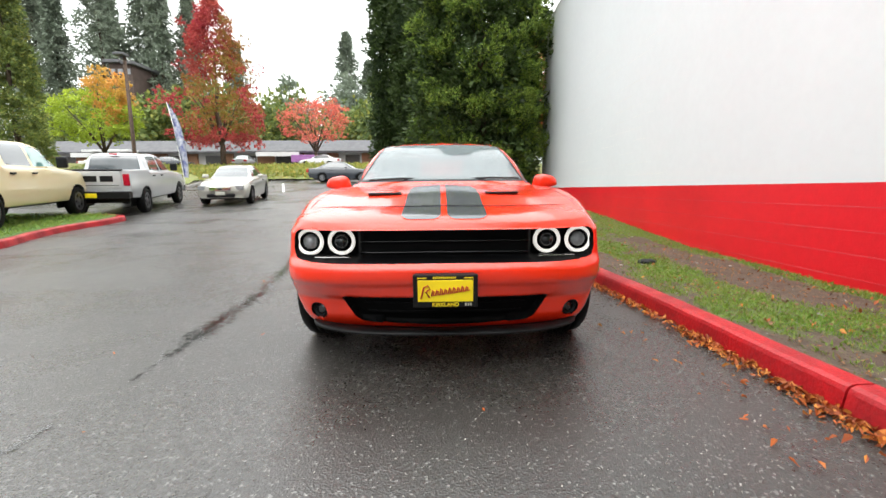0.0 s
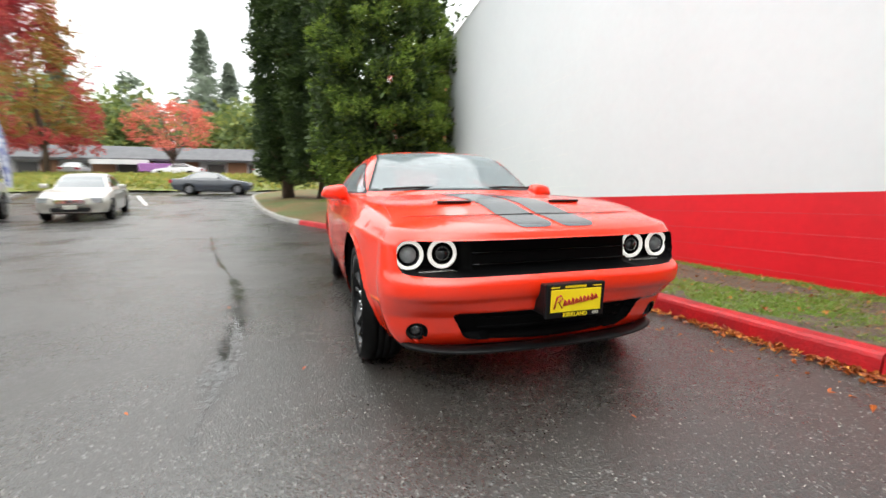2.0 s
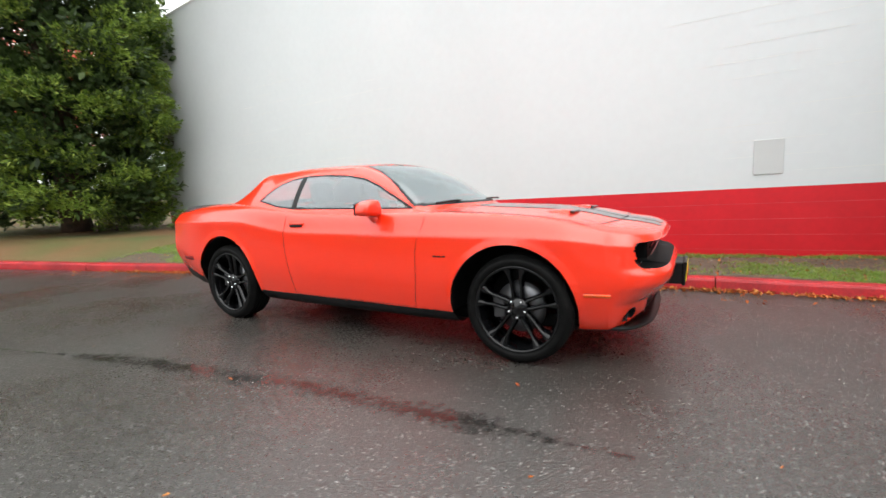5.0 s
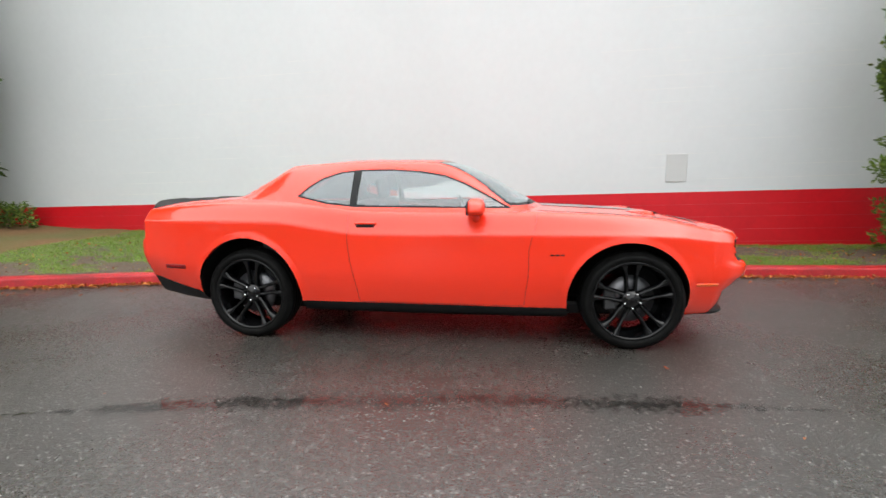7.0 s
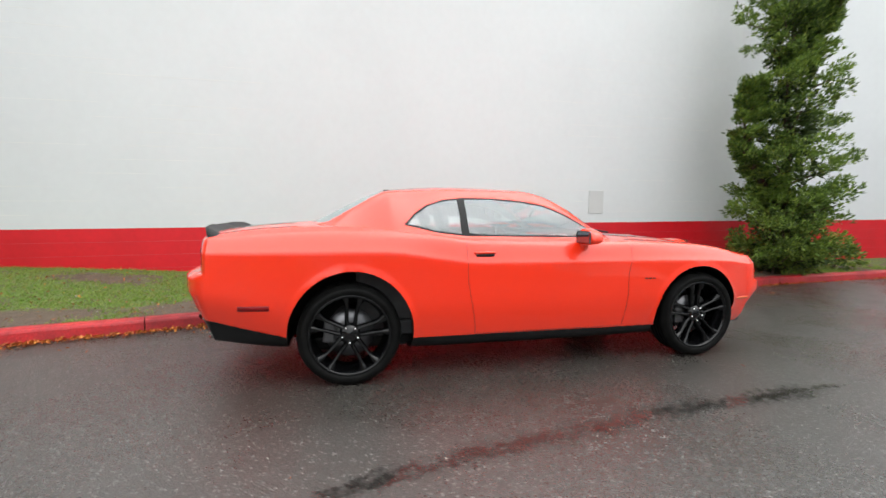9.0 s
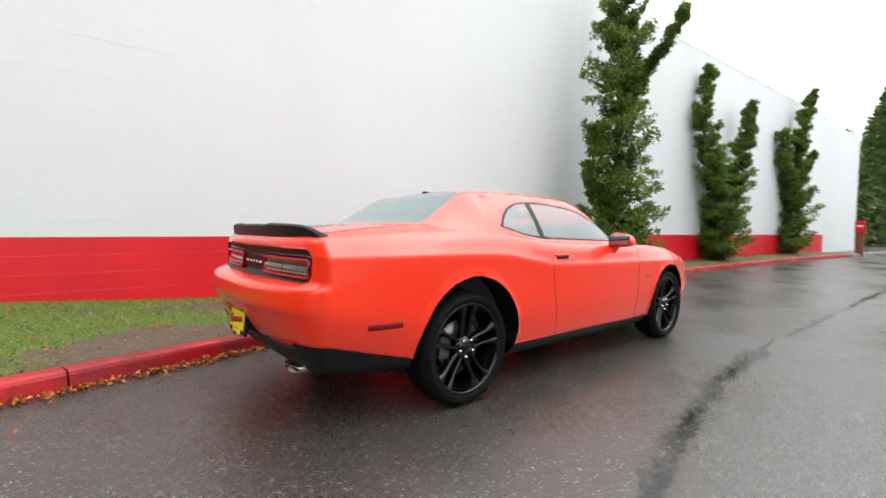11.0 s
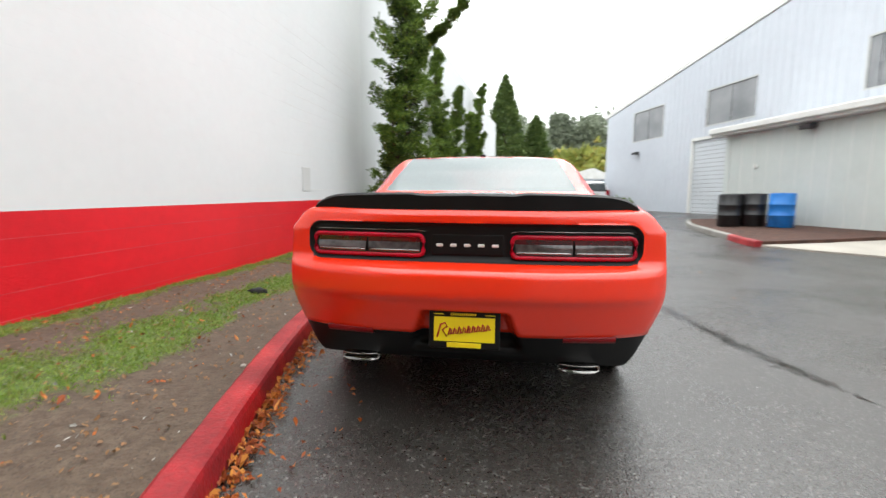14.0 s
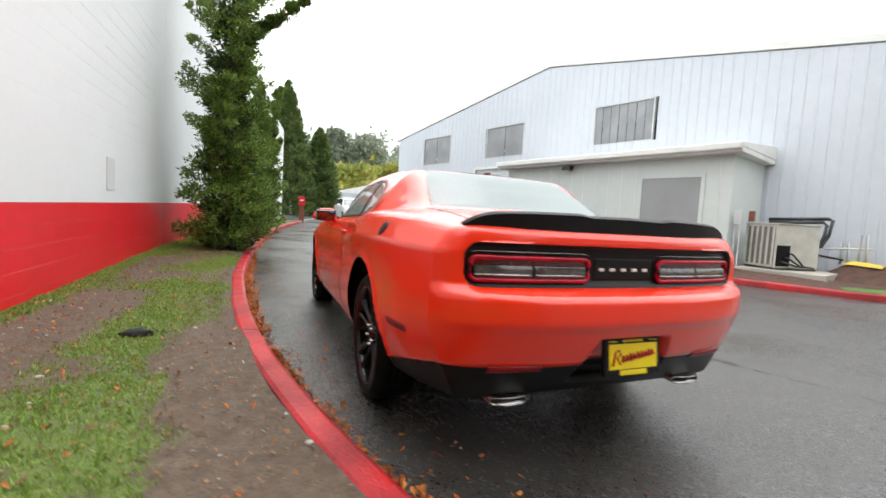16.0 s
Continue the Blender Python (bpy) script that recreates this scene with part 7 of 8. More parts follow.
for x0, x1 in ((0, 70),):
    rows = [[bm.verts.new((x, y, z)) for x in np.linspace(x0, x1, 30)] for y, z in ((-1.8, 2.25), (-1.9, 2.5), (0.7, 4.2), (8, 4.4), (8, 2.2))]
    for a, b in zip(rows, rows[1:]):
        for i in range(29):
            bm.faces.new((a[i], a[i + 1], b[i + 1], b[i]))
part("roof", bm, M["shingle"], mall, "grey shingle mansard roof")
part("wall", boxed(0, 70, 0.0, 8, -0.5, 2.5), M["shop_white"], mall)
for k in range(14):
    x = 0.6 + k * 5.0
    part("brick_pier", boxed(x, x + (1.6 if k % 3 else 2.4), -0.35, 0.05, -0.3, 2.3, 0.02), M["brick"], mall, "tan brick pier")
    part("shop_window", boxed(x + 2.6, x + 4.7, -0.06, 0.02, 0.2 if k % 2 else -0.2, 2.0, 0.01), M["shop_dark"], mall, "dark shop window")
for k, w in ((1, 7), (5, 6), (9, 5)):
    part("shop_sign", boxed(k * 6.2, k * 6.2 + w, -2.15, -1.95, 1.75, 2.35, 0.02), M["shop_white"], mall, "plain white sign board")
part("canopy", boxed(9.0, 15.0, -4.0, -0.2, 2.35, 2.65, 0.04), M["shop_white"], mall, "white canopy")
M["violet"] = mat("violet_awning", (0.35, 0.14, 0.38), 0.6, scale=2)
part("awning", boxed(36, 40, -2.6, -0.2, 0.9, 1.9, 0.05), M["violet"], mall, "violet awning")

house = empty("hill_house", pose(-59.5, 84, gz(-63, 84)), "dark brown hillside house among the firs", "house")
M["brown_board"] = mat("brown_boards", (0.085, 0.055, 0.045), 0.8, color2=(0.06, 0.04, 0.033), scale=1)
part("wall", boxed(-2.3, 2.0, 0, 8, 14, 20.6, 0.05), M["brown_board"], house)
part("roof", boxed(-2.9, 0.2, -0.8, 9, 20.6, 21.2, 0.1), M["shingle"], house)
part("roof", boxed(0.5, 2.7, -0.8, 9, 20.3, 20.9, 0.1), M["shingle"], house)
for k in range(3):
    part("window", boxed(-2.0 + k * 1.4, -1.1 + k * 1.4, -0.1, 0.1, 18.6, 19.6), M["window_dark"], house)

lamp_post = empty("lamp_post", pose(-17.8, 24, gz(-17.8, 24)), "tall weathered wooden lamp post", "lamp post")
bm = bmesh.new()
tube(bm, [(0, 0, -0.3), (0.03, 0, 3.5), (0.05, 0, 7.6)], [0.11, 0.10, 0.085], 12)
part("pole", bm, M["bark"], lamp_post, "brown timber pole", True)
part("lamp_head", boxed(-0.28, 0.28, -0.5, 0.1, 7.42, 7.58, 0.04), M["dark_metal"], lamp_post)
part("arm", boxed(-0.03, 0.03, -0.3, 0.05, 7.28, 7.42), M["dark_metal"], lamp_post)

banner = empty("feather_banner", pose(-11.9, 18.2, gz(-11.9, 18.2)), "tall feather banner with blue and white pattern", "banner")
bm = bmesh.new()
tube(bm, [(0.25, 0, -0.1), (0.18, 0, 1.2), (-0.05, 0, 3.2), (-0.25, 0, 4.2)], 0.018, 6)
part("pole", bm, M["trim"], banner, "", True)
M["banner_cloth"] = mat("banner_cloth", (0.55, 0.56, 0.60), 0.7, color2=(0.06, 0.08, 0.25), scale=5, fine=0.1, fine_scale=20)
bm = bmesh.new()
prev = None
for t in np.linspace(0, 1, 18):
    z = 0.9 + 3.35 * t
    xl = float(np.interp(z, [-0.1, 1.2, 3.2, 4.25], [0.25, 0.18, -0.05, -0.28])) 
    w = 0.40 * (1 - t ** 4) ** 0.8 * min(1, 0.55 + t)
    y = 0.03 * math.sin(t * 9)
    r = [bm.verts.new((xl, y, z)), bm.verts.new((xl + w * 0.5, y + 0.03, z)), bm.verts.new((xl + w, y, z - 0.03)), bm.verts.new((xl + w * 0.5, y + 0.034, z))]
    if prev:
        for k in range(4):
            bm.faces.new((prev[k], prev[(k + 1) % 4], r[(k + 1) % 4], r[k]))
    prev = r
part("cloth", bm, M["banner_cloth"], banner, "blue and white printed cloth", True)

# left island with the tan pickup, and the planted island by the silver one
build_kerb("kerb_4", [(-14.0, 4.9), (-10.0, 4.85), (-8.1, 4.8), (-7.55, 4.95), (-7.45, 5.4), (-7.9, 6.35), (-8.3, 7.45), (-8.4, 8.3), (-8.42, 9.2), (-8.65, 10.0), (-9.4, 10.35), (-10.6, 10.4)], "red painted kerb round a grass island", M["kerb_red"], piece=2.6, side=-1)
lawn_line = [np.array(p) for p in smooth_line([(-7.75, 4.98), (-7.60, 5.42), (-8.05, 6.38), (-8.45, 7.48), (-8.55, 8.3), (-8.57, 9.15), (-8.8, 9.9), (-9.4, 10.2)], 0.4)]
tagged(obj("island_lawn", strip_mesh("island_lawn", lawn_line, lambda p: (-24.0, p[1] + 2.0 if p[1] < 9 else p[1] + 3), lambda x, y: gz(x, y) + 0.13 + 0.015 * noise.noise(Vector((x, y, 0))), 24), M["lawn"]), "green grass island beside the drive", "lawn", kind="structure")
build_kerb("kerb_5", [(-12.4, 15.8), (-12.9, 17.4), (-13.8, 20.5), (-15.5, 25), (-17.5, 30.5)], "grey kerb of the planted island", M["kerb_grey"], piece=3, side=-1)
lawn_line = [np.array(p) for p in smooth_line([(-12.6, 15.8), (-13.1, 17.4), (-14.0, 20.5), (-15.7, 25), (-17.7, 30.5)], 0.5)]
tagged(obj("island_bed", strip_mesh("island_bed", lawn_line, lambda p: (-40.0, p[1] + 6), lambda x, y: gz(x, y) + 0.12 + 1.0 * smooth01(-15, -22, x), 24), M["bank_green"]), "planted bank beside the parked pickup", "bank", kind="structure")
for i, (x, y, R) in enumerate(((-13.6, 17.6, 0.8), (-14.4, 19.2, 0.9), (-15.0, 21.0, 0.8), (-15.8, 18.2, 1.0), (-17.2, 20.5, 1.1))):
    tree("shrub", (x, y, gz(x, y) + 0.1), "rounded green shrub on the planted bank", 0.05, 0.6, crown_tufts(rng, 36, (0, 0, R * 0.75), (R, R, R * 0.8), 0.22), M["wood_green"], (0.10, 0.035), rng, category="shrub", group="bank shrubs", k=4, per=20)
x, y = -5.9, -16.2
tree("shrub", (x, y, gz(x, y)), "small rounded green shrub by the workshop", 0.05, 0.5, crown_tufts(rng, 36, (0, 0, 0.32), (0.6, 0.45, 0.36), 0.16), M["juniper"], (0.10, 0.03), rng, category="shrub", k=4, per=20)

# timber sign post by the far kerb
post = empty("sign_post", pose(-0.35, -19.8, gz(-0.35, -19.8)), "short red-brown timber post with a small red sign", "sign post")
part("post", boxed(-0.13, 0.13, -0.13, 0.13, -0.1, 1.25, 0.02), M["wood_post"], post)
part("sign", boxed(-0.17, 0.17, 0.13, 0.17, 1.0, 1.5, 0.01), M["red_wall"], post, "faded red sign plate")
bm = bmesh.new()
box(bm, -0.10, 0.10, 0.17, 0.176, 1.25, 1.32)
part("sign_bar", bm, M["trim"], post)

# low white shed in the distance
hut = empty("far_shed", pose(-10.5, -52, gz(-10.5, -52)), "low white shed with a pitched roof far off", "shed")
part("wall", boxed(-4.0, 4.0, 0, 0.3, -0.3, 2.9), M["metal_wall"], hut)
part("wall", boxed(-4.0, -3.7, -8, 0.0, -0.3, 2.9), M["metal_wall"], hut)
bm = bmesh.new()
v = [bm.verts.new(p) for p in ((-4.3, 0.4, 2.9), (4.3, 0.4, 2.9), (-1.0, 0.4, 4.3), (-4.3, -9, 2.9), (4.3, -9, 2.9), (-1.0, -9, 4.3))]
for f in ((0, 1, 2), (3, 5, 4), (0, 2, 5, 3), (2, 1, 4, 5), (0, 3, 4, 1)):
    bm.faces.new([v[i] for i in f])
part("roof", bm, M["trim"], hut)
# painted bay line
bm = bmesh.new()
a, b = np.array((-8.05, 20.6)), np.array((-11.05, 29.0))
n = np.array((0.055, 0.016))
prev = None
for t in np.linspace(0, 1, 18):
    c = a + (b - a) * t
    r = [bm.verts.new((c[0] - n[0], c[1] - n[1], gz(*(c - n)) + 0.006)), bm.verts.new((c[0] + n[0], c[1] + n[1], gz(*(c + n)) + 0.006))]
    if prev:
        bm.faces.new((prev[0], prev[1], r[1], r[0]))
    prev = r
tagged(part("bay_line", bm, M["trim"], None), "worn white painted bay line", "road marking", kind="structure")

# ---------------------------------------------------------------- parked vehicles
M.update({
    "tan_paint": mat("cream_tan_paint", (0.66, 0.55, 0.33), 0.3, color2=(0.62, 0.51, 0.30), scale=1, coat=0.8),
    "silver_paint": mat("silver_paint", (0.50, 0.51, 0.52), 0.32, 0.25, color2=(0.46, 0.47, 0.48), scale=1, coat=0.8),
    "pale_paint": mat("pale_champagne_paint", (0.47, 0.45, 0.40), 0.3, 0.1, color2=(0.43, 0.41, 0.365), scale=1, coat=0.8),
    "white_paint": mat("white_car_paint", (0.78, 0.79, 0.80), 0.3, color2=(0.74, 0.75, 0.76), scale=1, coat=0.8),
    "dark_paint": mat("dark_blue_black_paint", (0.025, 0.03, 0.04), 0.25, color2=(0.02, 0.025, 0.033), scale=1, coat=0.8),
    "car_window": mat("dark_car_window", (0.035, 0.045, 0.05), 0.06, color2=(0.05, 0.06, 0.065), scale=2, spec=0.9, coat=1.0),
    "teal_window": mat("pale_teal_window", (0.10, 0.24, 0.22), 0.06, color2=(0.16, 0.32, 0.29), scale=2, spec=0.9, coat=1.0),
})

# stations: y, (sill half-width, sill height), (flank half-width, height), (shoulder half-width, height), centre height
SEDAN_BODY = [(0.22, (0.74, 0.30), (0.82, 0.52), (0.70, 0.74), 0.78), (0.80, (0.84, 0.25), (0.90, 0.55), (0.80, 0.86), 0.92), (1.50, (0.86, 0.23), (0.915, 0.58), (0.84, 0.93), 0.99), (2.60, (0.86, 0.23), (0.915, 0.58), (0.84, 0.94), 0.96),
              (3.80, (0.86, 0.24), (0.91, 0.60), (0.82, 0.98), 1.02), (4.65, (0.76, 0.34), (0.84, 0.62), (0.74, 0.98), 1.04)]
SEDAN_ROOF = [(1.35, 0.74, 0.93, 0.66, 0.95), (1.80, 0.78, 0.93, 0.62, 1.22), (2.25, 0.80, 0.93, 0.56, 1.42), (2.90, 0.80, 0.94, 0.55, 1.46), (3.40, 0.79, 0.96, 0.55, 1.40), (3.90, 0.76, 0.98, 0.58, 1.16), (4.20, 0.70, 0.98, 0.60, 1.02)]
PICK_BODY = [(0.10, (0.90, 0.50), (0.97, 0.78), (0.84, 1.14), 1.18), (0.70, (0.94, 0.46), (1.0, 0.80), (0.90, 1.20), 1.27), (1.60, (0.95, 0.46), (1.005, 0.82), (0.92, 1.26), 1.31), (3.90, (0.95, 0.46), (1.005, 0.82), (0.93, 1.30), 1.30),
             (4.10, (0.95, 0.48), (1.0, 0.84), (0.95, 1.38), 1.36), (5.70, (0.92, 0.58), (0.985, 0.86), (0.94, 1.38), 1.36)]
PICK_ROOF = [(1.30, 0.88, 1.26, 0.80, 1.28), (1.70, 0.90, 1.27, 0.72, 1.62), (2.05, 0.91, 1.28, 0.68, 1.84), (2.60, 0.91, 1.28, 0.67, 1.91), (3.60, 0.91, 1.29, 0.68, 1.90), (3.90, 0.90, 1.29, 0.70, 1.80), (4.02, 0.88, 1.29, 0.78, 1.32)]
SUV_BODY = [(0.15, (0.76, 0.40), (0.84, 0.62), (0.74, 0.92), 0.96), (0.60, (0.84, 0.32), (0.885, 0.62), (0.82, 1.00), 1.04), (1.30, (0.85, 0.30), (0.89, 0.64), (0.84, 1.04), 1.07), (2.60, (0.85, 0.30), (0.89, 0.64), (0.84, 1.05), 1.05),
            (3.80, (0.85, 0.32), (0.885, 0.66), (0.83, 1.06), 1.06), (4.32, (0.80, 0.40), (0.86, 0.66), (0.80, 1.06), 1.06)]
SUV_ROOF = [(1.05, 0.80, 1.03, 0.74, 1.05), (1.45, 0.82, 1.04, 0.70, 1.38), (1.75, 0.82, 1.04, 0.66, 1.58), (2.40, 0.82, 1.05, 0.65, 1.66), (3.90, 0.81, 1.06, 0.65, 1.64), (4.22, 0.80, 1.06, 0.67, 1.52), (4.34, 0.80, 1.06, 0.74, 1.10)]


def on_ground(x, y, heading, wheelbase, lift=0.0):
    """A pose on the ground with nose along heading (degrees from +x), pitched with the slope."""
    h = radians(heading)
    d = np.array((math.cos(h), math.sin(h)))
    f, r = np.array((x, y)) - d * 0.9, np.array((x, y)) - d * (0.9 + wheelbase)
    zf, zr = gz(*f) + lift, gz(*r) + lift
    pitch = math.degrees(math.atan2(zf - zr, wheelbase))
    z0 = zf + (zf - zr) / wheelbase * 0.9
    return Matrix.Translation((x, y, z0)) @ pose(0, 0, 0, 0, 0, heading + 90) @ pose(0, 0, 0, -pitch, 0, 0)


def road_wheel(parent, x, y, r, w, name="wheel"):
    e = empty(name, pose(0, 0, 0))
    e.parent = parent
    e.matrix_basis = pose(x, y, r, 0, 0, 0 if x < 0 else 180)
    h = w / 2
    part("tyre", lathe([(-h + 0.02, r * 0.62), (-h, r * 0.70), (-h + 0.01, r * 0.93), (-h + 0.04, r), (h - 0.04, r), (h - 0.01, r * 0.93), (h, r * 0.65)], 28), M["rubber"], e, "", True)
    part("rim", lathe([(-h + 0.025, 0.001), (-h + 0.02, r * 0.16), (-h + 0.06, r * 0.25), (-h + 0.03, r * 0.50), (-h + 0.012, r * 0.62), (-h + 0.05, r * 0.63)], 28), M["steel"], e, "", True)
    for k in range(5):
        bm = bmesh.new()
        a = 2 * math.pi * k / 5
        box(bm, -h + 0.018, -h + 0.03, r * 0.30, r * 0.46, -0.035, 0.035, 0.01, Matrix.Rotation(a, 4, "X"))
        part("rim_hole", bm, M["satin_black"], e)
    return e


def vehicle(name, m, body, roof, paint, label, wheels, wheel_r, windows, lamps, category="car", group="", glass="car_window", screen_z=0.06, rear_tag=None, trim_z=None):
    """A parked vehicle: lofted body and cabin, inset windows, wheels, lamps, bumpers."""
    v = empty(name, m, label, category, group)
    ys = [b[0] for b in body]
    fs = [[hermite(ys, [b[k][i] for b in body]) for i in (0, 1)] for k in (1, 2, 3)]
    fc = hermite(ys, [b[4] for b in body])
    counts = (2, 6, 8, 8, 8)
    L0, L1 = ys[0], ys[-1]

    def rows(y):
        k = [(float(a(y)), float(b(y))) for a, b in fs]
        return section_rows([(0, k[0][1] - 0.02), (k[0][0] - 0.04, k[0][1] - 0.02), k[0], k[1], k[2], (0, float(fc(y)))], counts)

    s = Shell()
    far_off = group == "cars by the shops"
    st = np.linspace(L0, L1, int((L1 - L0) / (0.12 if far_off else 0.055)))
    P = np.array([np.stack((-rows(y)[:, 0], np.full(sum(counts) + 1, y), rows(y)[:, 1]), -1) for y in st])
    s.grid(P)
    for end, sgn in ((0, -1.0), (-1, 1.0)):
        R = P[end]
        a = -R[:, 0]
        top = sum(counts[:4])
        amt = 0.20 * np.clip((R[:, 2] - R[:, 2].min()) / 0.25, 0.35, 1)
        amt = np.where(np.arange(len(a)) > top, amt[top] * (a / a[top]), amt)
        amt = np.where(np.arange(len(a)) < counts[0], amt * a / a[counts[0]], amt)
        if name == "pickup_truck" and sgn > 0:
            amt = amt * 0.15
        c = np.linspace(1, 0, 9 if far_off else 22)
        s.grid(np.array([np.stack((-a * q, R[:, 1] + sgn * amt * (1 - q ** 3), R[:, 2] - 0.08 * amt * (1 - q ** 3) * (R[:, 2] > R[top, 2] - 0.1)), -1) for q in c]))
    s.done()
    for wy in wheels:
        d = lambda p, wy=wy: np.hypot(p[:, 1] - wy, p[:, 2] - wheel_r) - wheel_r * 1.16
        zone = lambda p: (p[:, 0] < -0.45) & (p[:, 2] < wheel_r * 2.3)
        s.snap(d, 0.03, zone, (1, 2))
        s.assign(d, zone, 1)
    if trim_z:
        s.assign(lambda p: p[:, 2] - trim_z, lambda p: np.ones(len(p), bool), 2)
        for wy in wheels:
            s.assign(lambda p, wy=wy: np.hypot(p[:, 1] - wy, p[:, 2] - wheel_r) - wheel_r * 1.16, lambda p: (p[:, 0] < -0.45) & (p[:, 2] < wheel_r * 2.3), 1)
        obj("lower_trim", shell_mesh("lower_trim", *s.piece(2)), M["satin_black"], v)
    obj("body", shell_mesh("body", *s.piece(0)), paint, v)
    # cabin
    rys = [r[0] for r in roof]
    rf = [hermite(rys, [r[k] for r in roof]) for k in range(1, 5)]
    g = Shell()
    G = []
    for y in np.linspace(rys[0], rys[-1], 36 if far_off else 76):
        gb, zb, gt, zt = [float(f(y)) for f in rf]
        e = zt - min(0.07, 0.2 * (zt - zb))
        r = section_rows([(gb + 0.02, zb - 0.04), (gb, zb), (gt + 0.03, e - 0.02), (gt - 0.05, e + (zt - e) * 0.5), (0, zt)], (1, 16, 3, 12))
        bend = 0.16 * smooth01(rys[2] + 0.3, rys[0], y) * (r[:, 0] / 0.8) ** 2
        G.append(np.stack((-r[:, 0], y + bend, r[:, 1]), -1))
    g.grid(np.array(G))
    g.done()
    polys = windows if isinstance(windows[0], list) else [windows]
    sps = [poly_sd(w) for w in polys]
    glasses = glass if isinstance(glass, tuple) else (glass,) * len(polys)
    sidef = lambda p: np.min([sp(p[:, 1], p[:, 2]) for sp in sps], axis=0)
    on = lambda p: p[:, 0] < -(roof[3][3] + 0.005)
    g.snap(sidef, 0.02, on, (1, 2))
    zr = max(r[4] for r in roof)
    zb0 = roof[1][2]
    scr = lambda p: np.maximum(np.maximum(np.abs(p[:, 0]) - np.interp(p[:, 2], [zb0, zr - 0.06], [roof[1][3] + 0.04, roof[3][3] - 0.03]), zb0 + screen_z - p[:, 2]), np.maximum(p[:, 2] - (zr - 0.09), p[:, 1] - rys[3]))
    bak = lambda p: np.maximum(np.maximum(np.abs(p[:, 0]) - np.interp(p[:, 2], [zb0, zr - 0.06], [roof[-2][3] + 0.02, roof[-3][3] - 0.03]), zb0 + screen_z + 0.04 - p[:, 2]), np.maximum(p[:, 2] - (zr - 0.10), rys[-4] + 0.15 - p[:, 1]))
    topz = lambda p: np.ones(len(p), bool)
    g.assign(scr, topz, 2)
    g.assign(bak, topz, 3)
    for i, sp in enumerate(sps):
        g.assign(lambda p, sp=sp: sp(p[:, 1], p[:, 2]), on, 4 + i)
    obj("cabin", shell_mesh("cabin", *g.piece(0)), paint, v)
    for tag, nm, mt in ((2, "windscreen", "car_window"), (3, "rear_window", "car_window")):
        vv, ff = g.piece(tag)
        if len(ff):
            obj(nm, shell_mesh(nm, vv, ff), M[mt], v)
    for sgn in (1, -1):
        for i in range(len(sps)):
            vv, ff = g.piece(4 + i, mirror=False)
            if len(ff):
                obj("side_glass", shell_mesh("side_glass", vv * np.array((sgn, 1, 1)), ff), M[glasses[i]], v)
    half = body[2][2][0]
    for wy in wheels:
        for sx in (-1, 1):
            road_wheel(v, sx * (half - 0.125), wy, wheel_r, 0.24)
            part("wheel_well", boxed(*sorted((sx * (half - 0.34), sx * (half - 0.30))), wy - wheel_r * 1.2, wy + wheel_r * 1.2, wheel_r * 0.6, wheel_r * 2.15), M["satin_black"], v)
    part("underbody", boxed(-half + 0.2, half - 0.2, L0 + 0.3, L1 - 0.3, 0.22 if wheel_r < 0.36 else 0.40, 0.55), M["satin_black"], v)
    for nm, mt, bx in lamps:
        part(nm, boxed(*bx, 0.015), M[mt], v)
        if abs(bx[0] + bx[1]) > 0.2:
            part(nm, boxed(-bx[1], -bx[0], *bx[2:], 0.015), M[mt], v)
    for sx in (-1, 1):
        part("door_mirror", boxed(*sorted((sx * (half + 0.0), sx * (half + 0.22))), roof[1][0] + 0.1, roof[1][0] + 0.24, zb0 + 0.02, zb0 + (0.30 if wheel_r > 0.38 else 0.16), 0.04), M["satin_black"] if wheel_r > 0.38 else paint, v)
        for wy in (roof[2][0] + 0.75, roof[2][0] + 1.55):
            if wy < rys[-3] + 0.2:
                part("door_handle", boxed(*sorted((sx * (half - 0.03), sx * (half + 0.015))), wy, wy + 0.16, zb0 - 0.13, zb0 - 0.09, 0.01), M["satin_black"], v)
    return v


PICK_WIN = [[(1.65, 1.32), (2.09, 1.76), (2.65, 1.82), (2.67, 1.32)], [(2.77, 1.32), (2.75, 1.82), (3.45, 1.81), (3.66, 1.74), (3.70, 1.34)]]
pick_lamps = [("headlamp", "lens_clear", (0.62, 0.93, 0.02, 0.20, 0.88, 1.10)), ("grille", "chrome", (-0.58, 0.58, -0.12, 0.05, 0.72, 1.10)), ("front_bumper", "chrome", (-0.98, 0.98, -0.16, 0.12, 0.46, 0.70)),
              ("tail_lamp", "tail_red", (0.80, 0.965, 5.62, 5.735, 0.92, 1.26)), ("rear_bumper", "satin_black", (-0.97, 0.97, 5.62, 5.90, 0.55, 0.76))]
tan = vehicle("pickup_truck", on_ground(-11.22, 10.8, 107, 3.57, 0.13), PICK_BODY, PICK_ROOF, M["tan_paint"], "cream-tan crew-cab pickup parked on the grass island", (0.95, 4.52), 0.40, PICK_WIN, pick_lamps, "pickup truck", glass=("teal_window", "car_window"))
ram = vehicle("pickup_truck", on_ground(-11.6, 16.2, 106, 3.57), PICK_BODY, PICK_ROOF, M["silver_paint"], "silver crew-cab pickup with black badge marks on its tailgate", (0.95, 4.52), 0.40, PICK_WIN, pick_lamps, "pickup truck")
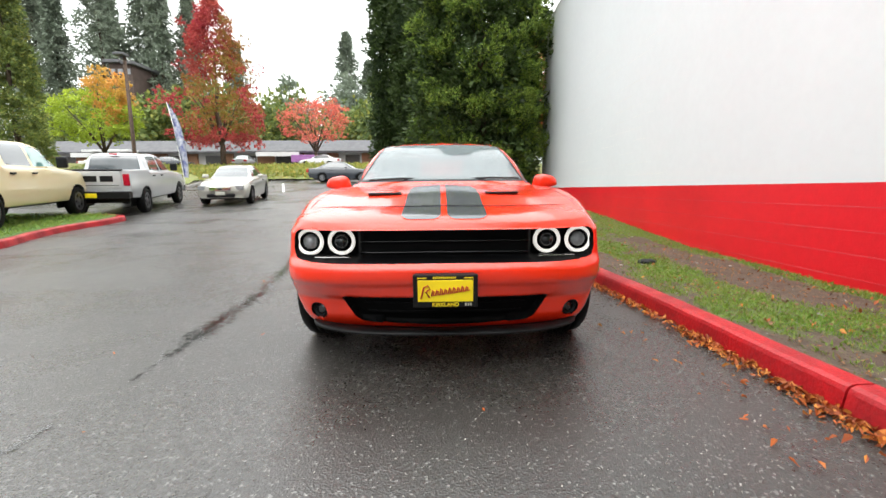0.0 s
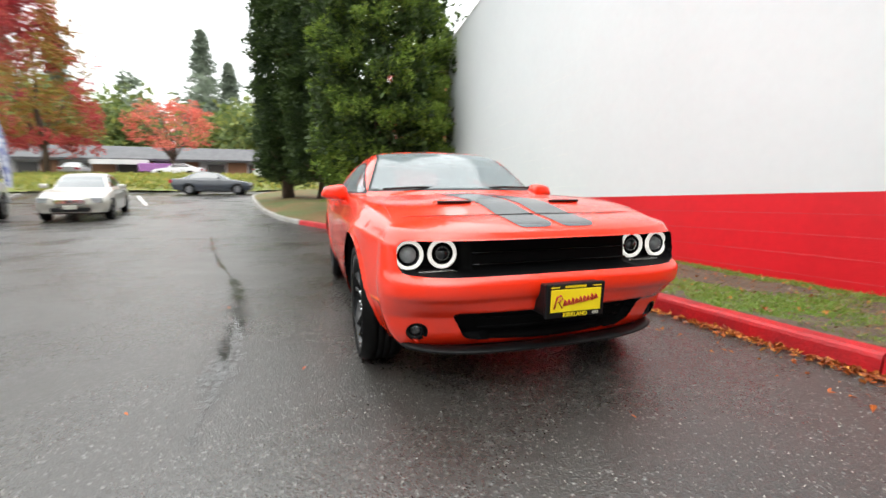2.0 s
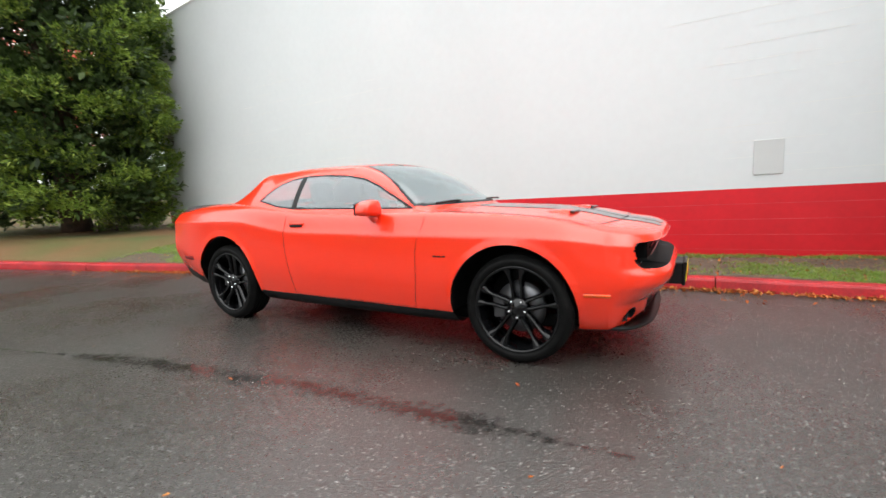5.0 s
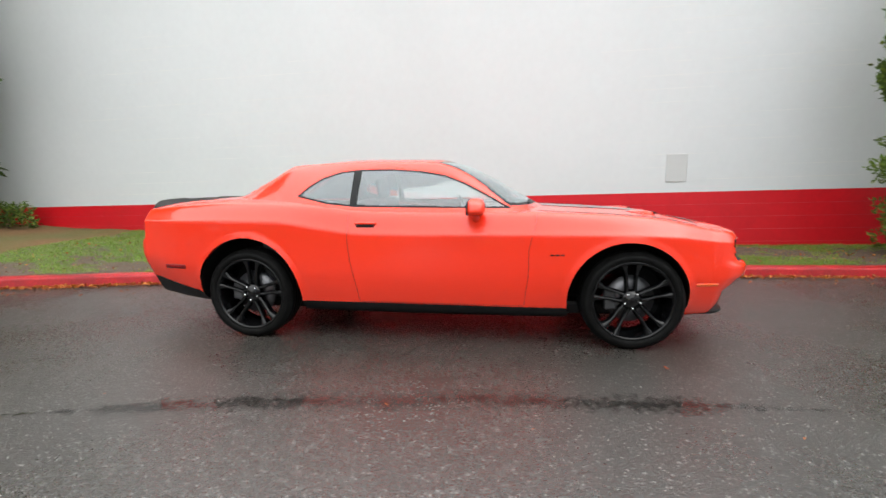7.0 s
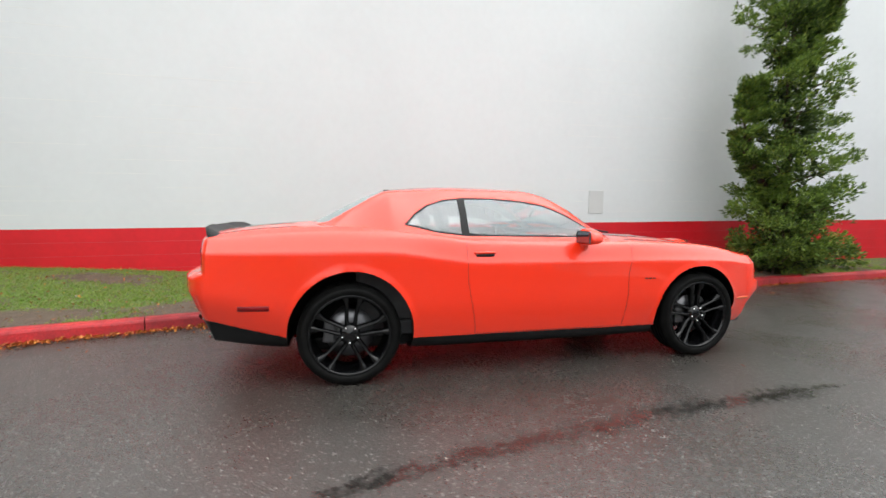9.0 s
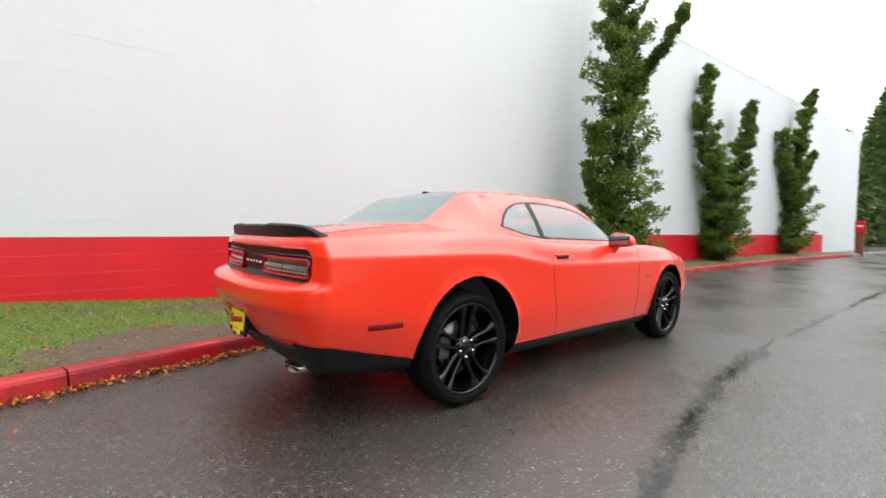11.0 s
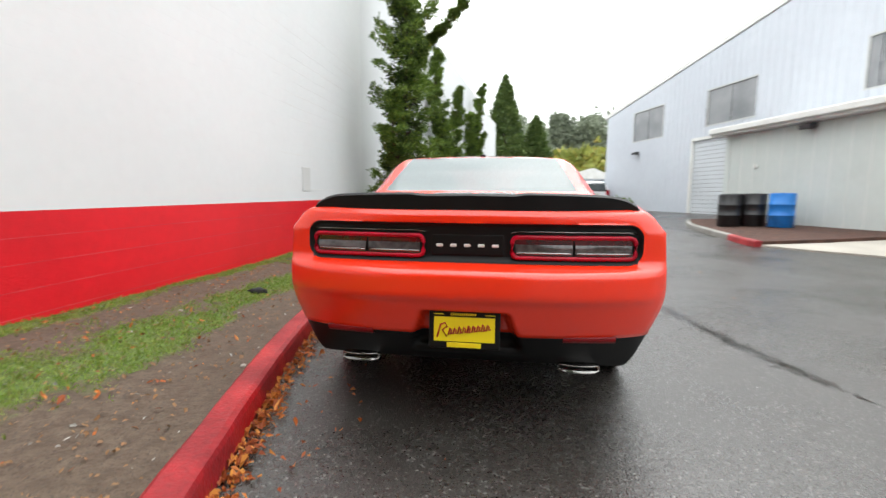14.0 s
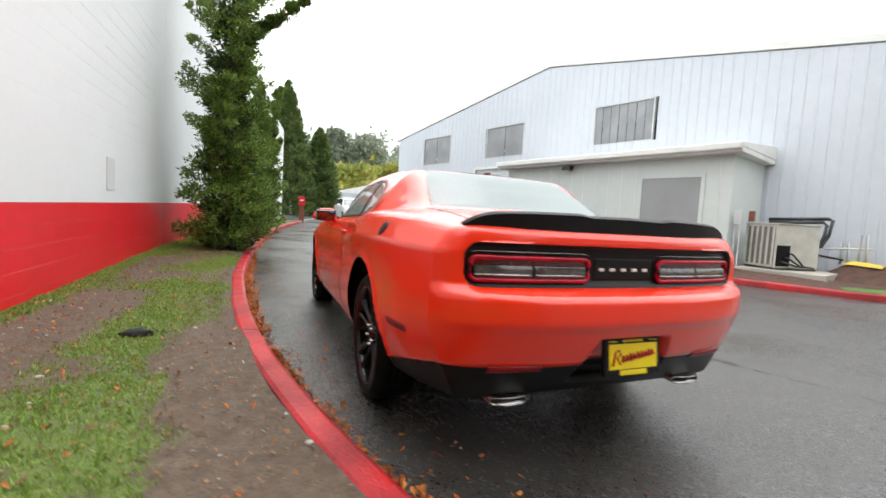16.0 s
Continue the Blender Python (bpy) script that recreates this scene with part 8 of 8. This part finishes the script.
# tailgate: recessed panel, dark marks where the maker's name stands, yellow plate
part("tailgate", boxed(-0.76, 0.76, 5.70, 5.745, 0.86, 1.34, 0.015), M["silver_paint"], ram, "silver tailgate")
for k in range(3):
    part("badge_mark", boxed(-0.56 + k * 0.40, -0.24 + k * 0.40, 5.744, 5.752, 1.04, 1.21, 0.01), M["satin_black"], ram, "dark badge mark")
part("tailgate_line", boxed(-0.70, 0.70, 5.744, 5.750, 0.93, 0.945), M["satin_black"], ram)
part("tailgate_cap", boxed(-0.80, 0.80, 5.60, 5.75, 1.34, 1.40, 0.02), M["satin_black"], ram)
part("plate", boxed(-0.17, 0.17, 5.895, 5.91, 0.59, 0.72, 0.006), M["plate_yellow"], ram, "yellow dealer plate")
part("brake_lamp", boxed(-0.12, 0.12, 3.93, 3.97, 1.83, 1.875, 0.01), M["tail_red"], ram)
sedan = vehicle("sedan", on_ground(-7.95, 13.9, -79, 2.75), SEDAN_BODY, SEDAN_ROOF, M["pale_paint"], "pale champagne four-door sedan parked in the lane", (0.95, 3.70), 0.325,
                [(1.75, 0.99), (2.20, 1.34), (2.90, 1.40), (3.35, 1.35), (3.72, 1.12), (3.70, 1.02)],
                [("headlamp", "lens_clear", (0.46, 0.76, 0.08, 0.30, 0.58, 0.74)), ("grille", "chrome", (-0.36, 0.36, -0.03, 0.14, 0.56, 0.70)), ("intake", "satin_black", (-0.46, 0.46, -0.01, 0.15, 0.32, 0.44)), ("front_plate", "print_grey", (-0.17, 0.17, -0.045, 0.02, 0.40, 0.52)),
                 ("tail_lamp", "tail_red", (0.45, 0.78, 4.60, 4.83, 0.72, 0.92))])
part("badge_mark", boxed(-0.07, 0.07, -0.06, -0.02, 0.60, 0.66, 0.015), M["dark_paint"], sedan)
SUV_WIN = [(1.42, 1.10), (1.78, 1.50), (2.4, 1.56), (3.7, 1.54), (4.05, 1.46), (4.08, 1.12)]
suv_lamps = [("tail_lamp", "tail_red", (0.66, 0.83, 4.34, 4.44, 0.84, 1.12)), ("rear_bumper", "satin_black", (-0.84, 0.84, 4.34, 4.56, 0.40, 0.66)), ("rear_plate", "print_grey", (-0.2, 0.2, 4.50, 4.535, 0.82, 0.95)),
             ("headlamp", "lens_clear", (0.42, 0.70, 0.0, 0.12, 0.72, 0.92)), ("grille", "satin_black", (-0.40, 0.40, -0.06, 0.06, 0.66, 0.92))]
suv = vehicle("estate_car", on_ground(-4.95, -23.9, -84, 2.63), SUV_BODY, SUV_ROOF, M["white_paint"], "white boxy estate car parked in the yard", (0.85, 3.48), 0.345, SUV_WIN, suv_lamps, group="white cars in the yard", trim_z=0.50)
part("glass_hatch", boxed(-0.60, 0.60, 4.30, 4.36, 1.16, 1.50, 0.03), M["car_window"], suv)
for sx in (-1, 1):
    bm = bmesh.new()
    tube(bm, [(sx * 0.62, 1.9, 1.66), (sx * 0.62, 2.0, 1.72), (sx * 0.62, 3.8, 1.71), (sx * 0.62, 3.9, 1.65)], 0.02, 6)
    part("roof_rail", bm, M["satin_black"], suv, "", True)
vehicle("estate_car", on_ground(-4.1, -22.3, 92, 2.63), SUV_BODY, SUV_ROOF, M["white_paint"], "white car parked nose-on behind the estate car", (0.85, 3.48), 0.345, SUV_WIN, suv_lamps, group="white cars in the yard")
# cars by the shops
far_lamps = [("headlamp", "lens_clear", (0.46, 0.76, 0.08, 0.30, 0.58, 0.74)), ("tail_lamp", "tail_red", (0.45, 0.78, 4.60, 4.83, 0.72, 0.92))]
SED_WIN = [(1.75, 0.99), (2.20, 1.34), (2.90, 1.40), (3.35, 1.35), (3.72, 1.12), (3.70, 1.02)]
for x, y, hd, mt, lab in ((-16.5, 50.5, 178, "white_paint", "white sedan by the shops"), (-30.0, 52.0, 5, "dark_paint", "dark sedan by the shops"), (-23.5, 53.0, 100, "silver_paint", "silver sedan by the shops"), (-4.6, 30.0, 0, "dark_paint", "dark sedan on the far drive"), (-0.5, 36.5, 5, "white_paint", "white sedan beyond the conifers"), (-38.5, 52.0, 2, "pale_paint", "pale sedan by the shops")):
    vehicle("sedan", on_ground(x, y, hd, 2.75, 0.25 if 33 < y < 46 else 0.0), SEDAN_BODY, SEDAN_ROOF, M[mt], lab, (0.95, 3.70), 0.325, SED_WIN, far_lamps, group="cars by the shops")
vehicle("estate_car", on_ground(-47.0, 50.5, 0, 2.63), SUV_BODY, SUV_ROOF, M["white_paint"], "white estate car by the shops", (0.85, 3.48), 0.345, SUV_WIN, suv_lamps, group="cars by the shops")
vehicle("estate_car", on_ground(-52.0, 53.5, 0, 2.63), SUV_BODY, SUV_ROOF, M["white_paint"], "white estate car by the shops", (0.85, 3.48), 0.345, SUV_WIN, suv_lamps, group="cars by the shops")

# ---------------------------------------------------------------- litter, blades, cracks
M["leaf_litter"] = leaf_mat("fallen_orange_leaves", (0.50, 0.135, 0.026), (0.28, 0.060, 0.018), (0.60, 0.25, 0.05), 5.0, 0.15)
M["blade"] = leaf_mat("grass_blades", (0.17, 0.31, 0.035), (0.23, 0.33, 0.055), (0.29, 0.30, 0.09), 1.0, 0.25)
M["needle_litter"] = leaf_mat("brown_needles", (0.20, 0.10, 0.045), (0.28, 0.15, 0.06), None, 2.0, 0.1)
M["crack"] = mat("open_crack", (0.012, 0.012, 0.012), 0.9, color2=(0.02, 0.02, 0.02), scale=9)
rl = np.random.default_rng(77)


def flat_leaves(name, pts, size, material, label, tilt=0.35, lift=0.008, cat="leaves", curl=0.25):
    """Fallen leaves: small pointed lozenges lying almost flat."""
    n = len(pts)
    a = rl.uniform(0, 6.283, n)
    L = size * rl.uniform(0.45, 1.6, n)
    W = L * rl.uniform(0.3, 0.62, n)
    d = np.stack((np.cos(a), np.sin(a), rl.normal(0, tilt, n)), 1)
    s = np.stack((-np.sin(a), np.cos(a), rl.normal(0, tilt, n)), 1)
    c = np.array(pts) + np.array((0, 0, lift)) + np.stack((np.zeros(n), np.zeros(n), np.abs(rl.normal(0, 0.008, n))), 1)
    # two halves folded along the rib, with a curled tip
    up = np.array((0, 0, 1.0)) * (L * rl.uniform(0.02, curl, n))[:, None]
    a0, a1 = c - d * L[:, None] * 0.5, c + d * L[:, None] * 0.5 + up * rl.uniform(-0.3, 1.0, n)[:, None]
    skew = d * (L * rl.normal(0, 0.12, n))[:, None]
    left, right = c + s * W[:, None] * 0.6 + up + skew, c - s * W[:, None] * 0.6 + up - skew
    l2, r2 = c + s * W[:, None] * 0.35 + d * L[:, None] * 0.3 + up * 0.8, c - s * W[:, None] * 0.35 + d * L[:, None] * 0.3 + up * 0.8
    V = np.stack((a0, left, l2, a1, a0, a1, r2, right), 1).reshape(-1, 3)
    return tagged(obj(name, leaf_mesh(name, V), material), label, cat, kind="stuff")


# drift of leaves in the gutter
pts = []
kline = smooth_line(KERB, 0.1)
kn = normals_of(kline)
for p, nn in zip(kline, kn):
    if -16 < p[1] < 9:
        dens = float(np.interp(p[1], [-16, -4, -1.5, 0, 1.5, 3, 6.5, 9], [4, 9, 56, 76, 46, 48, 62, 24]))
        dens *= 0.25 + 1.3 * max(0.0, noise.noise(Vector((p[0] * 1.7, p[1] * 1.7, 0))) + 0.4)
        for _ in range(rl.poisson(dens)):
            o = abs(rl.normal(0, 0.046)) + 0.004
            if rl.uniform() < 0.04:
                o += rl.uniform(0, 0.5)
            q = p - nn * o + rl.normal(0, 0.022, 2)
            pts.append((q[0], q[1], ground_z(*q)))
flat_leaves("gutter_leaves", pts, 0.027, M["leaf_litter"], "drift of orange-brown fallen leaves along the kerb", 0.5, 0.008, "leaves", 0.5)
pts = [(x, y, ground_z(x, y)) for x, y in zip(rl.uniform(-3.5, 1.5, 44), rl.uniform(-4, 9, 44))]
pts = [p for p in pts if not (abs(p[0]) < 1.0 and 0 < p[1] < 5.1) and p[0] < 0.5]
flat_leaves("stray_leaves", pts, 0.024, M["leaf_litter"], "stray wet leaves scattered over the asphalt")


# pale grit and needle bits trodden into the asphalt
M["grit"] = leaf_mat("pale_grit", (0.24, 0.23, 0.205), (0.16, 0.15, 0.13), (0.38, 0.37, 0.34), 3.0, 0.05)
gx, gy = rl.uniform(-5.6, 1.75, 34000), np.concatenate((rl.uniform(-3.2, 9.0, 18000), rl.uniform(-2.2, 0.6, 16000)))
keep = rl.uniform(0, 1, 34000) < np.array([0.35 + 0.9 * max(0.0, noise.noise(Vector((a * 0.8, b * 0.8, 5))) + 0.2) for a, b in zip(gx, gy)])
kx = np.interp(gy, KERB_Y, KERB_X)
pts = [(a, b, ground_z(a, b)) for a, b, k, e in zip(gx, gy, keep, kx) if k and a < e - 0.02]
flat_leaves("pale_grit", pts, 0.0078, M["grit"], "pale grit and needle bits on the asphalt", 0.25, 0.003, "grit")


near_few = near[::4]


def on_verge(n, y0, y1):
    out = []
    while len(out) < n:
        y = rl.uniform(y0, y1)
        x0 = float(np.interp(y, [p[1] for p in near_few], [p[0] for p in near_few])) + 0.05
        x1 = wall_behind((x0, y))[0] - 0.12
        x = rl.uniform(x0, x1)
        out.append((x, y))
    return out


pts = [(x, y, verge_z(x, y)) for x, y in on_verge(900, -6, 9)]
flat_leaves("verge_leaves", pts, 0.027, M["leaf_litter"], "brown and orange leaves strewn over the verge", 0.5, 0.012)
pts = [(x, y, verge_z(x, y)) for x, y in on_verge(5200, -3, 9)]
grit_pts = [(x, y, verge_z(x, y)) for x, y in on_verge(700, -2, 9)]
flat_leaves("verge_flecks", grit_pts, 0.018, M["grit"], "pale chips lying on the verge", 0.4, 0.008, "grit")
flat_leaves("verge_needles", pts, 0.020, M["needle_litter"], "brown twigs and needles on the bare soil", 0.4, 0.006, "twigs")


bl = [(x, y) for x, y in on_verge(84000, -6.5, 9) if sward(x, y) + rl.normal(0, 0.12) > 0.03]
c = np.array([(x, y, verge_z(x, y) - 0.004) for x, y in bl])
V = leaf_arrays(c, np.tile((0, 0, 1.0), (len(c), 1)), 0.032, 0.0034, 2, 0.8, rl)
tagged(obj("grass", leaf_mesh("grass", V), M["blade"]), "short thin grass blades in patches on the verge", "grass", kind="stuff")
bl = np.stack((rl.uniform(-14, -6.5, 9000), rl.uniform(4.9, 10.3, 9000)), 1)
c = np.array([(x, y, gz(x, y) + 0.13) for x, y in bl if x < float(np.interp(y, [4.9, 5.42, 6.38, 7.48, 8.3, 9.15, 9.9, 10.2], [-8.0, -7.62, -8.1, -8.5, -8.6, -8.6, -8.85, -9.5]))])
V = leaf_arrays(c, np.tile((0, 0, 1.0), (len(c), 1)), 0.075, 0.007, 2, 0.5, rl)
tagged(obj("island_grass", leaf_mesh("island_grass", V), M["blade"]), "green grass blades on the island", "grass", kind="stuff")

# little dark valve lump and a few stones on the verge
lump = bmesh.new()
bmesh.ops.create_icosphere(lump, subdivisions=3, radius=1)
for v in lump.verts:
    k = 1 + 0.35 * noise.noise(v.co * 2.3)
    v.co = Vector((v.co.x * 0.10 * k, v.co.y * 0.06 * k, max(-0.02, v.co.z * 0.035 * k)))
bmesh.ops.translate(lump, verts=lump.verts[:], vec=(2.32, 2.82, verge_z(2.32, 2.82) + 0.02))
tagged(part("dark_lump", lump, M["crack"], None, "", True), "small dark lump of debris on the grass", "debris")
for i in range(10):
    x, y = on_verge(1, 2.0, 7.5)[0]
    bm = bmesh.new()
    bmesh.ops.create_icosphere(bm, subdivisions=2, radius=1)
    s = rl.uniform(0.008, 0.021)
    for v in bm.verts:
        v.co = v.co * (1 + 0.3 * noise.noise(v.co * 2 + Vector((i, 0, 0)))) * s
        v.co.z *= 0.6
    bmesh.ops.translate(bm, verts=bm.verts[:], vec=(x, y, verge_z(x, y) + s * 0.3))
    tagged(part("pebble", bm, M["concrete"], None, "", True), "small grey pebble on bare soil", "pebble", "pebbles on the verge")


def crack_mat():
    """Crumbled wet asphalt along a joint: dark specks that thin out to both sides."""
    m = mat("crumbled_joint", (0.015, 0.014, 0.013), 0.05, color2=(0.024, 0.022, 0.020), scale=12, spec=0.8)
    n, l = m.node_tree.nodes, m.node_tree.links
    uv, sep, geo = n.new("ShaderNodeUVMap"), n.new("ShaderNodeSeparateXYZ"), n.new("ShaderNodeNewGeometry")
    uv.uv_map = "across"
    l.new(uv.outputs[0], sep.inputs[0])
    tex = n.new("ShaderNodeTexNoise")
    tex.inputs["Scale"].default_value, tex.inputs["Detail"].default_value, tex.inputs["Roughness"].default_value = 17, 6, 0.65
    l.new(geo.outputs["Position"], tex.inputs["Vector"])
    slow = n.new("ShaderNodeTexNoise")
    slow.inputs["Scale"].default_value = 1.6
    l.new(geo.outputs["Position"], slow.inputs["Vector"])

    def sums(op, a, b):
        k = n.new("ShaderNodeMath")
        k.operation = op
        for i, v in enumerate((a, b)):
            if isinstance(v, float):
                k.inputs[i].default_value = v
            else:
                l.new(v, k.inputs[i])
        return k.outputs[0]

    edge = sums("ABSOLUTE", sums("SUBTRACT", sep.outputs["X"], 0.5), 0.0)
    f = sums("SUBTRACT", tex.outputs[0], sums("MULTIPLY", edge, 0.55))
    f = sums("ADD", f, sums("MULTIPLY", sums("SUBTRACT", slow.outputs[0], 0.5), 0.5))
    r = n.new("ShaderNodeMapRange")
    r.inputs[1].default_value, r.inputs[2].default_value, r.inputs[3].default_value, r.inputs[4].default_value = 0.33, 0.56, 0.0, 0.72
    l.new(f, r.inputs[0])
    l.new(r.outputs[0], n["Principled BSDF"].inputs["Alpha"])
    return m


M["joint"] = crack_mat()


def ribbon(name, line, width, label, lift):
    """A strip that follows the ground, with a coordinate across it."""
    L = smooth_line(line, 0.1)
    ns = normals_of(L)
    vs, fs, us = [], [], []
    for i, (p, nn) in enumerate(zip(L, ns)):
        w = width * min(1.0, 0.15 + 0.12 * min(i, len(L) - 1 - i))
        for k in (-1, 1):
            q = p + nn * (k * w / 2 + 0.02 * noise.noise(Vector((p[0] * 3, p[1] * 3, 2))))
            vs.append((q[0], q[1], ground_z(*q) + lift))
        if i:
            fs.append((2 * i - 2, 2 * i - 1, 2 * i + 1, 2 * i))
            us += [0.0, i - 1.0, 1.0, i - 1.0, 1.0, float(i), 0.0, float(i)]
    me = mesh_from(name, vs, fs)
    me.uv_layers.new(name="across").data.foreach_set("uv", us)
    return tagged(obj(name, me, M["joint"]), label, "crack", kind="structure")


SEAM = [(-1.45, -2.2), (-1.58, -0.7), (-1.68, 0.2), (-1.72, 1.0), (-1.77, 2.1), (-1.95, 3.4), (-2.2, 4.4), (-2.55, 5.7), (-2.9, 7.2), (-3.4, 9.5)]
ribbon("crack_1", SEAM[2:7], 0.26, "crumbled dark crack along the asphalt joint", 0.004)
ribbon("crack_2", SEAM[6:], 0.12, "crumbled dark crack along the asphalt joint", 0.005)
ribbon("crack_3", [(-1.72, -0.2), (-1.78, -1.6), (-1.85, -3.0), (-2.05, -6), (-2.3, -9.5), (-2.45, -14), (-3.1, -19)], 0.16, "dark tarred crack running down the yard", 0.006)
ribbon("crack_4", [(0.2, 6.6), (-0.5, 7.0), (-1.1, 7.05), (-1.8, 7.5)], 0.03, "hairline crack in the asphalt", 0.004)
